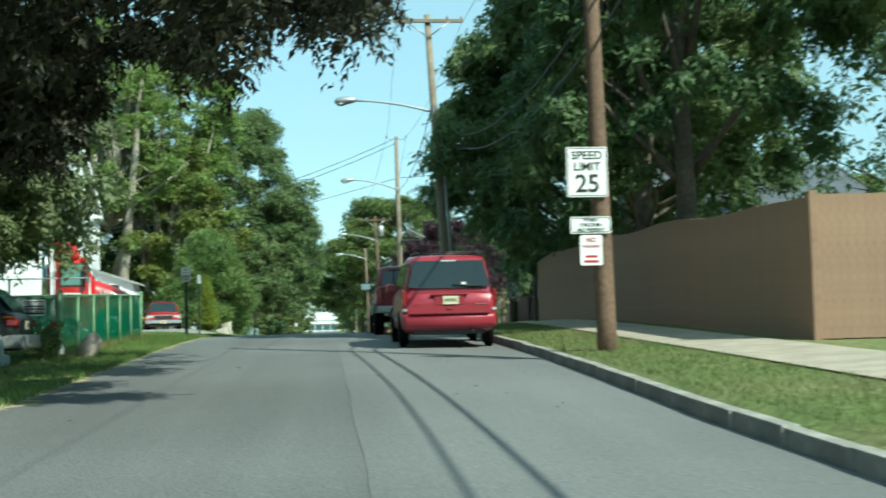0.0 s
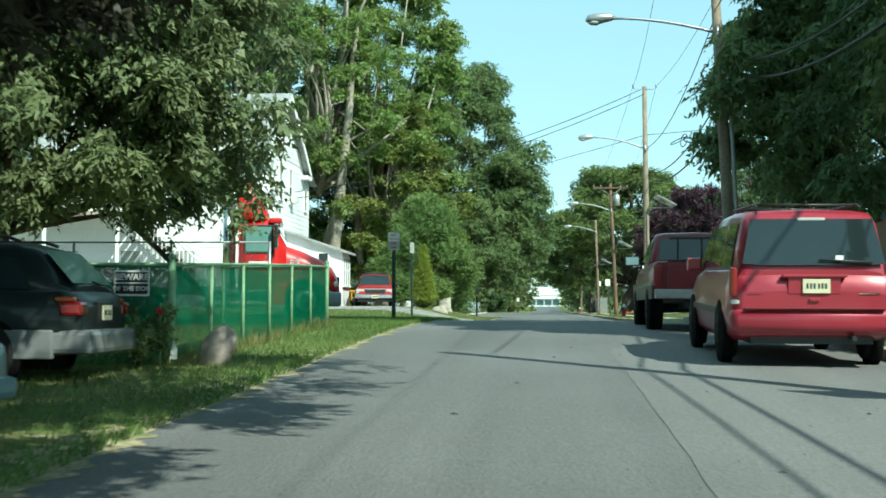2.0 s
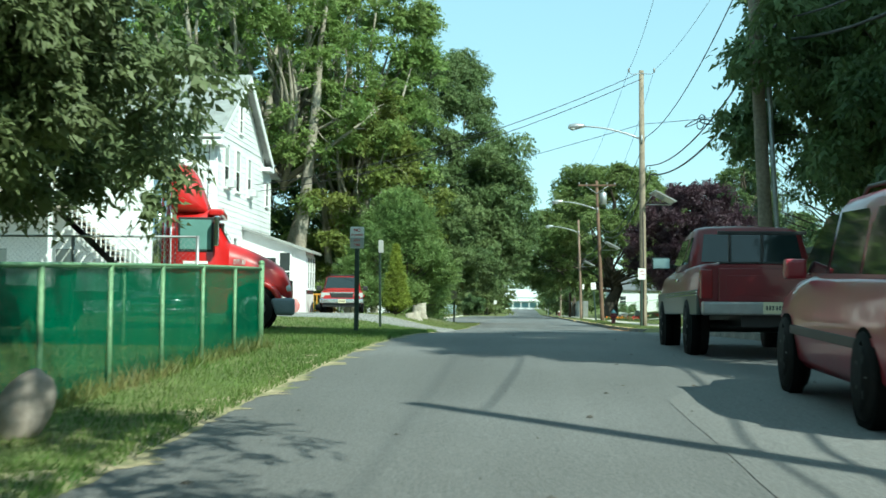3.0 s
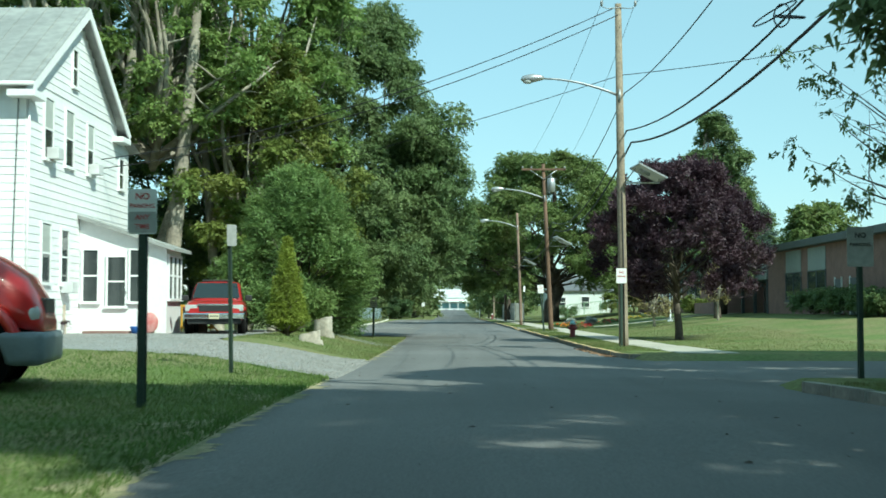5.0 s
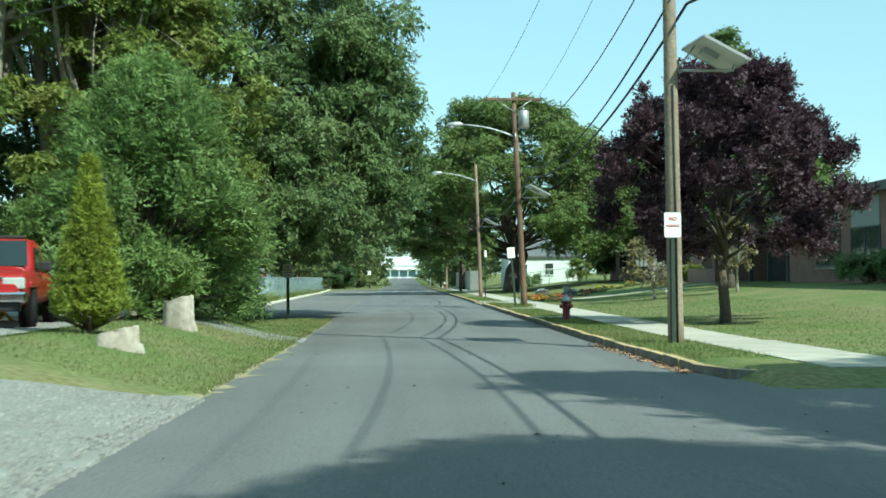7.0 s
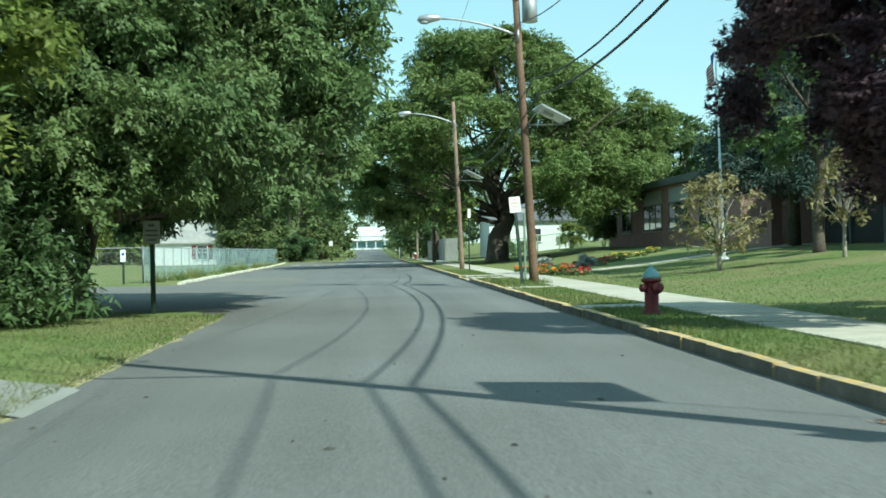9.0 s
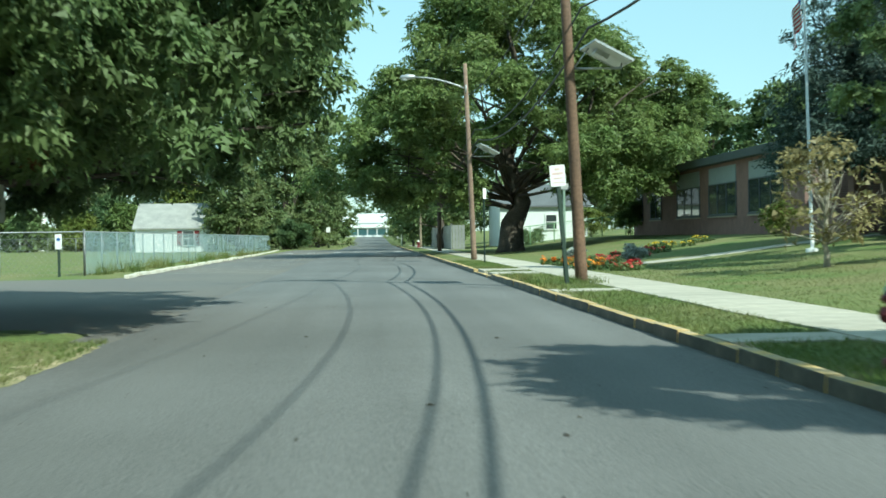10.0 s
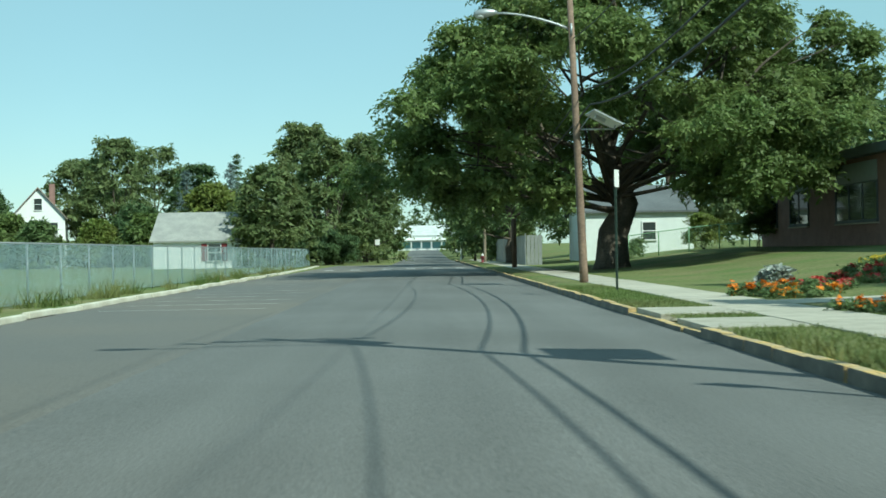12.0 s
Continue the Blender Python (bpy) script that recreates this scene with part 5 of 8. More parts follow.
text("lettering", "D7130", 0.17, SIGNWHITE, t, pose(1.0, 6.12, 1.68) @ pose(0, 0, 0, 90, 0, 90) @ Matrix.Diagonal((0.62, 1, 1, 1)))
bars_y = ((4.75, 5.35, 1.62, 0.07), (4.9, 5.35, 1.5, 0.03))
for y0, y1, z, h in bars_y:
    bx("lettering", (1.088, y0, z, 1.094, y1, z + h), SIGNWHITE, t)

# ---------------------------------------------------------------- buildings
SIDING = mat("white_clapboard", (0.80, 0.80, 0.79), 0.55, 0, 0.05, 5, (0.74, 0.75, 0.75), spread=0.03)
TINROOF = mat("grey_tin_roof", (0.36, 0.37, 0.35), 0.6, 0.2, 0.2, 3, (0.28, 0.29, 0.28), 0.15)
WINDOW = glassy("window_glass", (0.05, 0.06, 0.06), 0.05)
BLIND = mat("window_blind", (0.42, 0.45, 0.42), 0.7, 0, 0.06, 6)
GREYPANEL = mat("grey_panel", (0.30, 0.33, 0.33), 0.6, 0, 0.07, 3, (0.27, 0.30, 0.30))
FASCIA = mat("dark_fascia", (0.10, 0.115, 0.125), 0.6, 0.1, 0.1, 4)
GREYDECK = mat("grey_deck_wood", (0.46, 0.39, 0.32), 0.85, 0, 0.2, 8, (0.38, 0.32, 0.26), 0.3)
REDPAINT = mat("red_shutter", (0.22, 0.03, 0.035), 0.6, 0, 0.1, 8)
TEALWALL = mat("teal_wall", (0.22, 0.40, 0.42), 0.6, 0, 0.08, 2)
PALEWALL = mat("pale_wall", (0.70, 0.73, 0.72), 0.7, 0, 0.06, 2, (0.64, 0.68, 0.67))


def clapboards(parent, u0, u1, z0, z1, place, mask=None, board=0.2, name="clapboard"):
    """Lapped boards on a wall: place(u, z, out) gives the point. mask(z) narrows the run (for gables)."""
    n = int((z1 - z0) / board)
    for i in range(n):
        za, zb = z0 + i * board, z0 + (i + 1) * board + 0.006
        a, b = (u0, u1) if mask is None else mask(za, zb)
        if b - a < 0.1:
            continue
        bm = bmesh.new()
        v = [bm.verts.new(place(u, z, o)) for u, z, o in ((a, za, 0.028), (b, za, 0.028), (b, zb, 0.012), (a, zb, 0.012), (a, za, 0.0), (b, za, 0.0), (b, zb, 0.0), (a, zb, 0.0))]
        for q in ((0, 1, 2, 3), (0, 4, 5, 1), (1, 5, 6, 2), (3, 7, 4, 0)):
            bm.faces.new([v[k] for k in q])
        part(name, bm, SIDING, parent)


def sash_window(parent, place, u0, u1, z0, z1, upper=None, frame=None, sash=0.5, name="window"):
    """A window with frame, sill and two sashes; place(u, z, out) gives the point."""
    fm = frame or SIDING

    def slab(a, b, c, d, o0, o1):
        bm = bmesh.new()
        vs = [bm.verts.new(place(u, z, o)) for o in (o0, o1) for u, z in ((a, c), (b, c), (b, d), (a, d))]
        for q in ((0, 1, 2, 3), (4, 5, 6, 7), (0, 1, 5, 4), (1, 2, 6, 5), (2, 3, 7, 6), (3, 0, 4, 7)):
            bm.faces.new([vs[k] for k in q])
        return bm
    f = 0.07
    w = part(name, slab(u0, u1, z0, z1, 0.0, 0.034), WINDOW, parent)
    for a, b, c, d in ((u0 - f, u0, z0 - f, z1 + f), (u1, u1 + f, z0 - f, z1 + f), (u0, u1, z1, z1 + f)):
        part("frame", slab(a, b, c, d, 0.0, 0.07), fm, w)
    part("sill", slab(u0 - f - 0.03, u1 + f + 0.03, z0 - f - 0.02, z0, 0.0, 0.12), fm, w)
    zm = z0 + (z1 - z0) * sash
    part("sash_rail", slab(u0, u1, zm - 0.03, zm + 0.03, 0.0, 0.055), fm, w)
    if upper is not None:
        part("blind", slab(u0 + 0.02, u1 - 0.02, zm + 0.03, z1 - 0.02, 0.0, 0.04), upper, w)
    return w


# white farmhouse with porch, deck and outside stair
H = new("house")
tagged(H, "white clapboard farmhouse with a grey tin roof", "house")
GX, Y0, Y1, Y2, EAVE, RIDGE = -13.0, 83.4, 93.3, 95.0, 8.15, 11.3
BASE, X0 = 0.3, -27.0
YM = (Y0 + Y1) / 2
bm = bmesh.new()
prof = [(Y0, BASE - 0.5), (Y1, BASE - 0.5), (Y1, EAVE), (YM, RIDGE - 0.15), (Y0, EAVE)]
a = [bm.verts.new((GX, y, z)) for y, z in prof]
b = [bm.verts.new((X0, y, z)) for y, z in prof]
bm.faces.new(a)
bm.faces.new(list(reversed(b)))
for i in range(5):
    bm.faces.new((a[i], b[i], b[(i + 1) % 5], a[(i + 1) % 5]))
part("wall", bm, SIDING, H)
bm = bmesh.new()
box(bm, X0, Y1, BASE - 0.5, GX - 0.002, Y2, EAVE - 0.5)
part("wing", bm, SIDING, H)
slope = (RIDGE - EAVE) / (YM - Y0)
for s in (-1, 1):
    bm = bmesh.new()
    ye = YM + s * (YM - Y0 + 0.45)
    ze = EAVE - 0.45 * slope
    pts = [(YM, RIDGE), (ye, ze), (ye, ze + 0.12), (YM, RIDGE + 0.14)]
    a = [bm.verts.new((GX + 0.4, y, z)) for y, z in pts]
    b = [bm.verts.new((X0 - 0.3, y, z)) for y, z in pts]
    bm.faces.new(a)
    bm.faces.new(list(reversed(b)))
    for i in range(4):
        bm.faces.new((a[i], b[i], b[(i + 1) % 4], a[(i + 1) % 4]))
    rf = part("roof", bm, TINROOF, H, "ribbed grey tin roof")
    for k in range(23):
        x = GX + 0.2 - k * 0.62
        bm = bmesh.new()
        q = [(YM, RIDGE + 0.13), (ye, ze + 0.115), (ye, ze + 0.15), (YM, RIDGE + 0.17)]
        v = [bm.verts.new((x + d, y, z)) for d in (0, 0.04) for y, z in q]
        for f in ((0, 1, 2, 3), (4, 5, 6, 7), (3, 2, 6, 7), (0, 3, 7, 4), (1, 2, 6, 5)):
            bm.faces.new([v[i] for i in f])
        part("seam", bm, TINROOF, rf)
    bm = bmesh.new()
    v = [bm.verts.new(p) for p in ((GX + 0.41, YM, RIDGE - 0.24), (GX + 0.41, ye, ze - 0.22), (GX + 0.41, ye, ze + 0.1), (GX + 0.41, YM, RIDGE + 0.12), (GX + 0.36, YM, RIDGE - 0.24), (GX + 0.36, ye, ze - 0.22), (GX + 0.36, ye, ze + 0.1), (GX + 0.36, YM, RIDGE + 0.12))]
    for f in ((0, 1, 2, 3), (4, 5, 6, 7), (0, 1, 5, 4), (1, 2, 6, 5)):
        bm.faces.new([v[i] for i in f])
    part("rake_board", bm, SIDING, H)
    bm = bmesh.new()
    tube(bm, [(GX + 0.4, ye + s * 0.06, ze + 0.03), (X0, ye + s * 0.06, ze + 0.03)], 0.07, 8)
    part("gutter", bm, SIDING, H)
for ya, yb in ((Y0 - 0.5, Y0 + 0.6), (Y1 - 0.6, Y1 + 0.5)):
    bm = bmesh.new()
    box(bm, GX - 0.4, ya, EAVE - 0.62, GX + 0.42, yb, EAVE - 0.42, 0.02)
    part("eave_return", bm, SIDING, H)
bm = bmesh.new()
v = [bm.verts.new(p) for p in ((GX + 0.4, Y1 + 0.1, EAVE - 0.35), (GX + 0.4, Y2 + 0.5, EAVE - 0.75), (X0, Y2 + 0.5, EAVE - 0.75), (X0, Y1 + 0.1, EAVE - 0.35))]
bm.faces.new(v)
bmesh.ops.solidify(bm, geom=bm.faces[:], thickness=0.12)
part("roof", bm, TINROOF, H)


def gable(u, z, o):
    return (GX + o, u, z)


def front(u, z, o):
    return (u, Y0 - o, z)


clapboards(H, Y0, Y1, 0.5, EAVE, gable, board=0.24)
clapboards(H, Y1, Y2, 0.5, EAVE - 0.6, gable, board=0.24)
clapboards(H, Y0, Y1, EAVE, RIDGE - 0.2, gable, lambda a, b: (Y0 + (b - EAVE) / slope, Y1 - (b - EAVE) / slope), 0.24)
clapboards(H, X0, GX, 0.5, EAVE - 0.3, front, board=0.24)
for u0, u1, z0, z1 in ((85.0, 85.8, 6.0, 7.85), (87.1, 87.9, 6.0, 7.8), (89.5, 90.2, 6.0, 7.7), (93.6, 94.2, 5.9, 7.0), (87.75, 88.25, 8.7, 9.9), (84.9, 85.7, 2.2, 4.0), (86.8, 87.5, 2.2, 3.9)):
    sash_window(H, gable, u0, u1, z0, z1, BLIND if z1 - z0 > 1.7 else None)
for u0, u1, z0, z1 in ((-15.3, -14.45, 6.0, 7.6), (-18.4, -17.6, 6.0, 7.6), (-16.9, -16.1, 1.5, 3.2), (-19.6, -18.7, 1.5, 3.2), (-22.6, -21.7, 1.5, 3.2), (-21.4, -20.5, 5.6, 7.3), (-24.2, -23.4, 5.6, 7.3)):
    sash_window(H, front, u0, u1, z0, z1, BLIND)
for y, z in ((85.9, 6.0), (90.3, 6.0)):
    bx("air_conditioner", (GX + 0.03, y - 0.65, z, GX + 0.4, y - 0.1, z + 0.35), PANELWHITE, H, 0.02)
bm = bmesh.new()
tube(bm, [(GX + 0.06, Y0 + 0.12, EAVE - 0.5), (GX + 0.06, Y0 + 0.12, 0.6)], 0.04, 8)
part("downpipe", bm, SIDING, H)
bm = bmesh.new()
tube(bm, [(GX - 0.2, Y0 - 0.05, EAVE - 0.6), (GX - 0.3, Y0 - 0.05, 3.0), (GX - 0.25, Y0 - 0.05, 2.0)], 0.014, 6)
part("cable_run", bm, CABLE, H)

# enclosed porch on the gable end
P = new("porch")
tagged(P, "white enclosed porch with tall windows and a door", "porch")
PX0, PX1, PY0, PY1, PB = GX + 0.03, -10.05, 88.8, 91.0, 0.55
zt = lambda x: 4.4 + (3.42 - 4.4) * (x - PX0) / (PX1 - PX0)
bm = bmesh.new()
prof = [(PX0, PB - 0.3), (PX1, PB - 0.3), (PX1, zt(PX1)), (PX0, zt(PX0))]
a = [bm.verts.new((x, PY0, z)) for x, z in prof]
b = [bm.verts.new((x, PY1, z)) for x, z in prof]
bm.faces.new(a)
bm.faces.new(list(reversed(b)))
for i in range(4):
    bm.faces.new((a[i], b[i], b[(i + 1) % 4], a[(i + 1) % 4]))
part("wall", bm, SIDING, P)
bm = bmesh.new()
q = [(PX0, zt(PX0) + 0.005), (PX1 + 0.32, zt(PX1 + 0.32) + 0.005), (PX1 + 0.32, zt(PX1 + 0.32) + 0.12), (PX0, zt(PX0) + 0.12)]
a = [bm.verts.new((x, PY0 - 0.3, z)) for x, z in q]
b = [bm.verts.new((x, PY1 + 0.2, z)) for x, z in q]
bm.faces.new(a)
bm.faces.new(list(reversed(b)))
for i in range(4):
    bm.faces.new((a[i], b[i], b[(i + 1) % 4], a[(i + 1) % 4]))
part("roof", bm, TINROOF, P)


def pfront(u, z, o):
    return (u, PY0 - o, z)


def pside(u, z, o):
    return (PX1 + o, u, z)


for u0, u1 in ((-12.82, -12.35), (-11.25, -10.78)):
    sash_window(P, pfront, u0, u1, 1.65, 3.35, None)
d = sash_window(P, pfront, -12.0, -11.42, 1.5, 3.12, None, name="door")
bx("handle", (-11.4, PY0 - 0.1, 1.9, -11.36, PY0 - 0.03, 2.0), GALV, d)
for k in range(3):
    sash_window(P, pside, PY0 + 0.2 + 0.66 * k, PY0 + 0.7 + 0.66 * k, 1.75, 3.15, None, sash=0.55)
bx("step", (-12.6, PY0 - 0.9, PB - 0.35, -11.1, PY0 - 0.002, PB + 0.12), BRICK, P, 0.02, "low brick step")
bx("brick_footing", (PX0, PY0 - 0.06, PB - 0.4, PX1 + 0.03, PY0 - 0.003, PB + 0.02), BRICK, P)

# deck with outside stair on the front of the house
D = new("deck")
tagged(D, "raised grey wooden deck with railing and stair", "deck")
bx("floor", (-26, 81.0, 4.75, -18.8, 83.3, 4.9), GREYDECK, D)
for x in (-25.8, -22.4, -19.0):
    bx("post", (x - 0.07, 81.05, 0.2, x + 0.07, 81.19, 5.95), SIDING, D, 0.01)
bx("top_rail", (-26, 81.06, 5.85, -18.8, 81.18, 5.95), GREYDECK, D)
for k in range(46):
    bx("baluster", (-25.9 + k * 0.155, 81.1, 4.9, -25.86 + k * 0.155, 81.14, 5.85), GREYDECK, D)
for k in range(17):
    x, z = -18.7 + k * 0.25, 4.75 - k * 0.235
    bx("tread", (x, 81.6, z - 0.05, x + 0.3, 82.8, z), GREYDECK, D)
for y in (81.55, 82.85):
    bm = bmesh.new()
    v = [bm.verts.new(p) for p in ((-18.8, y, 4.75), (-18.8, y, 4.45), (-14.5, y, 0.45), (-14.3, y, 0.75))]
    bm.faces.new(v)
    bmesh.ops.solidify(bm, geom=bm.faces[:], thickness=0.05)
    part("stringer", bm, GREYDECK, D)
    bm = bmesh.new()
    tube(bm, [(-18.8, y, 5.8), (-14.4, y, 1.75)], 0.045, 6)
    part("handrail", bm, SIDING, D)
    for k in range(22):
        x = -18.7 + k * 0.2
        z = 4.7 - k * 0.188
        bx("baluster", (x, y - 0.02, z, x + 0.04, y + 0.02, z + 0.98), SIDING, D)
bx("newel", (-14.5, 81.48, 0.3, -14.36, 81.62, 2.0), SIDING, D, 0.01)

# porch clutter
t = thing("garden_chair", -13.2, 87.3, None, 200, "weathered wooden chair beside the porch", "chair")
bx("seat", (-0.25, -0.25, 0.38, 0.25, 0.25, 0.43), GREYDECK, t, 0.01)
for k in range(4):
    bx("back_slat", (-0.24 + k * 0.13, 0.22, 0.42, -0.15 + k * 0.13, 0.26, 0.95), GREYDECK, t)
for sx in (-1, 1):
    for sy in (-1, 1):
        bx("leg", (sx * 0.23 - 0.03, sy * 0.23 - 0.03, 0, sx * 0.23 + 0.03, sy * 0.23 + 0.03, 0.4 if sy > 0 else 0.62), GREYDECK, t)
t = thing("flower_pot", -10.95, 88.2, None, 0, "small blue flower pot on the ground", "pot")
bm = bmesh.new()
tube(bm, [(0, 0, 0), (0, 0, 0.2), (0, 0, 0.24)], [0.09, 0.14, 0.15], 12)
part("pot", bm, INKBLUE, t)
t = thing("sled", -10.5, 88.45, None, 15, "pink plastic saucer leaning against the porch", "toy")
bm = bmesh.new()
bmesh.ops.create_uvsphere(bm, u_segments=18, v_segments=8, radius=1, matrix=Matrix.Translation((0, 0.1, 0.36)) @ pose(0, 0, 0, 14, 0, 0) @ Matrix.Diagonal((0.27, 0.05, 0.36, 1)))
part("shell", bm, mat("pink_plastic", (0.6, 0.17, 0.17), 0.45, 0, 0.1, 6, (0.65, 0.4, 0.38), mottled=4), t, smooth=True)

YELLOWWOOD = mat("yellow_paint", (0.62, 0.33, 0.03), 0.6, 0, 0.12, 10, (0.5, 0.25, 0.03))
t = thing("play_railing", -9.75, 92.3, None, 10, "yellow wooden railing beside the porch", "railing")
for k in range(7):
    bx("baluster", (-0.55 + 0.17 * k, -0.02, 0.05, -0.49 + 0.17 * k, 0.02, 0.95), YELLOWWOOD, t)
for z in (0.12, 0.9):
    bx("rail", (-0.6, -0.03, z, 0.6, 0.03, z + 0.08), YELLOWWOOD, t, 0.01)
for a, b in (((0.5, 0.02, 0.9), (0.75, -0.3, 1.2)), ((0.5, 0.02, 0.3), (0.8, -0.4, 0.0))):
    bm = bmesh.new()
    tube(bm, [a, b], 0.03, 6)
    part("slanting_brace", bm, YELLOWWOOD, t)
t = thing("milk_crate", -9.35, 91.2, None, 5, "brown crate on the ground beside the porch", "crate")
bx("crate", (-0.2, -0.2, 0.0, 0.2, 0.2, 0.5), BROWNPOLE, t, 0.02)
t = thing("kettle_grill", -9.75, 90.9, None, 0, "small dark grill beside the porch corner", "grill")
bm = bmesh.new()
bmesh.ops.create_uvsphere(bm, u_segments=16, v_segments=10, radius=0.2, matrix=Matrix.Translation((0, 0, 0.3)) @ Matrix.Diagonal((1, 1, 0.8, 1)))
part("bowl", bm, TRIM, t, smooth=True)
for a in (0.5, 2.6, 4.7):
    bm = bmesh.new()
    tube(bm, [(0.1 * math.cos(a), 0.1 * math.sin(a), 0.22), (0.2 * math.cos(a), 0.2 * math.sin(a), 0.0)], 0.012, 6)
    part("leg", bm, GALV, t)
t = thing("air_conditioner", GX + 0.3, 87.1, 1.9, 0, "small white window air conditioner on the house wall", "air conditioner")
bx("case", (-0.28, -0.28, 0.0, 0.12, 0.28, 0.36), PANELWHITE, t, 0.02)

# school
S = new("school")
tagged(S, "low red-brick school with a flat dark roof", "school building")
SX, SB, ST = 20.8, 0.7, 5.15
for name, dims in (("wall", (SX, 104.0, SB, 48, 130.6, ST)), ("wall", (SX, 150.0, SB, 48, 187.5, ST + 0.1)), ("wall", (SX + 4.6, 130.5, SB, 48, 150.1, ST - 0.2))):
    bx(name, dims, BRICK, S)
for dims in ((SX - 0.5, 103.5, ST + 0.002, 48.5, 130.9, ST + 0.42), (SX - 0.5, 149.7, ST + 0.102, 48.5, 188, ST + 0.55), (SX + 2.2, 130.92, ST + 0.1, 48, 149.68, ST + 0.5)):
    bx("roof", dims, FASCIA, S, 0.03, "flat roof with a dark metal edge")
bx("canopy", (SX - 0.1, 130.62, 3.45, SX + 4.5, 138.8, 5.14), GREYPANEL, S, 0.02, "grey panelled entrance canopy")
for y in (131.2, 134.8, 138.4):
    bx("canopy_post", (SX + 0.05, y - 0.1, SB, SX + 0.25, y + 0.1, 3.448), FASCIA, S)


def sfront(u, z, o):
    return (SX - o, u, z)


for y0, y1 in ((117.9, 121.3), (122.8, 126.1), (153.0, 158.4), (160.8, 166.2), (168.4, 173.9), (178.4, 181.6), (184.2, 186.6)):
    w = sash_window(S, sfront, y0, y1, 1.95 if y0 < 140 else 2.3, 3.65 if y0 < 140 else 4.05, None, FASCIA, 0.02)
    bx("panel", (SX - 0.045, y0, (3.72 if y0 < 140 else 4.12), SX + 0.05, y1, ST - 0.1), GREYPANEL, S, 0, "grey spandrel panel")
    n = 2 if y1 - y0 < 4 else 3
    for k in range(1, n):
        y = y0 + (y1 - y0) * k / n
        bx("mullion", (SX - 0.07, y - 0.035, 1.95 if y0 < 140 else 2.3, SX - 0.03, y + 0.035, 3.65 if y0 < 140 else 4.05), FASCIA, w)
    bx("stone_sill", (SX - 0.14, y0 - 0.1, (1.8 if y0 < 140 else 2.15), SX + 0.05, y1 + 0.1, (1.88 if y0 < 140 else 2.22)), CONCRETE, S)
for y in (113.0, 115.6):
    bx("door", (SX - 0.05, y - 0.55, SB, SX + 0.05, y + 0.55, 3.1), FASCIA, S)
    for d in (-0.62, 0.55):
        bx("door_frame", (SX - 0.08, y + d, SB, SX + 0.03, y + d + 0.07, 3.2), SIGNWHITE, S)
bx("entrance_glass", (SX + 4.5, 131.0, SB + 0.1, SX + 4.58, 149.5, 3.4), WINDOW, S)
bx("low_wall", (SX - 1.6, 140.2, SB, SX - 1.2, 147.5, 1.95), BRICK, S, 0.02)
bx("brick_pier", (SX - 1.65, 140.0, SB, SX - 1.1, 140.6, 4.0), BRICK, S, 0.02)
for y in (156, 170, 182):
    bx("roof_vent", (SX + 1.2, y, ST + 0.5, SX + 2.0, y + 0.9, ST + 0.78), PANELWHITE, S, 0.03)
# brick courses that show on the sunlit return
for i in range(40):
    z = SB + 0.25 + i * 0.105
    if z < ST - 0.1:
        bx("mortar_course", (SX + 0.004, 149.994, z, SX + 4.5, 150.002, z + 0.012), CONCRETE, S)


def cottage(x, y, w, d, eave, ridge, wall, roof, label, rz=0.0, base=None, along=True, windows=(), name="house"):
    """A small gabled house; its front faces -y. along: ridge runs in x."""
    t = thing(name, x, y, base, rz, label, "house")
    bm = bmesh.new()
    if along:
        prof = [(0, -0.5), (d, -0.5), (d, eave), (d / 2, ridge - 0.1), (0, eave)]
        a = [bm.verts.new((-w / 2, p, z)) for p, z in prof]
        b = [bm.verts.new((w / 2, p, z)) for p, z in prof]
    else:
        prof = [(-w / 2, -0.5), (w / 2, -0.5), (w / 2, eave), (0, ridge - 0.1), (-w / 2, eave)]
        a = [bm.verts.new((p, 0, z)) for p, z in prof]
        b = [bm.verts.new((p, d, z)) for p, z in prof]
    bm.faces.new(a)
    bm.faces.new(list(reversed(b)))
    for i in range(5):
        bm.faces.new((a[i], b[i], b[(i + 1) % 5], a[(i + 1) % 5]))
    part("wall", bm, wall, t)
    half = (d if along else w) / 2
    k = (ridge - eave) / half
    for s in (-1, 1):
        bm = bmesh.new()
        c = half if along else 0
        q = [(c, ridge), (c + s * (half + 0.3), eave - 0.3 * k), (c + s * (half + 0.3), eave - 0.3 * k + 0.14), (c, ridge + 0.16)]
        if along:
            a = [bm.verts.new((-w / 2 - 0.3, p, z)) for p, z in q]
            b = [bm.verts.new((w / 2 + 0.3, p, z)) for p, z in q]
        else:
            a = [bm.verts.new((p, -0.35, z)) for p, z in q]
            b = [bm.verts.new((p, d + 0.35, z)) for p, z in q]
        bm.faces.new(a)
        bm.faces.new(list(reversed(b)))
        for i in range(4):
            bm.faces.new((a[i], b[i], b[(i + 1) % 4], a[(i + 1) % 4]))
        part("roof", bm, roof, t)
    for u0, u1, z0, z1, sh in windows:
        w_ = sash_window(t, lambda u, z, o: (u, -o, z), u0, u1, z0, z1)
        if sh:
            for a0 in (u0 - 0.62, u1 + 0.1):
                bx("shutter", (a0, -0.06, z0 - 0.05, a0 + 0.52, -0.002, z1 + 0.05), REDPAINT, t, 0, "dark red shutter")
    return t


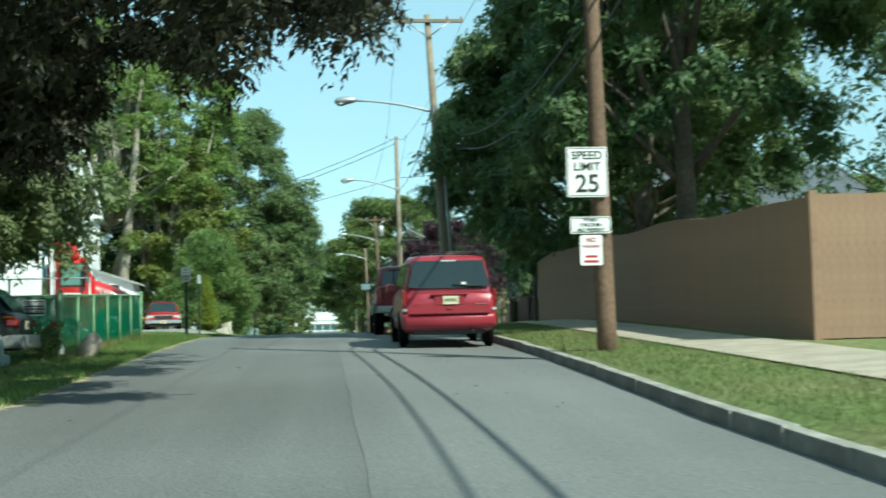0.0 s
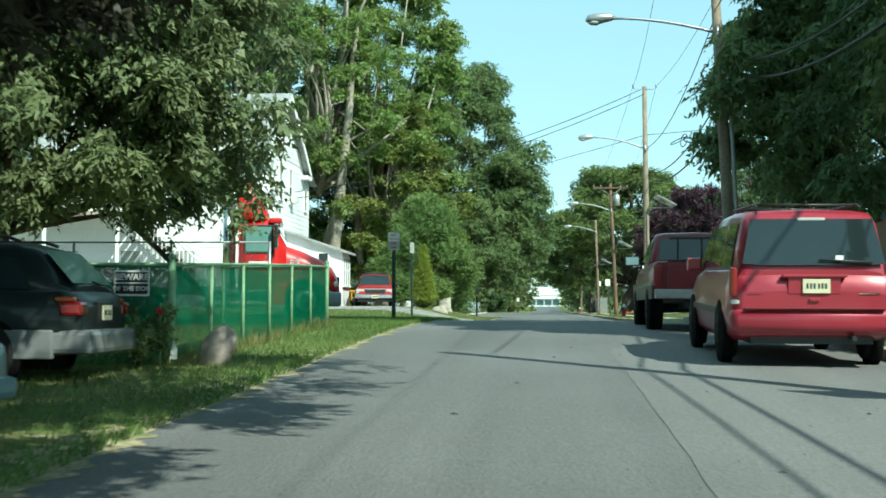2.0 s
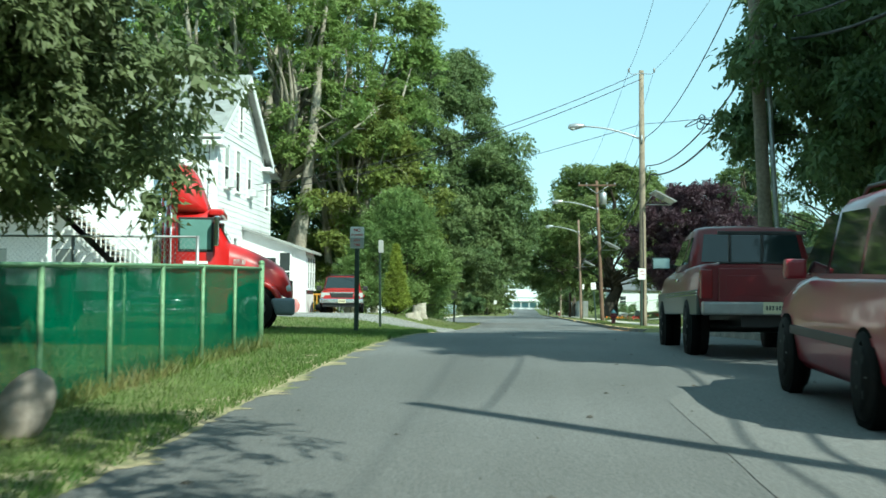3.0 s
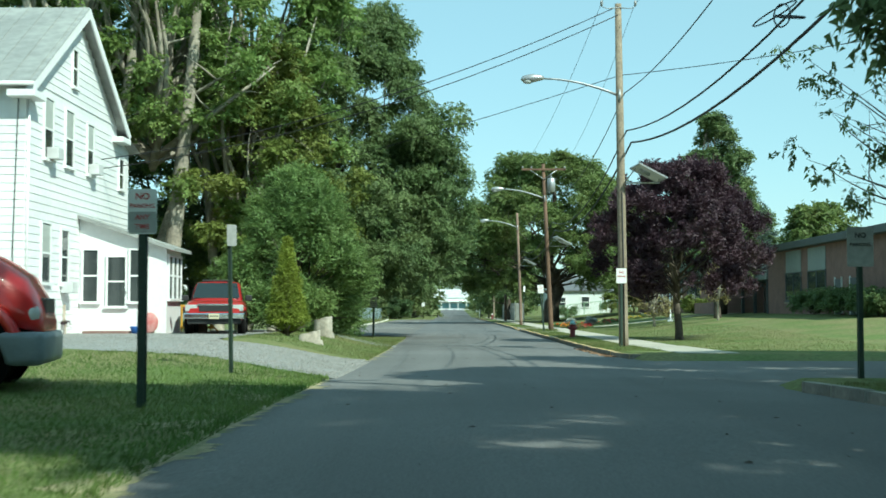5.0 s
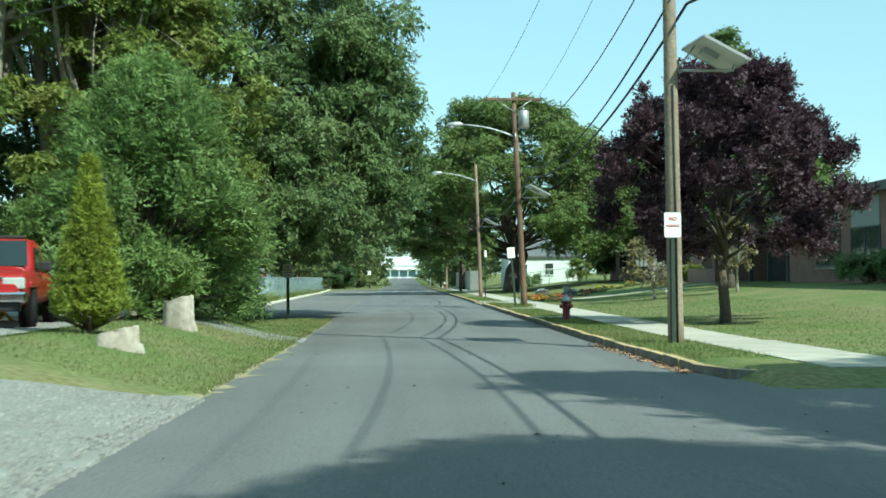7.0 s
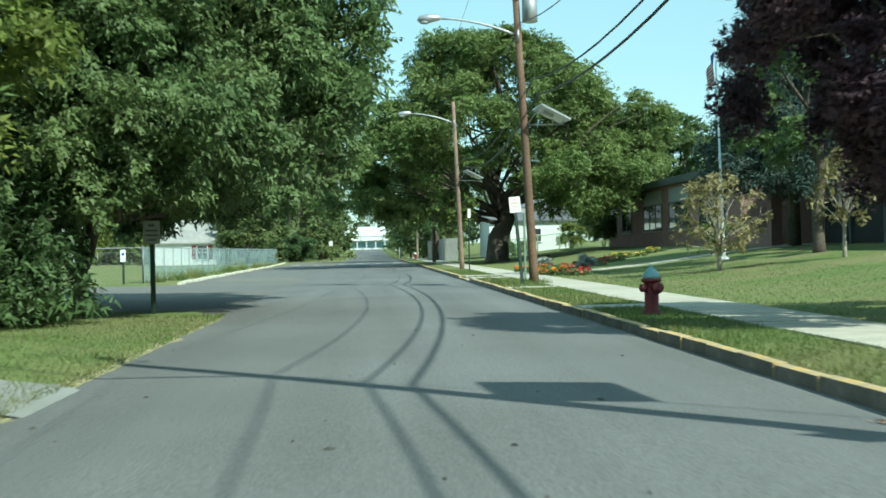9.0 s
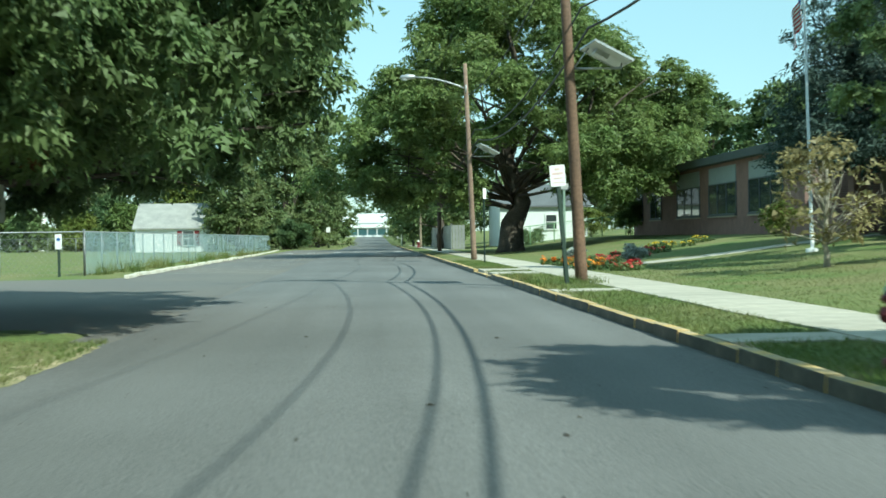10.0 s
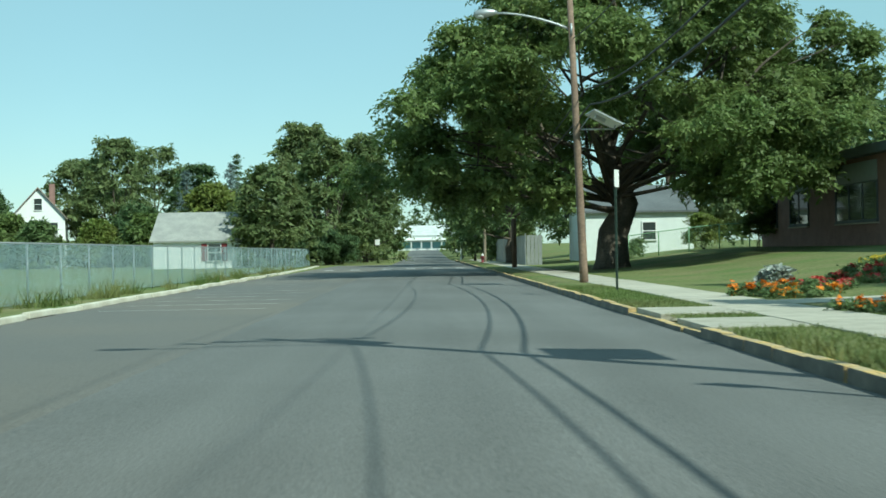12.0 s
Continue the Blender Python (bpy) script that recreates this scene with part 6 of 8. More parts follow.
cottage(-20.2, 226, 8.0, 8.0, 2.6, 5.1, SIDING, ROOF, "small white house with red shutters behind the fence", windows=((1.0, 2.1, 0.7, 2.2, True),))
cottage(-47.5, 268, 6.4, 9, 6.3, 9.9, SIDING, mat("brown_shingles", (0.3, 0.25, 0.21), 0.9, 0, 0.2, 8), "white gabled house behind dark evergreens", along=False, base=0.0, rz=14, windows=((-0.45, 0.45, 7.2, 8.6, False), (-2.3, -1.2, 4.2, 5.6, False), (1.2, 2.3, 4.2, 5.6, False)))
bx("chimney", (1.2, 3, 8, 1.9, 3.8, 10.6), BRICK, bpy.data.objects["house.002"], 0.02)
cottage(15.6, 200, 7.6, 10, 3.3, 5.2, PALEWALL, mat("dark_shingles", (0.13, 0.14, 0.15), 0.9, 0, 0.15, 8), "white bungalow beyond the school lawn", base=0.5, windows=((0.2, 1.1, 1.3, 2.5, False), (-2.6, -1.8, 1.3, 2.4, False)))
cottage(17, 62, 10, 10, 4.0, 6.3, mat("grey_shade_wall", (0.3, 0.31, 0.31), 0.8), mat("slate_roof", (0.10, 0.115, 0.13), 0.9, 0, 0.15, 8), "dark-roofed house behind the board fence", windows=((-3, -2, 1.5, 2.8, False),))
t = cottage(-1.5, 420, 24, 14, 4.2, 6.6, PALEWALL, mat("pale_roof", (0.6, 0.62, 0.62), 0.8), "long pale blue building at the end of the street", base=1.0)
for k in range(9):
    bx("window_bay", (-10.8 + k * 2.5, -0.12, 1.0, -8.8 + k * 2.5, -0.003, 2.5), TEALWALL, t)
    bx("column", (-11.15 + k * 2.5, -1.3, -0.2, -10.95 + k * 2.5, -1.1, 2.9), SIDING, t)
bx("porch_roof", (-12.5, -1.6, 2.9, 12.5, -0.002, 3.15), SIDING, t)

# ---------------------------------------------------------------- fences
GREENMESH = mat("green_screen", (0.003, 0.125, 0.06), 0.75, 0, 0.2, 30, (0.003, 0.095, 0.046), spec=0.1)
GREENWIRE = mat("green_wire", (0.01, 0.11, 0.055), 0.6, 0, 0.2, 20)
GREENPAINT = mat("green_post", (0.16, 0.30, 0.17), 0.55, 0.2, 0.2, 14, (0.22, 0.36, 0.2))


def see_through(m, share):
    """Opens a fine weave in a mesh screen, so that part of what is behind shows through."""
    nt = m.node_tree
    b, out = nt.nodes["Principled BSDF"], nt.nodes["Material Output"]
    co = nt.nodes.new("ShaderNodeTexCoord")
    ck = nt.nodes.new("ShaderNodeTexNoise")
    ck.inputs["Scale"].default_value, ck.inputs["Detail"].default_value = 140, 1
    nt.links.new(co.outputs["Object"], ck.inputs["Vector"])
    th = nt.nodes.new("ShaderNodeMath")
    th.operation = "LESS_THAN"
    th.inputs[1].default_value = share
    nt.links.new(ck.outputs["Fac"], th.inputs[0])
    tr = nt.nodes.new("ShaderNodeBsdfTransparent")
    mx = nt.nodes.new("ShaderNodeMixShader")
    nt.links.new(th.outputs[0], mx.inputs[0])
    nt.links.new(b.outputs[0], mx.inputs[1])
    nt.links.new(tr.outputs[0], mx.inputs[2])
    nt.links.new(mx.outputs[0], out.inputs["Surface"])
    return m


see_through(GREENMESH, 0.46)
SCREEN = see_through(mat("blue_green_screen", (0.27, 0.38, 0.40), 0.7, 0, 0.12, 2, (0.31, 0.42, 0.44)), 0.50)


def wire_run(parent, a, b, h, spacing=0.075, r=0.0022, material=None):
    """Chain link between two ground points: two sets of slanting wires."""
    a, b = Vector(a), Vector(b)
    ln = (b - a).length
    d = (b - a) / ln
    bm = bmesh.new()
    n = int((ln + h) / spacing)
    for i in range(n):
        for s in (1, -1):
            u0 = i * spacing - h
            p0, p1 = max(u0, 0), min(u0 + h, ln)
            if p1 <= p0:
                continue
            z0, z1 = (p0 - u0), (p1 - u0)
            if s < 0:
                z0, z1 = h - z0, h - z1
            q0, q1 = a + d * p0 + Vector((0, 0, z0)), a + d * p1 + Vector((0, 0, z1))
            v = [bm.verts.new(q) for q in (q0 - Vector((0, 0, r)), q0 + Vector((0, 0, r)), q1 + Vector((0, 0, r)), q1 - Vector((0, 0, r)))]
            bm.faces.new(v)
    return part("chain_link", bm, material or GALV, parent)


t = new("chain_link_fence")
tagged(t, "chain-link fence covered with green windscreen mesh", "fence")
FX, FA, FB, FH = -4.2, 41.1, 51.4, 1.22


def fz(y):
    return grade(y) - 0.02


N = 6
for i in range(N + 1):
    y = FA + (FB - FA) * i / N
    bm = bmesh.new()
    r = 0.042 if i in (0, N) else 0.024
    tube(bm, [(FX, y, fz(y) - 0.2), (FX, y, fz(y) + FH + (0.08 if i in (0, N) else 0))], r, 10)
    if i in (0, N):
        bmesh.ops.create_uvsphere(bm, u_segments=10, v_segments=6, radius=r * 1.15, matrix=Matrix.Translation((FX, y, fz(y) + FH + 0.08)))
    part("post", bm, GREENPAINT, t, "pale green steel post")
bm = bmesh.new()
tube(bm, [(FX, FA + (FB - FA) * i / 8, fz(FA + (FB - FA) * i / 8) + FH) for i in range(9)], 0.02, 8)
part("top_rail", bm, GREENPAINT, t)
bm = bmesh.new()
rows = []
for i in range(41):
    y = FA + (FB - FA) * i / 40
    rows.append([bm.verts.new((FX - 0.035 + 0.012 * math.sin(i * 1.3) * math.sin(k * 1.1), y, fz(y) + 0.02 + (FH - 0.03) * k / 8)) for k in range(9)])
for p, q in zip(rows, rows[1:]):
    for k in range(8):
        bm.faces.new((p[k], p[k + 1], q[k + 1], q[k]))
part("windscreen_mesh", bm, GREENMESH, t, "green woven windscreen mesh", True)
wire_run(t, (FX + 0.03, FA, fz(FA)), (FX + 0.03, FB, fz(FB)), FH, 0.09, 0.0025, GREENWIRE)
# return legs, towards the house
for y, x1, mesh in ((FA, -10.5, True), (FB, -10.5, True)):
    for i in range(1, 4):
        x = FX + (x1 - FX) * i / 3
        bm = bmesh.new()
        tube(bm, [(x, y, fz(y) - 0.2), (x, y, fz(y) + FH)], 0.03, 8)
        part("post", bm, GREENPAINT if mesh else GALV, t)
    bm = bmesh.new()
    tube(bm, [(FX, y, fz(y) + FH), (x1, y, fz(y) + FH)], 0.02, 8)
    part("top_rail", bm, GREENPAINT, t)
    bm = bmesh.new()
    rows = [[bm.verts.new((FX + (x1 - FX) * i / 20, y + 0.03 + 0.012 * math.sin(i * 1.7), fz(y) + 0.02 + (FH - 0.03) * k)) for k in (0, 0.5, 1)] for i in range(21)]
    for p, q in zip(rows, rows[1:]):
        for k in range(2):
            bm.faces.new((p[k], p[k + 1], q[k + 1], q[k]))
    part("windscreen_mesh", bm, GREENMESH, t, "green woven windscreen mesh", True)
    wire_run(t, (FX, y - 0.03, fz(y)), (x1, y - 0.03, fz(y)), FH, 0.09, 0.0025, GREENWIRE)
t = thing("dog_sign", -4.66, 41.03, grade(41) + 0.0, 0, "black and white warning sign wired to the fence", "sign")
plate(t, "plate", 0, 0, 0.98, 0.42, 0.3, SIGNWHITE, r=0.012)
for z, w in ((1.05, "BEWARE"), (0.915, "OF THE DOG")):
    bx("field", (-0.195, -0.004, z - 0.06, 0.195, -0.002, z + 0.06), INK, t)
    text("lettering", w, 0.105 if w == "BEWARE" else 0.075, SIGNWHITE, t, pose(0, -0.006, z) @ FACE)
t = thing("reflector", -4.3, 41.0, grade(41), 0, "round red reflector on a thin post", "reflector")
bm = bmesh.new()
tube(bm, [(0, 0, -0.2), (0, 0, 0.75)], 0.013, 8)
part("post", bm, GREENPAINT, t)
bm = bmesh.new()
tube(bm, [(0, -0.01, 0.66), (0, -0.03, 0.66)], 0.05, 16)
part("disc", bm, INKRED, t)
t = thing("white_tag", -4.15, 41.02, grade(41), 0, "small white tag at the foot of the post", "tag")
bm = bmesh.new()
v = [bm.verts.new(p) for p in ((-0.04, 0, 0.1), (0.04, 0.01, 0.1), (0.05, 0, 0.22), (0.0, 0.0, 0.32), (-0.03, 0.01, 0.22))]
bm.faces.new(v)
bmesh.ops.solidify(bm, geom=bm.faces[:], thickness=0.008)
part("sheet", bm, SIGNWHITE, t)

# galvanised fence and gate farther in
t = new("wire_fence")
tagged(t, "tall galvanised chain-link fence beside the house yard", "fence")
for i in range(5):
    x = -6.4 - 2.4 * i
    bm = bmesh.new()
    tube(bm, [(x, 56.0, grade(56) - 0.2), (x, 56.0, grade(56) + 1.9)], 0.035, 8)
    part("post", bm, GALV, t)
bm = bmesh.new()
tube(bm, [(-6.4, 56, grade(56) + 1.88), (-16, 56, grade(56) + 1.88)], 0.022, 8)
part("top_rail", bm, GALV, t)
wire_run(t, (-6.4, 56, grade(56)), (-16, 56, grade(56)), 1.85, 0.1, 0.003)

# long screened fence beside the parking lot
t = new("school_fence")
tagged(t, "long chain-link fence with pale blue-green screen", "fence")
L0, L1 = (-9.8, 138.9), (-10.35, 229.0)
LH = 1.6


def run_fence(a, b, n, mesh=True):
    for i in range(n + 1):
        x, y = a[0] + (b[0] - a[0]) * i / n, a[1] + (b[1] - a[1]) * i / n
        bm = bmesh.new()
        tube(bm, [(x, y, lie(x, y) - 0.2), (x, y, lie(x, y) + LH + (0.1 if i in (0, n) else 0))], 0.045 if i in (0, n) else 0.03, 8)
        part("post", bm, GALV, t)
    bm = bmesh.new()
    tube(bm, [(*a, lie(*a) + LH), (*b, lie(*b) + LH)], 0.022, 8)
    part("top_rail", bm, GALV, t)
    if mesh:
        bm = bmesh.new()
        k = n * 4
        rows = []
        for i in range(k + 1):
            x, y = a[0] + (b[0] - a[0]) * i / k, a[1] + (b[1] - a[1]) * i / k
            rows.append([bm.verts.new((x + 0.04, y + 0.02 * math.sin(i), lie(x, y) + 0.06 + (LH - 0.08) * j)) for j in (0, 0.5, 1)])
        for p, q in zip(rows, rows[1:]):
            for j in range(2):
                bm.faces.new((p[j], p[j + 1], q[j + 1], q[j]))
        part("screen", bm, SCREEN, t, "pale blue-green woven screen", True)
    wire_run(t, (*a, lie(*a)), (*b, lie(*b)), LH, 0.22, 0.004)


run_fence(L0, L1, 30)
run_fence(L0, (-40.0, 138.9), 10, False)
run_fence(L1, (-40.0, 229.0), 10, False)
bm = bmesh.new()
WHEELSTOP = mat("painted_wheel_stop", (0.66, 0.64, 0.55), 0.8, 0, 0.15, 10, (0.52, 0.49, 0.4), 0.3)
box(bm, -0.09, -0.95, 0, 0.09, 0.95, 0.14, 0.03)
STOP = bpy.data.meshes.new("wheel_stop")
bm.to_mesh(STOP)
bm.free()
STOP.materials.append(WHEELSTOP)
for k in range(43):
    y = 137.7 + 2.06 * k + R.uniform(-0.07, 0.07)
    ob = tagged(link("wheel_stop", STOP), "cream concrete wheel stop along the fence", "wheel stop", "wheel stops along the fence")
    ob.matrix_world = pose(float(np.interp(y, [137, 165, 205, 226], [-7.95, -8.15, -8.5, -9.3])) + R.uniform(-0.08, 0.08), y, grade(y) - 0.035 + R.uniform(-0.02, 0.01), 0, 0, R.uniform(-3, 3))

# low green wire fence between the bungalow and the school
t = new("garden_fence")
tagged(t, "low green chain-link fence beyond the school lawn", "fence")
for k in range(6):
    x, y = 11.2 + 1.9 * k, 190.0
    bm = bmesh.new()
    tube(bm, [(x, y, lie(x, y) - 0.2), (x, y, lie(x, y) + 1.5)], 0.04, 8)
    part("post", bm, GREENPAINT, t)
bm = bmesh.new()
tube(bm, [(11.2 + 1.9 * k, 190.0, lie(11.2 + 1.9 * k, 190.0) + 1.5) for k in range(6)], 0.03, 8)
part("top_rail", bm, GREENPAINT, t)
for k in range(5):
    xa, xb = 11.2 + 1.9 * k, 13.1 + 1.9 * k
    wire_run(t, (xa, 190.0, lie(xa, 190)), (xb, 190.0, lie(xb, 190)), 1.45, 0.16, 0.005, GREENPAINT)

# tan board fence along the first walk
t = new("board_fence")
tagged(t, "tall tan board fence along the sidewalk", "fence")
BX = 8.3
bm = bmesh.new()
box(bm, 0, -0.0733, 0, 0.025, 0.0733, 2.25, 0.002)
BOARD = bpy.data.meshes.new("board")
bm.to_mesh(BOARD)
bm.free()
BOARD.materials.append(FENCEWOOD)
y = 35.75
while y < 60.4:
    ob = link("board", BOARD, t)
    ob.matrix_world = pose(BX, y, lie(BX, y) - 0.02 + 0.05 * math.sin(y * 0.9) * (y > 38) + R.uniform(-0.004, 0.004), 0, 0, R.uniform(-0.2, 0.2))
    y += 0.1475
x = BX + 0.08
while x < 21:
    ob = link("board", BOARD, t)
    ob.matrix_world = pose(x, 35.66, lie(min(x, 9), 35.7) + 0.02 + R.uniform(-0.004, 0.004), 0, 0, 90 + R.uniform(-0.2, 0.2))
    x += 0.1475
y = 36.0
while y < 60:
    bx("fence_post", (BX + 0.03, y, lie(BX, y) - 0.2, BX + 0.13, y + 0.1, lie(BX, y) + 2.1), FENCEWOOD, t)
    y += 2.4
for zz in (0.4, 1.9):
    bm = bmesh.new()
    n = 12
    for i in range(n):
        ya, yb = 35.8 + 24.4 * i / n, 35.8 + 24.4 * (i + 1) / n
        za, zb = lie(BX, ya) + zz, lie(BX, yb) + zz
        v = [bm.verts.new(p) for p in ((BX + 0.028, ya, za), (BX + 0.028, yb, zb), (BX + 0.028, yb, zb + 0.09), (BX + 0.028, ya, za + 0.09), (BX + 0.07, ya, za), (BX + 0.07, yb, zb), (BX + 0.07, yb, zb + 0.09), (BX + 0.07, ya, za + 0.09))]
        for f in ((0, 1, 2, 3), (4, 5, 6, 7), (3, 2, 6, 7), (0, 1, 5, 4)):
            bm.faces.new([v[k] for k in f])
    part("rail", bm, FENCEWOOD, t)
bx("corner_post", (BX - 0.03, 35.6, lie(BX, 35.7) - 0.2, BX + 0.1, 35.74, lie(BX, 35.7) + 2.32), FENCEWOOD, t, 0.01)

# grey slatted enclosure, cut-off pole and mailbox far along
t = new("slatted_enclosure")
tagged(t, "grey slatted enclosure beside the sidewalk", "enclosure")
SLAT = mat("grey_slats", (0.30, 0.31, 0.30), 0.7, 0.2, 0.15, 8)
for k in range(64):
    bx("slat", (7.72, 202.3 + k * 0.56, lie(7.7, 200), 7.76, 202.8 + k * 0.56, lie(7.7, 200) + 2.15), SLAT, t)
for k in range(4):
    bx("slat", (7.8 + k * 0.28, 202.2, lie(8, 200), 8.05 + k * 0.28, 202.24, lie(8, 200) + 2.15), SLAT, t)
for y in (202.2, 214.4, 226.4, 238.2):
    bx("post", (7.66, y, 0, 7.75, y + 0.09, 2.4), GALV, t)
t = thing("wooden_post", 5.93, 189.3, None, 0, "cut-off brown wooden pole beside the sidewalk", "post")
bm = bmesh.new()
tube(bm, [(0, 0, -0.3), (0, 0, 3.05)], [0.16, 0.15], 12)
part("post", bm, BROWNPOLE, t)
t = thing("mailbox", 4.85, 262, None, 0, "white mailbox on a white post", "mailbox")
bx("post", (-0.07, -0.07, -0.2, 0.07, 0.07, 1.5), SIGNWHITE, t, 0.01)
bx("arm", (-0.6, -0.05, 0.95, 0.0, 0.05, 1.05), SIGNWHITE, t, 0.01)
bx("box", (-0.65, -0.25, 1.05, -0.4, 0.25, 1.32), SIGNWHITE, t, 0.06)

# ---------------------------------------------------------------- trees
OAKLEAF = leafy("oak_leaves", (0.12, 0.18, 0.068), (0.165, 0.22, 0.085), 0.4)
YARDLEAF = leafy("yard_tree_leaves", (0.14, 0.185, 0.085), (0.185, 0.22, 0.10), 0.42)
PALELEAF = leafy("pale_maple_leaves", (0.18, 0.275, 0.078), (0.24, 0.315, 0.1), 0.5)
BROWNLEAF = leafy("browning_leaves", (0.22, 0.185, 0.075), (0.29, 0.25, 0.12), 0.3)
YELLOWLEAF = leafy("yellowing_leaves", (0.165, 0.215, 0.05), (0.22, 0.25, 0.065), 0.42)
CONELEAF = leafy("bright_evergreen", (0.21, 0.27, 0.04), (0.26, 0.30, 0.05), 0.35)
BLUESPRUCE = leafy("pale_blue_needles", (0.13, 0.18, 0.175), (0.18, 0.235, 0.225), 0.15, 0.9)
SPRUCELEAF = leafy("blue_spruce_needles", (0.055, 0.085, 0.07), (0.08, 0.115, 0.095), 0.15, 0.9)
FARLEAF = leafy("far_leaves", (0.15, 0.20, 0.08), (0.195, 0.235, 0.095), 0.5)
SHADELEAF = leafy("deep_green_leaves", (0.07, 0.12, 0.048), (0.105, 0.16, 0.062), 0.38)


def limb_points(rng, a, b, bend, n=5):
    a, b = Vector(a), Vector(b)
    side = Vector((rng.uniform(-1, 1), rng.uniform(-1, 1), rng.uniform(-0.3, 0.6))) * bend * (b - a).length
    return [a.lerp(b, i / n) + side * math.sin(math.pi * i / n) for i in range(n + 1)]


def unit(v):
    return v / (np.linalg.norm(v, axis=1)[:, None] + 1e-9)


def leaves(name, clumps, size, count, material, parent, rng, shape=1.0, droop=0.3, label="", width=0.42, fill=0.45, spray=12, flat=0.72, core=0.1, outward=0.6):
    """Pointed leaves in sprays: each spray is a flat twig of leaves that hang the same way; the sprays cover the shells of the clumps (x, y, z, radius), and a few broad leaves close their hearts."""
    g = np.random.default_rng(rng.randrange(1 << 30))
    cs = np.array([c[:3] for c in clumps], float)
    rs = np.array([c[3] for c in clumps], float)
    w = rs ** 2
    n = max(1, count // spray)
    k = g.choice(len(cs), n, p=w / w.sum())
    d = unit(g.normal(size=(n, 3)) + np.array([0, 0, 0.25]))
    at = cs[k] + d * (rs[k] * (fill + (1.08 - fill) * g.random(n) ** 0.5))[:, None] * np.array([1, 1, flat])
    ax = unit(d * np.array([1, 1, 0.4]) + g.normal(size=(n, 3)) * np.array([0.5, 0.5, 0.2]) - np.array([0, 0, droop]))
    nn = unit(d * outward + g.normal(size=(n, 3)) * 0.3 + np.array([0, 0, 0.85]))
    bi = unit(np.cross(nn, ax))
    nn = np.cross(ax, bi)
    long = size * math.sqrt(spray) * 0.85 * (0.7 + 0.6 * g.random(n))
    m = n * spray
    u = np.tile(np.linspace(-0.9, 1.0, spray), n) + g.normal(size=m) * 0.08
    side = np.tile(np.where(np.arange(spray) % 2, 1.0, -1.0), n)
    r = np.repeat
    ln = r(long, spray)
    off = side * (0.18 + 0.4 * g.random(m)) * (1.05 - 0.6 * np.abs(u))
    p = r(at, spray, 0) + r(ax, spray, 0) * (u * ln)[:, None] + r(bi, spray, 0) * (off * ln)[:, None] + r(nn, spray, 0) * (g.normal(size=m) * 0.12 * ln)[:, None] - np.array([0, 0, 1.0]) * (0.25 * ln * np.abs(off) + 0.12 * ln * u * u)[:, None]
    a = unit(r(ax, spray, 0) * 0.75 + r(bi, spray, 0) * (side * 0.6)[:, None] + g.normal(size=(m, 3)) * 0.35 - np.array([0, 0, 0.25 * droop + 0.1]))
    b = unit(np.cross(r(nn, spray, 0) + g.normal(size=(m, 3)) * 0.45, a))
    s = size * (0.6 + 0.7 * g.random(m))[:, None]
    q = int(count * core)
    if q:                                          # broad inner leaves
        kk = g.choice(len(cs), q, p=w / w.sum())
        dd = unit(g.normal(size=(q, 3)))
        p = np.r_[p, cs[kk] + dd * (rs[kk] * 0.62 * g.random(q) ** 0.4)[:, None] * np.array([1, 1, flat])]
        aa = unit(g.normal(size=(q, 3)))
        a, b = np.r_[a, aa], np.r_[b, unit(np.cross(aa, g.normal(size=(q, 3))))]
        s = np.r_[s, size * (1.3 + 0.9 * g.random(q))[:, None]]
    m = len(p)
    v = np.empty((m, 3, 3))
    v[:, 0] = p - a * s * shape * 0.8 + b * s * width * 1.2
    v[:, 1] = p + a * s * shape
    v[:, 2] = p - a * s * shape * 0.8 - b * s * width * 1.2
    me = bpy.data.meshes.new(name)
    me.vertices.add(m * 3)
    me.vertices.foreach_set("co", v.ravel())
    me.loops.add(m * 3)
    me.loops.foreach_set("vertex_index", np.arange(m * 3))
    me.polygons.add(m)
    me.polygons.foreach_set("loop_start", np.arange(m) * 3)
    me.polygons.foreach_set("loop_total", np.full(m, 3))
    me.update()
    me.materials.append(material)
    return link(name, me, parent, label)


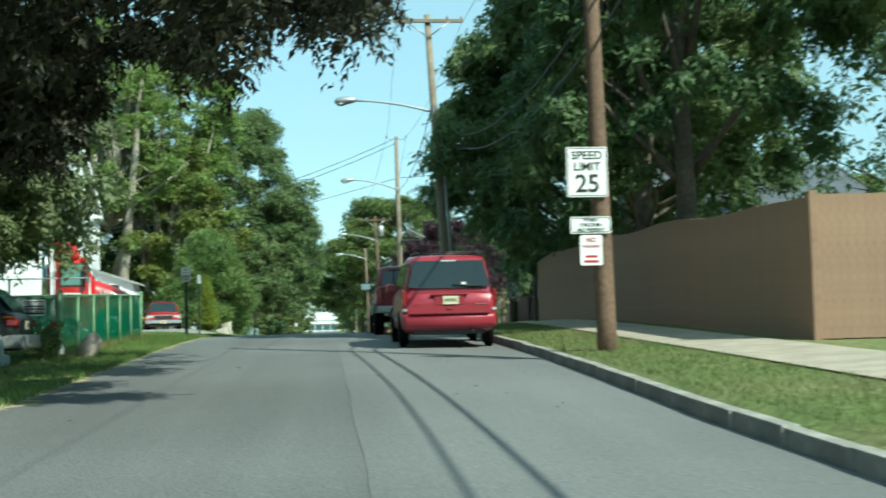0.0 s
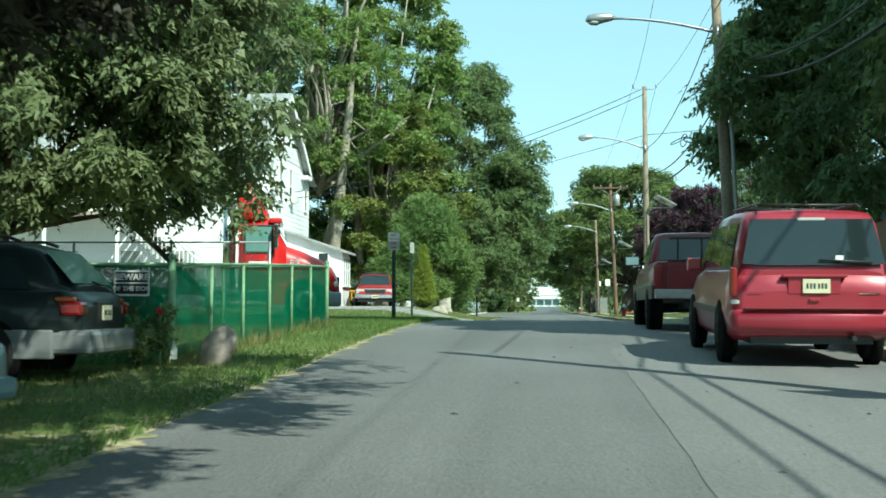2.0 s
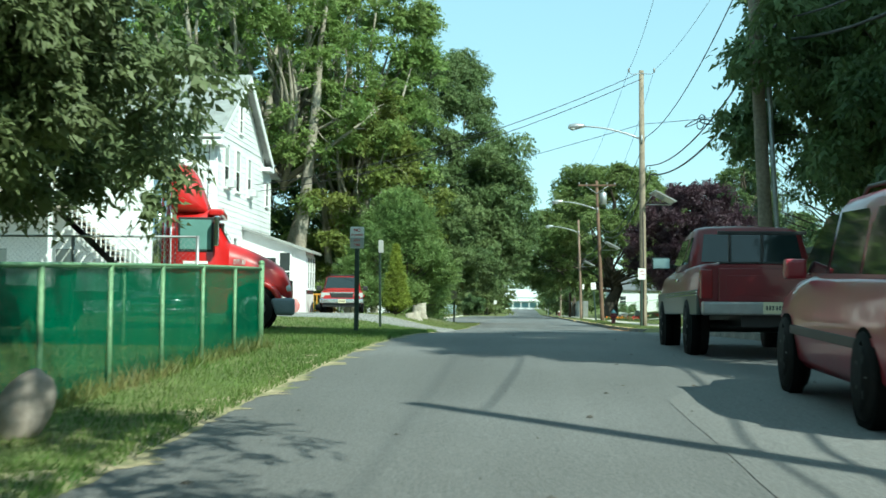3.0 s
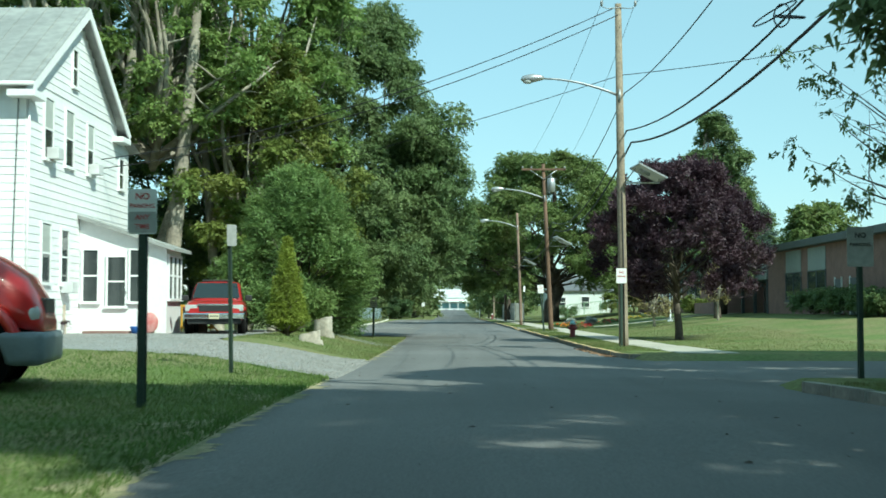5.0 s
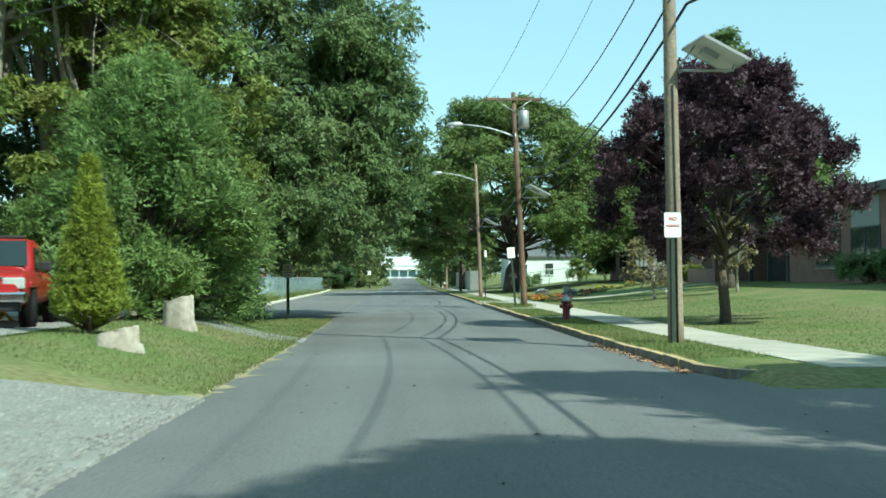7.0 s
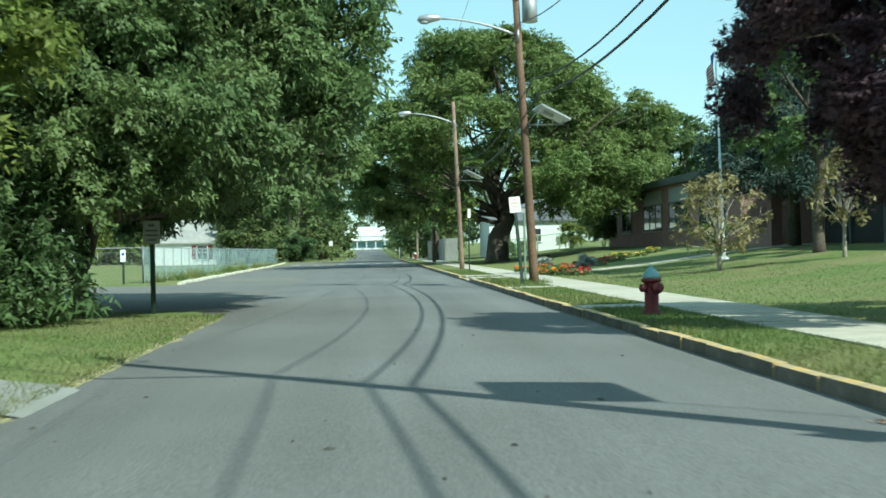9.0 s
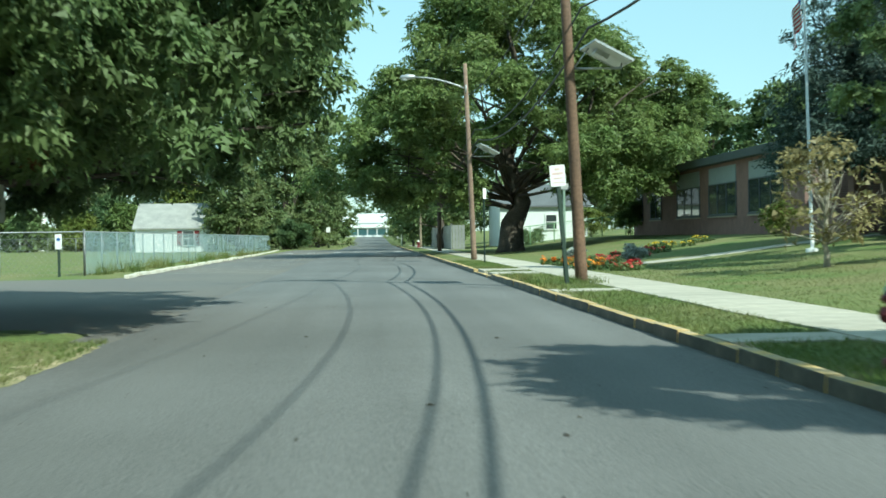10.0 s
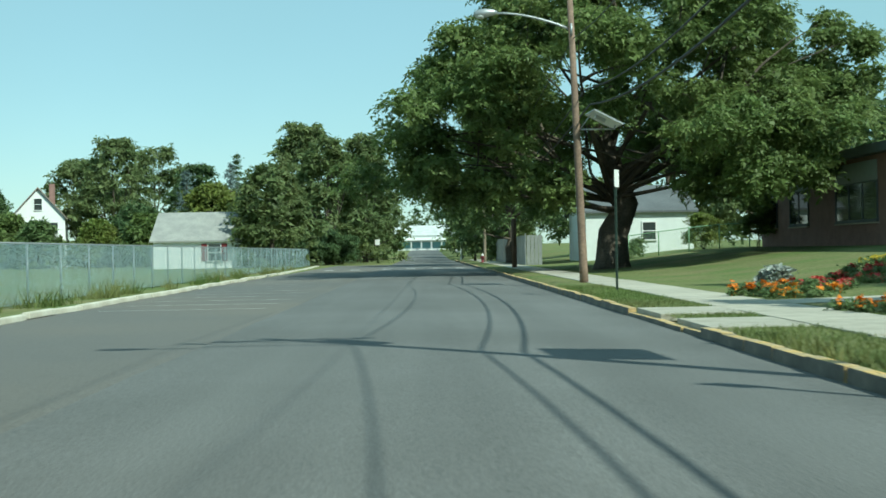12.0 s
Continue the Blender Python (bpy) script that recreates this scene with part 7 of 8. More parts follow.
def tree(x, y, height, spread, base, material, label, seed, count=30000, size=0.10, trunk=0.22, bark=None, clumps=150, group="", lean=(0, 0), limbs=14, top=1.0, name="tree",
         low=0.12, puff=(0.10, 0.22), hang=0.3, stems=1, z=None, squash=(1, 1), tip=0.92, boughs=(), bare=0, deep=0.6, rough=0.32, spray=12, flat=0.72, core=0.1, gaps=0.0, width=0.42, limb=0.38):
    """A broadleaf tree: spread = radius of the crown, base = height at which it begins."""
    rng = random.Random(seed)
    t = thing(name, x, y, z, 0, label, "tree", group)
    cl = []
    for i in range(clumps):
        h = rng.random() ** 0.85
        ang = i * 2.39996 + rng.uniform(-0.5, 0.5)
        prof = math.sin(math.pi * min(1, low + tip * h ** (0.75 * top) * (1 - low))) ** 0.75
        way = Vector((math.cos(ang), math.sin(ang), 1.6 * h - 0.8))
        lump = 1 + rough * (noise.noise(way * 1.7 + Vector((seed * 1.37, 0, 0))) * 1.5 + 0.6 * noise.noise(way * 4.1 + Vector((0, seed * 0.77, 0))))
        if gaps and noise.noise(way * 2.3 + Vector((0, 0, seed * 0.9))) > 0.5 - gaps:      # bites of open sky
            continue
        rr = spread * prof * min(lump, 1.2) * (1 - deep + deep * rng.random() ** 0.5)
        cl.append((lean[0] * h + math.cos(ang) * rr * squash[0], lean[1] * h + math.sin(ang) * rr * squash[1], base + (height - base) * h, spread * rng.uniform(*puff)))
    n0 = len(cl)
    for bx_, by_, bz_, br_ in boughs:              # heavier boughs: place, and how wide their leaf masses reach
        for i in range(16):
            d = Vector((rng.gauss(0, 1), rng.gauss(0, 1), rng.gauss(0, 0.7))).normalized() * br_ * rng.random() ** 0.4
            cl.append((bx_ - x + d.x, by_ - y + d.y, bz_ - lie(x, y) + d.z, br_ * rng.uniform(0.34, 0.52)))
    bm = bmesh.new()
    for s in range(stems):
        ox, oy = (0, 0) if stems == 1 else (math.cos(s * 2.3 + seed) * trunk * 1.9, math.sin(s * 2.3 + seed) * trunk * 1.9)
        tx, ty = (lean[0], lean[1]) if stems == 1 else (lean[0] + ox * 4, lean[1] + oy * 4)
        mid = base + (height - base) * 0.5
        k = 1 / stems ** 0.4
        ks = ((0.0, -0.4, 1.5), (0.02, 0.35, 1.12), (0.14, base * 0.4 + 0.3, 0.98), (0.25, base * 0.75 + 0.4, 0.86), (0.45, base + (height - base) * 0.25, 0.66), (0.62, mid, 0.46), (0.82, base + (height - base) * 0.72, 0.25), (1.0, height * 0.93, 0.06))
        wob = [Vector((rng.uniform(-1, 1), rng.uniform(-1, 1), 0)) * trunk * (0 if q < 2 else 0.9) for q in range(8)]
        tube(bm, [Vector((ox + (tx - ox) * f, oy + (ty - oy) * f, z_)) + w_ for (f, z_, _), w_ in zip(ks, wob)], [trunk * r_ * k for _, _, r_ in ks], 10)
    for i in range(limbs + len(boughs)):
        c = cl[n0 + 16 * (i - limbs)] if i >= limbs else cl[rng.randrange(n0)]
        f = rng.uniform(0.1, 0.5)
        a = (lean[0] * f, lean[1] * f, max(base * 0.6, base * 0.7 + (c[2] - base * 0.7) * f))
        pts = limb_points(rng, a, c[:3], 0.12)
        tube(bm, pts, [trunk * limb * (1 - 0.9 * j / 5) for j in range(6)], 6)
        for q in range(2):
            e = cl[rng.randrange(len(cl))]
            m = pts[3]
            if (Vector(e[:3]) - m).length < spread * 0.8:
                tube(bm, limb_points(rng, m, e[:3], 0.1, 3), [trunk * 0.13, trunk * 0.09, trunk * 0.05, trunk * 0.02], 5)
    part("trunk", bm, bark or BARK, t)
    if bare:                                       # leafless pale limbs standing out of the crown
        bm = bmesh.new()
        for i in range(bare):
            c = cl[rng.randrange(n0)]
            f = rng.uniform(0.05, 0.45)
            a = (lean[0] * f, lean[1] * f, base * 0.8 + (c[2] - base * 0.8) * f)
            e = (c[0] * 1.12, c[1] * 1.12, c[2] + 0.4)
            pts = limb_points(rng, a, e, 0.16)
            tube(bm, pts, [trunk * 0.3 * (1 - 0.85 * j / 5) for j in range(6)], 6)
            for q in range(3):
                m = pts[2 + q]
                e = m + Vector((rng.uniform(-1, 1), rng.uniform(-1, 1), rng.uniform(0, 1))) * spread * 0.3
                tube(bm, limb_points(rng, m, e, 0.14, 3), [trunk * 0.1, trunk * 0.07, trunk * 0.04, trunk * 0.015], 5)
        part("bare_limb", bm, bark or BARK, t, "pale leafless limbs")
    leaves("crown", cl, size, count, material, t, rng, droop=hang, spray=spray, flat=flat, core=core, width=width)
    return t


def conifer(x, y, height, spread, material, label, seed, count=26000, size=0.10, tiers=24, name="spruce_tree", bare=0.4, width=0.22, rise=-0.12, power=0.9, spray=14, hang=0.4):
    rng = random.Random(seed)
    t = thing(name, x, y, None, 0, label, "tree")
    bm = bmesh.new()
    tube(bm, [(0, 0, -0.3), (0, 0, height * 0.5), (0, 0, height)], [spread * 0.06 + 0.05, spread * 0.04, 0.01], 8)
    cl = []
    for i in range(tiers):
        h = i / tiers
        r = spread * (1 - h) ** power
        n = max(4, int(9 * (1 - h) + 3))
        for k in range(n):
            a = 6.2832 * (k + rng.random() * 0.7) / n + i
            for f in (0.35, 0.65, 0.95):
                q = r * f * rng.uniform(0.8, 1.1)
                cl.append((math.cos(a) * q, math.sin(a) * q, bare + (height - bare) * h + rise * q * 2 + 0.1, max(0.12, r * 0.18, height * 0.022)))
            if k % 3 == 0:
                tube(bm, [(0, 0, bare + (height - bare) * h), (math.cos(a) * r * 0.9, math.sin(a) * r * 0.9, bare + (height - bare) * h + rise * r * 1.6)], [0.04, 0.012], 5)
    part("trunk", bm, BARK, t)
    leaves("crown", cl, size, count, material, t, rng, droop=hang, width=width, spray=spray)
    return t


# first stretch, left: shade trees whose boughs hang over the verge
# its high crown and several boughs are unseen, placed to shade the yard
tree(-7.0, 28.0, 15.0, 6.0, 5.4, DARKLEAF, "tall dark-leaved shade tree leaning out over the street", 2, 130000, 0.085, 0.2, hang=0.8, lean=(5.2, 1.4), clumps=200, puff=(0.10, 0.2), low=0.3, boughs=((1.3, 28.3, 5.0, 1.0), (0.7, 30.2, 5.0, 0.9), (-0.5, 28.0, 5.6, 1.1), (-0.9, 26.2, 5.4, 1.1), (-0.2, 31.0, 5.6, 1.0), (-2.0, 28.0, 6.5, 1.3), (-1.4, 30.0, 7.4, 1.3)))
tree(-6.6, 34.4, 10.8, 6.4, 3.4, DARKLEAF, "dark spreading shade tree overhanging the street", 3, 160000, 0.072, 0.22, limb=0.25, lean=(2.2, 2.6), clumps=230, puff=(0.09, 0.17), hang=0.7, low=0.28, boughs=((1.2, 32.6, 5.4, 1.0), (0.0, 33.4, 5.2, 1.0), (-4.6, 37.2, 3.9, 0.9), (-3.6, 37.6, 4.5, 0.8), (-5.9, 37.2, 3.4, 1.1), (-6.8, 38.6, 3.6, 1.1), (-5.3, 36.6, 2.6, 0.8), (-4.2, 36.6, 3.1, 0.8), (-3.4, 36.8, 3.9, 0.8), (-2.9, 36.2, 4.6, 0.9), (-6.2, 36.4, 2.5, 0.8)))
tree(-10.9, 51.0, 11.0, 5.6, 2.3, YARDLEAF, "green shade tree with low boughs behind the fence", 8, 160000, 0.087, 0.28, lean=(0.8, -0.5), clumps=300, puff=(0.08, 0.16), hang=0.7, low=0.34,
     boughs=((-9.6, 47.6, 2.7, 0.9), (-8.2, 48.4, 2.8, 0.8), (-7.1, 49.0, 3.2, 0.8), (-6.7, 49.0, 4.0, 0.9), (-6.4, 49.6, 5.2, 1.2), (-7.8, 48.6, 5.0, 1.5), (-10, 47.8, 4.6, 1.6), (-6.5, 50.2, 6.8, 1.3), (-8.4, 48.6, 6.8, 1.7), (-6.6, 48.4, 5.2, 0.9), (-6.5, 48.8, 3.5, 0.7)))
tree(-15.5, 46.0, 11, 5.0, 2.0, SHADELEAF, "dark tree in the yard behind the wagon", 9, 34000, 0.10, 0.25, low=0.3)
tree(-18.5, 57.0, 10.5, 5.0, 2.6, SHADELEAF, "dark tree in the yard behind the wagon", 10, 30000, 0.11, 0.25, low=0.3)
# first stretch, right: dense trees behind the board fence
# some trunks and high boughs stand out of view, added to shade the street
for i, (x, y, h, r, b) in enumerate(((9.0, 44.2, 16.5, 3.5, 3.4), (9.3, 49.4, 19.0, 4.4, 3.2), (10.6, 54.6, 14.0, 4.4, 2.6), (10.6, 61.0, 14.5, 5.0, 2.8), (12.7, 70.2, 14.5, 4.4, 2.6), (14.6, 39.5, 13.0, 3.6, 4.6), (20.5, 56, 11, 4.0, 3.0))):
    tree(x, y, h, r, b, OAKLEAF if i % 2 else SHADELEAF, "dense dark green tree behind the board fence, some added for shade", 60 + i, (65000, 115000, 70000, 120000, 55000, 45000, 10000)[i], 0.1, 0.26, hang=0.9, clumps=210, puff=(0.09, 0.19), group="trees behind the board fence", low=0.32,
         boughs=((), ((6.0, 47.0, 15.0, 1.8), (6.5, 49.0, 16.8, 1.8), (5.6, 50.0, 14.0, 1.6), (7.0, 46.2, 17.2, 1.7), (5.4, 51.5, 16.6, 1.5), (6.6, 48.0, 12.5, 1.6)), (), ((5.3, 63.0, 5.2, 0.9), (5.6, 63.6, 7.0, 1.0), (6.7, 61.0, 6.0, 1.2), (6.4, 62.0, 8.0, 1.3), (7.4, 61.0, 4.6, 1.2), (6.9, 62.0, 10.0, 1.4), (7.4, 63.4, 6.8, 1.4), (7.8, 62, 3.8, 1.0)), (), (), ())[i])
tree(10.4, 73.2, 7.6, 3.2, 3.4, OAKLEAF, "slender tree with thin drooping twigs at the corner", 77, 3000, 0.07, 0.10, clumps=70, puff=(0.10, 0.18), hang=0.8, bare=26, core=0.0,
     boughs=((6.5, 73, 6.8, 0.45), (7.0, 73, 6.1, 0.5), (6.6, 73.2, 4.6, 0.4), (7.2, 72.8, 4.2, 0.45), (7.8, 73, 3.6, 0.4), (7.7, 73, 5.6, 0.5), (8.2, 73, 4.6, 0.4)))
# out-of-view tree, added so that its shadow falls across the corner
tree(16.8, 73.0, 12.5, 4.8, 2.4, SHADELEAF, "dense unseen tree added to shade the corner", 78, 45000, 0.1, 0.26, clumps=190, puff=(0.1, 0.2), low=0.32)
# middle, left: tall pale-stemmed maples behind the house, then the dark oak
tree(-13.6, 101.5, 22.0, 5.2, 9.0, PALELEAF, "tall maple with pale forked stems beside the house", 20, 46000, 0.11, 0.56, PALEBARK, 190, stems=3, limbs=20, bare=12, gaps=0.14, rough=0.5, group="tall trees beside the house", puff=(0.09, 0.18))
tree(-16.6, 99.0, 19.5, 4.8, 8.5, PALELEAF, "tall maple with pale forked stems beside the house", 21, 34000, 0.11, 0.5, PALEBARK, 160, stems=3, limbs=16, bare=10, gaps=0.14, rough=0.5, group="tall trees beside the house", puff=(0.09, 0.18))
tree(-10.4, 104.5, 21.5, 5.0, 4.6, PALELEAF, "tall maple with pale bare limbs", 22, 64000, 0.11, 0.40, PALEBARK, 210, stems=3, gaps=0.1, rough=0.5, limbs=28, bare=14, boughs=((-6.7, 104, 17.6, 1.4), (-6.3, 104, 15.4, 1.4), (-7.2, 104, 19.8, 1.4), (-8.6, 103.6, 20.8, 1.4), (-6.4, 103.6, 12.6, 1.3)), group="tall trees beside the house", puff=(0.09, 0.18))
tree(-20.5, 106.0, 20.0, 6.0, 2.0, SHADELEAF, "tall dark tree behind the house", 23, 45000, 0.13, 0.35, group="tall trees beside the house", low=0.3)
tree(-26.5, 101.0, 18.0, 5.5, 2.0, OAKLEAF, "tall dark tree behind the house", 24, 26000, 0.15, 0.35, group="tall trees beside the house", low=0.3)
tree(-14.5, 114.0, 17.0, 6.0, 0.8, SHADELEAF, "dark tree filling the gap beside the lot", 25, 50000, 0.12, 0.3, low=0.36, clumps=170, puff=(0.09, 0.18))
tree(-8.2, 112.3, 17.6, 6.8, 2.6, OAKLEAF, "large oak overhanging the street and the lot", 26, 340000, 0.08, 0.36, clumps=400, puff=(0.07, 0.15), low=0.36, lean=(2.4, 1.0), hang=0.6,
     boughs=((-0.5, 116, 3.9, 0.7), (-1.2, 116, 3.3, 0.7), (-2.2, 116.5, 2.7, 0.6), (-3.4, 116.5, 2.5, 0.6), (-1.1, 109.6, 5.2, 1.4), (-0.9, 110.2, 7.6, 1.5), (0.0, 111.0, 6.4, 1.0), (-0.3, 110.6, 4.6, 0.8), (-0.9, 110.6, 9.4, 1.3), (-3.2, 108.4, 4.4, 1.5), (-1.6, 111, 10.2, 1.9), (-5.0, 107.4, 3.4, 1.3), (-2.4, 109.6, 6.8, 1.7), (-4.6, 108.0, 6.4, 1.8), (-3.6, 109.5, 9.6, 2.0), (-1.1, 115.4, 4.6, 1.0), (-2.6, 116.0, 4.4, 1.1), (-1.4, 118.0, 3.7, 0.85), (-2.5, 118.0, 3.4, 0.8), (-3.6, 118.3, 3.2, 0.85), (-4.8, 118.5, 2.9, 0.9), (-6.0, 118.8, 2.6, 1.0), (-1.8, 118.6, 5.0, 1.1), (-3.6, 119.0, 4.7, 1.2), (-5.4, 119.0, 4.2, 1.2), (-0.9, 119.2, 6.6, 1.1), (-7.2, 119.6, 3.2, 1.3), (-2.6, 119.5, 7.0, 1.5), (-4.8, 120, 6.6, 1.6), (-2.0, 113.6, 6.2, 1.5), (-4.4, 113.6, 5.0, 1.5), (-7.2, 118.0, 5.4, 1.6), (-5.2, 119.5, 2.7, 0.6), (-5.8, 119.5, 2.4, 0.6), (-5.9, 119.5, 3.1, 0.7)))
t = thing("dead_spray", -3.76, 109.5, 0, 0, "hanging spray of dead brown leaves under the oak", "leaves")
leaves("dead_leaves", [(0, 0, 2.72, 0.14), (0.03, 0, 2.5, 0.13), (-0.02, 0, 2.95, 0.1), (0, 0, 2.3, 0.08)], 0.05, 420, leafy("dead_leaves", (0.16, 0.075, 0.035), (0.22, 0.11, 0.05), 0.2), t, random.Random(4), droop=0.9)
bm = bmesh.new()
tube(bm, [(0, 0, 2.4), (0.02, 0, 3.1), (0.1, 0.1, 4.3)], [0.006, 0.01, 0.016], 5)
part("twig", bm, BARK, t)
tree(-5.8, 109.0, 8.2, 4.4, 2.3, OAKLEAF, "low dense bough-hung tree at the lot's mouth", 28, 110000, 0.07, 0.2, clumps=200, puff=(0.09, 0.18), low=0.4, lean=(1.2, 2.4), hang=0.7,
     boughs=((-4.7, 106.2, 2.8, 0.9), (-5.4, 107.4, 3.0, 1.1), (-3.7, 107.0, 3.2, 0.9), (-4.6, 107.0, 4.4, 1.1), (-2.4, 107.8, 3.6, 0.8)))
tree(-8.6, 103.4, 13.0, 3.6, 3.0, YELLOWLEAF, "yellowing maple beside the cedar", 27, 42000, 0.095, 0.2, PALEBARK, 130, low=0.25)
# feathery cedar and clipped cone
tree(-6.3, 94.0, 5.7, 2.7, 0.3, CEDAR, "broad feathery green cedar on the corner lawn", 30, 110000, 0.085, 0.22, clumps=190, puff=(0.13, 0.22), low=0.42, rough=0.5, hang=-0.35, spray=18, flat=1.15, width=0.24, limbs=22, deep=0.5, name="cedar_tree")
conifer(-6.6, 106.2, 4.6, 1.7, SHADELEAF, "dark cedar hedge at the lot's edge", 31, 16000, 0.10, 18, "cedar_tree", 0.1, 0.26, 0.05, 0.4)
conifer(-5.6, 85.5, 2.9, 0.62, CONELEAF, "small clipped cone-shaped evergreen on the lawn", 32, 80000, 0.028, 48, "cone_evergreen", 0.05, 0.34, 0.25, 0.9, spray=6, hang=-0.6)
# middle, right: purple plum and the trees by the school
tree(9.05, 99.7, 7.3, 3.45, 2.0, PURPLELEAF, "purple-leaved plum tree on the school lawn", 33, 120000, 0.06, 0.15, clumps=300, puff=(0.05, 0.12), low=0.24, hang=-0.5, limbs=24, tip=0.85, rough=0.45, flat=1.1, spray=16)
tree(16.6, 127.0, 12.8, 2.9, 3.0, OAKLEAF, "upright tree behind the plum", 34, 28000, 0.10, 0.2, clumps=130, limbs=16, top=0.7, squash=(1.1, 0.9), puff=(0.1, 0.2), low=0.3)
conifer(19.2, 137.0, 14.5, 4.4, SPRUCELEAF, "tall dark blue-green spruce before the school entrance", 35, 80000, 0.11, 30, bare=3.4, power=0.75)
tree(12.05, 124.0, 3.2, 1.5, 0.7, BROWNLEAF, "thin young tree with sparse yellowing leaves", 37, 1700, 0.08, 0.07, PALEBARK, 60, limbs=30, bare=12, puff=(0.2, 0.3))
tree(15.5, 121.8, 3.4, 1.0, 1.2, BROWNLEAF, "thin young tree with sparse yellowing leaves", 38, 1100, 0.08, 0.06, PALEBARK, 50, limbs=18, puff=(0.2, 0.3))
tree(10.1, 177.0, 17.0, 11.6, 3.8, LEAF, "broad old maple on the school lawn", 39, 220000, 0.132, 0.8, clumps=290, puff=(0.08, 0.15), low=0.4, limb=0.17, limbs=20, hang=0.35, lean=(0.3, 0), tip=0.86, deep=0.6, rough=0.4, flat=0.62, gaps=0.05, core=0.12,
     boughs=((0.6, 174, 6.8, 1.6), (0.5, 175, 5.6, 1.2), (0.9, 173, 4.8, 1.8), (3.7, 172, 4.0, 1.6), (0.9, 176, 9.2, 1.7), (2.5, 174, 10.0, 2.2), (6.0, 171, 4.3, 1.6), (13.6, 172, 5.4, 2.0), (16.2, 173, 5.2, 2.0), (18.8, 175, 9.0, 2.4), (17.4, 176, 12.0, 2.6), (15.5, 168, 7.2, 2.2), (20.6, 173, 11.0, 1.9), (21.0, 173, 8.4, 1.8), (19.6, 173, 6.2, 1.7)))
tree(3.0 + 4.4, 214.0, 15.5, 6.0, 2.4, OAKLEAF, "dark green tree beside the far walk", 40, 30000, 0.17, 0.3, low=0.25)
# woods behind the school and along the far street
for i, (x, y, h, r) in enumerate(((32, 206, 13, 6), (41, 190, 12, 5), (26, 205, 13, 6), (36, 198, 12.5, 6), (46, 200, 13, 7), (22, 222, 14, 6), (58, 170, 14, 7), (56, 140, 14, 7), (55, 115, 13, 6), (32, 225, 15, 7), (70, 150, 15, 8), (52, 95, 12, 6))):
    tree(x, y, h, r, 1.2, (OAKLEAF, LEAF, FARLEAF)[i % 3], "green tree in the wood behind the school", 90 + i, 10000, 0.275, 0.3, clumps=110, puff=(0.09, 0.18), group="wood behind the school", low=0.45)
for i, (x, y, h, r) in enumerate(((8.5, 262, 12, 5.5), (10, 285, 13, 6), (10, 310, 13, 6), (11, 340, 14, 7), (-9.5, 300, 11, 5.5), (-10, 325, 13, 6), (-12, 350, 13, 6.5), (14, 375, 14, 7), (-16, 385, 14, 7), (8.5, 240, 10, 4.0), (-30, 452, 19, 10), (-12, 456, 20, 10), (6, 455, 19, 10), (24, 452, 20, 10), (-48, 450, 18, 10), (44, 440, 18, 10), (-6.8, 290, 9, 3.6), (-8, 275, 10, 4))):
    tree(x, y, h, r, 1.0, (OAKLEAF, FARLEAF)[i % 2], "dark tree lining the far street", 120 + i, 7000, 0.34, 0.3, clumps=100, puff=(0.09, 0.18), group="trees along the far street", low=0.42)
# behind the lot
for i, (x, y, h, r, m) in enumerate(((-13.6, 228, 9.5, 4.6, FARLEAF), (-9.6, 243, 13.0, 5.6, FARLEAF), (-40, 300, 17, 8, FARLEAF), (-24, 272, 9, 4.5, FARLEAF), (-48, 258, 6, 4, LEAF), (-55, 250, 6, 4, OAKLEAF), (-34, 262, 7, 4.5, SHADELEAF), (-6.6, 262, 15.0, 5.0, FARLEAF), (-14.0, 262, 16.5, 6.6, FARLEAF), (-20.5, 236, 8.0, 4.0, YELLOWLEAF), (-40, 275, 16.5, 7, FARLEAF), (-46, 282, 14.5, 7, FARLEAF), (-30, 280, 13, 5.5, SHADELEAF),
                                     (-52, 262, 9, 5, SHADELEAF), (-60, 255, 12, 6, SHADELEAF), (-30, 250, 5.5, 3.5, LEAF), (-36, 252, 5, 3, YELLOWLEAF), (-42, 250, 5, 3, OAKLEAF), (-70, 240, 13, 7, OAKLEAF), (-84, 225, 13, 8, SHADELEAF), (-60, 190, 12, 6, OAKLEAF))):
    tree(x, y, h, r, 0.5, m, "leafy green tree beyond the lot fence", 150 + i, 13000, 0.255, 0.3, clumps=130, puff=(0.08, 0.17), group="trees beyond the lot", low=0.45)
conifer(-27.5, 260, 11.4, 3.6, BLUESPRUCE, "blue spruce behind the small white house", 180, 16000, 0.17, 20)
conifer(-22.6, 262, 12.4, 3.6, BLUESPRUCE, "blue spruce behind the small white house", 181, 16000, 0.17, 20)
conifer(-24.5, 280, 15.0, 3.0, SHADELEAF, "tall dark evergreen behind the small white house", 182, 12000, 0.18, 20)
for k in range(4):
    conifer(-45.2 - 1.5 * k, 258.0, 4.4 + (k % 2) * 0.5, 0.9, SHADELEAF, "dark columnar evergreen before the gabled house", 184 + k, 5000, 0.13, 16, "cone_evergreen", 0.1, 0.3, 0.2, 0.4)


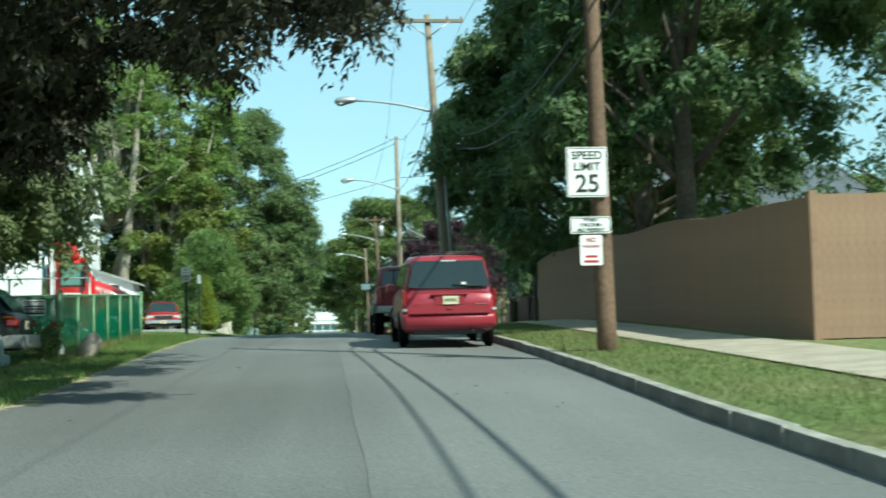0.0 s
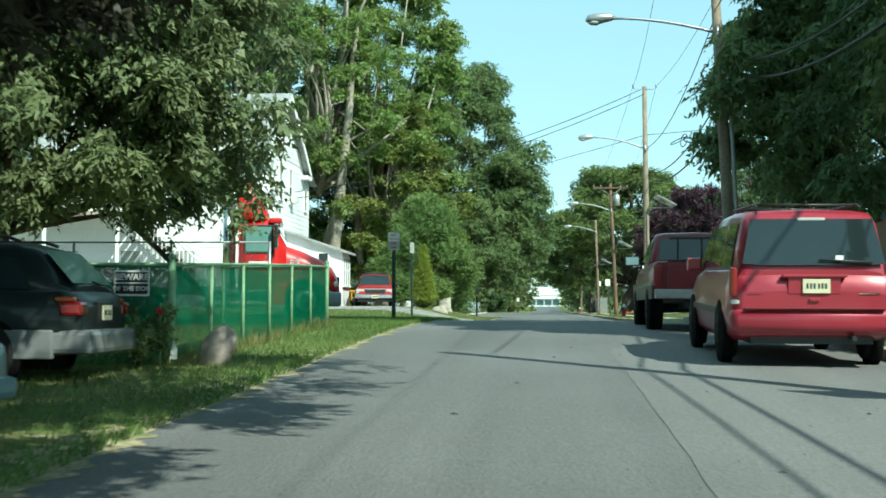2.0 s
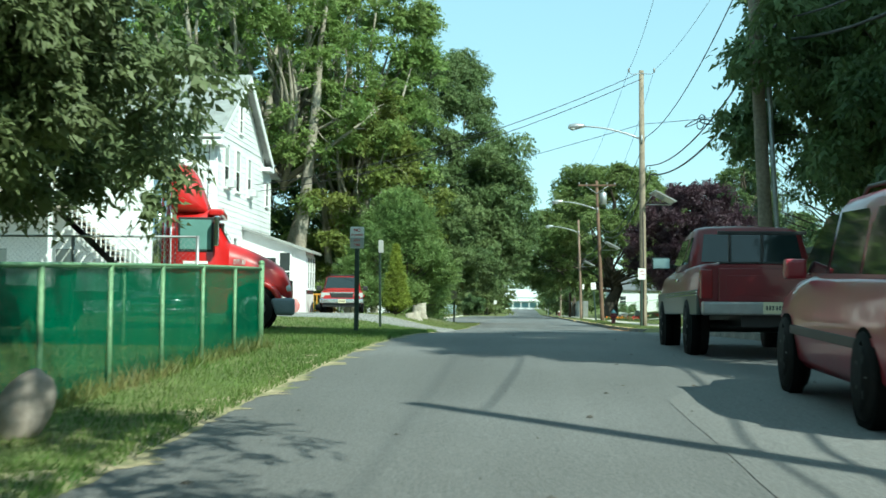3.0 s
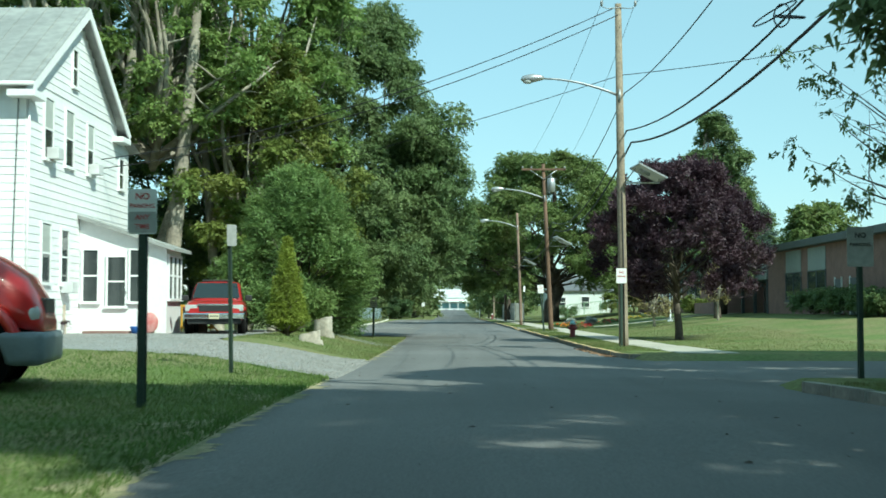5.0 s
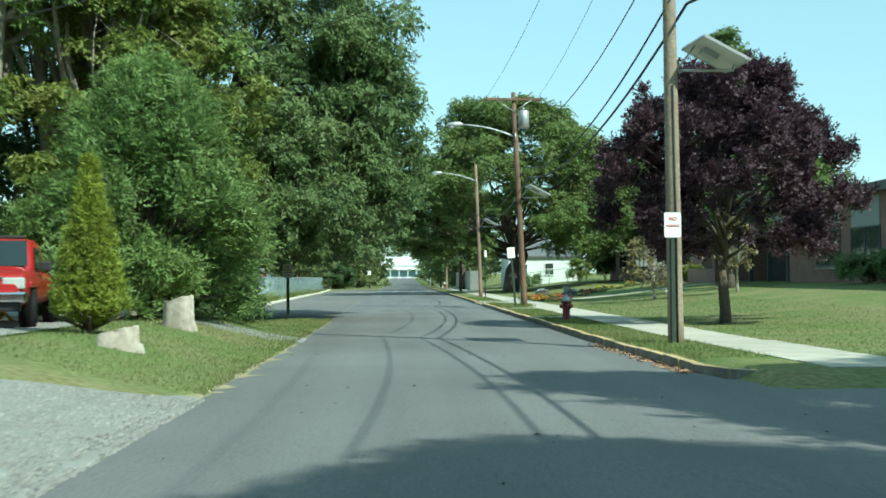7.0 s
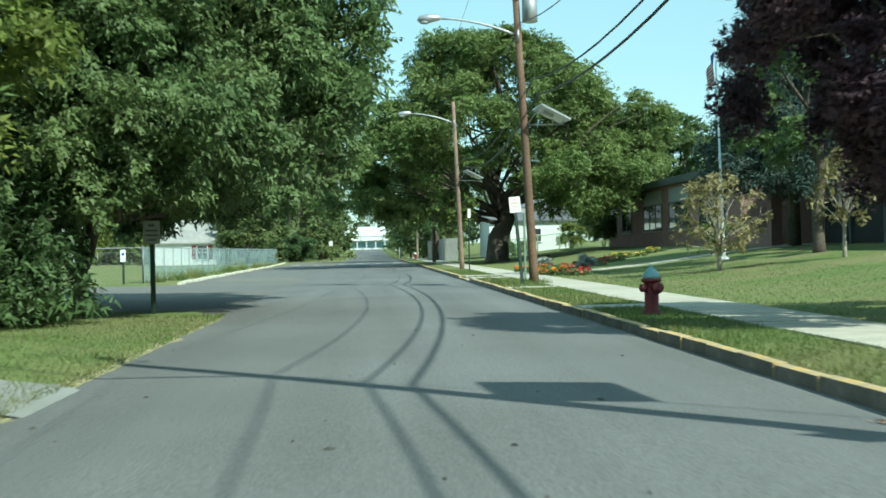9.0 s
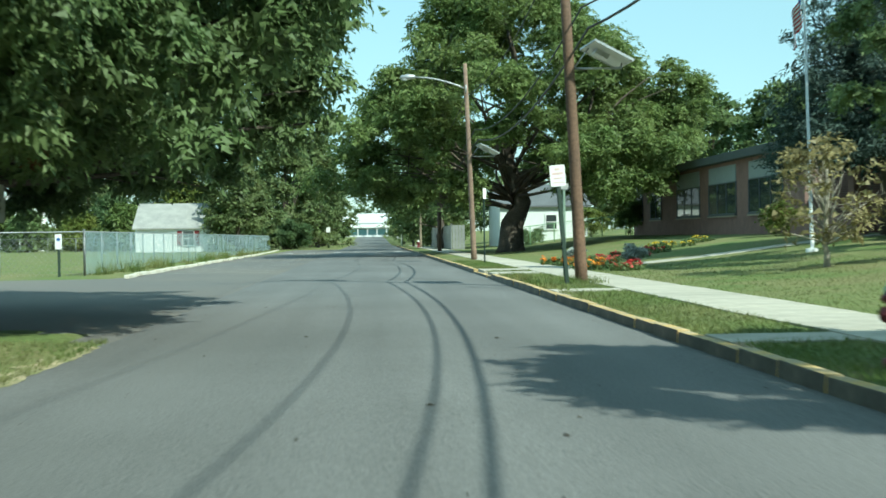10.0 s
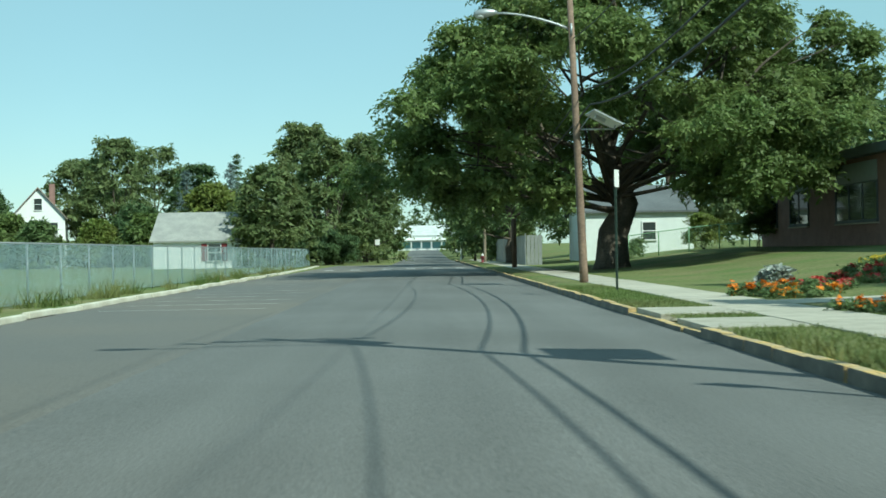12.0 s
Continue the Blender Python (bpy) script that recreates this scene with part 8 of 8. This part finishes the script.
def shrub(x, y, h, r, material, label, seed, count=5000, size=0.05, name="shrub", stems=10):
    rng = random.Random(seed)
    t = thing(name, x, y, None, 0, label, "shrub")
    cl, bm = [], bmesh.new()
    for i in range(26):
        a, q = rng.uniform(0, 6.28), r * rng.random() ** 0.6
        cl.append((math.cos(a) * q, math.sin(a) * q, h * rng.uniform(0.25, 0.9), r * rng.uniform(0.2, 0.4)))
    for i in range(stems):
        c = cl[i]
        tube(bm, [(rng.uniform(-0.1, 0.1) * r, rng.uniform(-0.1, 0.1) * r, -0.05), (c[0] * 0.5, c[1] * 0.5, c[2] * 0.6), c[:3]], [0.012, 0.009, 0.003], 5)
    part("stems", bm, BARK, t)
    leaves("foliage", cl, size, count, material, t, rng)
    return t


shrub(-4.5, 40.85, 0.72, 0.36, OAKLEAF, "small twiggy shrub at the fence corner", 200, 2600, 0.03)
shrub(-13.0, 237.5, 3.4, 3.0, SHADELEAF, "rounded dark hedge at the end of the lot", 201, 34000, 0.085)
shrub(-8.6, 236.0, 3.2, 2.6, SHADELEAF, "rounded dark hedge at the end of the lot", 202, 34000, 0.085)
for i, y in enumerate((106.5, 109.0, 111.4, 116.6)):
    shrub(19.7, y, 1.3, 1.4, OAKLEAF, "clipped green bush along the school wall", 203 + i, 5000, 0.07)
shrub(13.2, 192.0, 1.3, 1.1, OAKLEAF, "round bush before the white bungalow", 210, 4000, 0.09)
shrub(18.5, 193.0, 2.4, 1.1, YELLOWLEAF, "yellow-green bush before the bungalow", 211, 5000, 0.09)
shrub(19.4, 148.6, 1.5, 1.0, YELLOWLEAF, "yellow-green bush beside the entrance", 212, 4000, 0.08)
shrub(20.0, 185.5, 3.4, 1.2, LEAF, "young leafy bush at the school corner", 213, 6000, 0.10)
shrub(-13.4, 87.2, 0.5, 0.5, PURPLELEAF, "dark purple bedding plants beside the porch", 214, 1600, 0.035)

# flower beds
ORANGE = leafy("orange_petals", (0.75, 0.20, 0.02), (0.65, 0.28, 0.03), 0.2)
REDPETAL = leafy("red_petals", (0.5, 0.03, 0.035), (0.6, 0.10, 0.10), 0.2)
YELLOWPETAL = leafy("yellow_petals", (0.7, 0.5, 0.03), (0.6, 0.45, 0.05), 0.2)
for i, (x, y, m, r, label) in enumerate(((7.9, 139.6, ORANGE, 0.9, "orange marigolds in a low bed"), (8.5, 140.5, ORANGE, 0.8, "orange marigolds in a low bed"), (9.6, 141.8, REDPETAL, 0.7, "red bedding flowers on the lawn"),
                                         (7.9, 132.9, ORANGE, 0.7, "orange marigolds in a low bed"), (11.0, 143.5, REDPETAL, 0.8, "red bedding flowers on the lawn"), (12.4, 146, REDPETAL, 0.9, "red bedding flowers on the lawn"),
                                         (14.2, 149.0, YELLOWPETAL, 0.9, "yellow flowers before the school"), (16.0, 151.0, YELLOWPETAL, 0.8, "yellow flowers before the school"), (8.6, 131.9, REDPETAL, 0.6, "red bedding flowers on the lawn"))):
    t = thing("flower_bed", x, y, None, 0, label, "flowers")
    rng = random.Random(300 + i)
    cl = [(rng.uniform(-r, r), rng.uniform(-r, r), rng.uniform(0.05, 0.18), 0.17) for _ in range(16)]
    leaves("foliage", cl, 0.05, 1700, OAKLEAF, t, rng)
    leaves("blossom", [(a, b, c + 0.08, 0.15) for a, b, c, _ in cl[:9]], 0.032, 420, m, t, rng, width=0.9)
SILVER = leafy("silver_leaves", (0.34, 0.37, 0.34), (0.42, 0.44, 0.40), 0.2)
shrub(9.3, 134.2, 0.8, 0.32, SILVER, "silvery dusty-leaved plant in the bed", 320, 2500, 0.06)
shrub(8.7, 142.6, 0.6, 0.3, SILVER, "silvery dusty-leaved plant in the bed", 321, 2500, 0.06)

# rock, stumps, marker stones
STONE = mat("pink_grey_stone", (0.36, 0.31, 0.27), 0.9, 0, 0.3, 9, (0.28, 0.23, 0.20), 0.7)


def rock(x, y, w, d, h, seed, label, z=None, lean=0):
    t = thing("rock", x, y, z, 0, label, "rock")
    bm = bmesh.new()
    bmesh.ops.create_icosphere(bm, subdivisions=4, radius=1)
    for v in bm.verts:
        n = v.co.normalized()
        k = 1 + 0.14 * noise.noise(n * 1.1 + Vector((seed, 0, 0))) + 0.05 * noise.noise(n * 3.0 + Vector((0, seed, 0))) + 0.03 * noise.noise(n * 9)
        v.co = Vector((n.x * w / 2 * k, n.y * d / 2 * k, n.z * h * 0.62 * k + h * 0.4)) + Vector((lean * (n.z + 1) * h * 0.5, 0, 0))
    part("stone", bm, STONE, t, smooth=True)
    return t


rock(-3.78, 41.25, 0.40, 0.34, 0.46, 1, "slanting pinkish boulder in the grass verge", lean=0.38)
t = thing("marker_block", -3.32, 32.6, None, 12, "square grey stone block at the drive's edge", "block")
bx("block", (-0.15, -0.15, -0.1, 0.15, 0.15, 0.27), KERBFACE, t, 0.03)
STUMPWOOD = mat("cut_wood", (0.50, 0.38, 0.25), 0.85, 0, 0.2, 14, (0.40, 0.29, 0.18), 0.4)


def stump(x, y, r, h, seed, label):
    t = thing("tree_stump", x, y, None, 0, label, "stump")
    rng = random.Random(seed)
    bm = bmesh.new()
    n = 22
    rings = []
    for z, k in ((-0.15, 1.35), (0.05, 1.18), (0.25 * h, 1.02), (h * 0.98, 0.98), (h, 0.93)):
        rings.append([bm.verts.new((math.cos(6.2832 * i / n) * r * k * (1 + 0.14 * math.sin(3 * 6.2832 * i / n + seed) + 0.09 * math.sin(7 * 6.2832 * i / n)), math.sin(6.2832 * i / n) * r * k * (1 + 0.14 * math.sin(3 * 6.2832 * i / n + seed) + 0.09 * math.sin(5 * 6.2832 * i / n)), z + (0.07 * math.cos(6.2832 * i / n) + rng.uniform(-0.05, 0.05) * h if z > 0.3 * h else 0))) for i in range(n)])
    for a, b in zip(rings, rings[1:]):
        for i in range(n):
            bm.faces.new((a[i], a[(i + 1) % n], b[(i + 1) % n], b[i]))
    part("bark", bm, PALEBARK, t, smooth=True)
    bm = bmesh.new()
    bm.faces.new([bm.verts.new(v_) for v_ in [(math.cos(6.2832 * i / n) * r * 0.9 * (1 + 0.1 * math.sin(3 * 6.2832 * i / n + seed)), math.sin(6.2832 * i / n) * r * 0.9, h + 0.004 + 0.05 * math.cos(6.2832 * i / n)) for i in range(n)]])
    bmesh.ops.solidify(bm, geom=bm.faces[:], thickness=0.01)
    part("cut_face", bm, STUMPWOOD, t, "pale sawn face")


stump(-4.7, 83.6, 0.29, 0.27, 2, "wide low sawn tree stump in the grass")
stump(-4.98, 90.6, 0.30, 0.62, 5, "taller sawn tree stump in the grass")


# grass blades along the verges, weeds at the fence
def blades(name, spots, material, label, hmin=0.05, hmax=0.12, wide=0.008, seed=1):
    g = np.random.default_rng(seed)
    p = np.array(spots, float)
    n = len(p)
    a = g.random(n) * 6.2832
    d = np.c_[np.cos(a), np.sin(a), np.zeros(n)]
    h = hmin + (hmax - hmin) * g.random(n) ** 1.5
    v = np.empty((n, 3, 3))
    v[:, 0] = p - d * wide
    v[:, 1] = p + d * wide
    v[:, 2] = p + np.c_[g.normal(size=(n, 2)) * h[:, None] * 0.45, h]
    me = bpy.data.meshes.new(name)
    me.vertices.add(n * 3)
    me.vertices.foreach_set("co", v.ravel())
    me.loops.add(n * 3)
    me.loops.foreach_set("vertex_index", np.arange(n * 3))
    me.polygons.add(n)
    me.polygons.foreach_set("loop_start", np.arange(n) * 3)
    me.polygons.foreach_set("loop_total", np.full(n, 3))
    me.update()
    me.materials.append(material)
    return tagged(link(name, me), label, "grass", kind="stuff")


BLADE = leafy("grass_blades", (0.145, 0.20, 0.058), (0.21, 0.22, 0.09), 0.4)
BLADE2 = leafy("weed_blades", (0.10, 0.15, 0.035), (0.22, 0.21, 0.08), 0.3)
rg = random.Random(5)


def spots(n, x0, x1, y0, y1, keep=None, near=None):
    out = []
    while len(out) < n:
        u = rg.random()
        x = x0 + (x1 - x0) * (u if near is None else u ** near)
        y = rg.uniform(y0, y1)
        if keep is None or keep(x, y):
            out.append((x, y, lie(x, y) - 0.01))
    return out


off_drive = lambda x, y: not (drive_near(x) < y < drive_far(x))
LUSH = leafy("lush_blades", (0.105, 0.185, 0.04), (0.155, 0.215, 0.06), 0.4)
blades("grass_blades", spots(95000, -2.74, -9.0, 30, 72, off_drive, 1.4), LUSH, "uneven grass along the left road edge", 0.03, 0.10, 0.007, seed=1)
blades("grass_blades", spots(28000, -2.74, -7.0, 79.5, 109, off_drive, 1.5), BLADE, "uneven grass on the corner lawn", 0.03, 0.09, 0.008, seed=2)
blades("grass_blades", spots(30000, 4.62, 6.25, 22, 64.5), BLADE, "short grass on the kerb verge", 0.03, 0.09, seed=3)
blades("grass_blades", spots(34000, 4.28, 5.68, 84, 150, lambda x, y: not any(abs(y - q) < h for q, h in ((106.4, 0.5), (118.5, 0.5), (131, 1.15), (134.6, 1.15)))), BLADE, "short grass on the kerb verge", 0.03, 0.10, 0.009, seed=4)
blades("grass_blades", spots(26000, 7.35, 14, 84, 135), BLADE, "short grass of the school lawn", 0.03, 0.07, 0.012, seed=5)
blades("weeds", [(x, y, z) for x, y, z in spots(2600, -8.7, -9.7, 138, 200, lambda x, y: noise.noise((y * 0.35, x, 2.0)) > 0.12)], BLADE2, "tall weeds along the foot of the fence", 0.08, 0.65, 0.014, seed=6)
blades("weeds", spots(700, 4.2, 4.6, 118, 128) + spots(500, 5.2, 6.0, 121.5, 124.5), BLADE2, "weeds about the pole and the kerb", 0.05, 0.22, 0.012, seed=7)
blades("weeds", spots(2500, -4.4, -4.0, 41, 51.5), BLADE2, "long grass at the foot of the fence", 0.08, 0.28, 0.008, seed=8)


# loose stones on the drive
def pebbles(n, seed):
    g = np.random.default_rng(seed)
    keep = []
    while len(keep) < n:
        x = -2.62 - 11.0 * g.random() ** 1.5
        y = drive_near(x) + 0.2 + (drive_far(x) - drive_near(x) - 0.3) * g.random()
        keep.append((x, y, (lie(x, y) if x < LEFT else grade(y) - 0.012) + 0.006))
    p = np.array(keep)
    a = g.random(n) * 6.2832
    s = 0.010 + 0.018 * g.random(n) ** 2
    v = np.empty((n, 4, 3))
    for k in range(3):
        q = a + 2.094 * k
        v[:, k] = p + np.c_[np.cos(q) * s, np.sin(q) * s, -0.006 * np.ones(n)]
    v[:, 3] = p + np.c_[g.normal(size=(n, 2)) * s[:, None] * 0.3, s * 0.8]
    f = (np.arange(n)[:, None, None] * 4 + np.array([(0, 1, 3), (1, 2, 3), (2, 0, 3)])).reshape(-1, 3)
    me = bpy.data.meshes.new("gravel_stones")
    me.from_pydata(v.reshape(-1, 3).tolist(), [], f.tolist())
    me.materials.append(mat("gravel_stone", (0.26, 0.262, 0.252), 0.9, 0, 0.2, 30, (0.22, 0.215, 0.20), spread=0.18))
    return tagged(link("gravel_stones", me), "loose grey stones scattered over the drive", "gravel", kind="stuff")


pebbles(22000, 9)


# leaves, twigs and small tar spots on the asphalt
def road_litter(n, seed):
    g = np.random.default_rng(seed)
    bm = bmesh.new()
    for i in range(n):
        x, y = g.uniform(LEFT + 0.2, 4.0), g.uniform(26, 118)
        r = 0.012 + 0.035 * g.random() ** 3
        z = crown_of_road(x, y)
        k = g.uniform(0.35, 1.0)
        a0 = g.uniform(0, 6.28)
        v = []
        for q in range(6):
            a = 6.2832 * q / 6
            u, w = math.cos(a) * r * g.uniform(0.7, 1.3), math.sin(a) * r * k
            v.append(bm.verts.new((x + u * math.cos(a0) - w * math.sin(a0), y + u * math.sin(a0) + w * math.cos(a0), z + 0.004)))
        c = bm.verts.new((x, y, z + 0.008 + 0.25 * r))
        for q in range(6):
            bm.faces.new((v[q], v[(q + 1) % 6], c))
    ob = finish("road_litter", bm, mat("dry_litter", (0.07, 0.06, 0.045), 0.9, 0, 0.3, 30, (0.05, 0.045, 0.04), spread=0.5))
    return tagged(ob, "dry leaves and dark crumbs scattered on the asphalt", "litter", kind="stuff")


road_litter(260, 4)


def gutter_leaves(n, seed):
    """Brown fallen leaves drifted along the kerb."""
    g = np.random.default_rng(seed)
    y = 82.6 + 9.0 * g.random(n) ** 1.3
    x = np.array([kerb_x(v) for v in y]) - 0.03 - 0.3 * g.random(n) ** 2
    a, s = g.random(n) * 6.2832, 0.03 + 0.04 * g.random(n)
    z = np.array([crown_of_road(u, v) for u, v in zip(x, y)])
    v = np.empty((n, 4, 3))
    for k, (q, r, h) in enumerate(((0, 1, 0.01), (1.7, 0.6, 0.03), (3.14, 1, 0.008), (4.5, 0.6, 0.035))):
        v[:, k] = np.c_[x + np.cos(a + q) * s * r, y + np.sin(a + q) * s * r, z + h * g.random(n) + 0.006]
    me = bpy.data.meshes.new("fallen_leaves")
    me.from_pydata(v.reshape(-1, 3).tolist(), [], np.arange(n * 4).reshape(-1, 4).tolist())
    me.materials.append(mat("fallen_leaf", (0.26, 0.14, 0.075), 0.85, 0, 0.2, 20, (0.36, 0.24, 0.15), spread=0.4))
    return tagged(link("fallen_leaves", me), "brown fallen leaves drifted along the kerb", "leaves", kind="stuff")


gutter_leaves(420, 12)
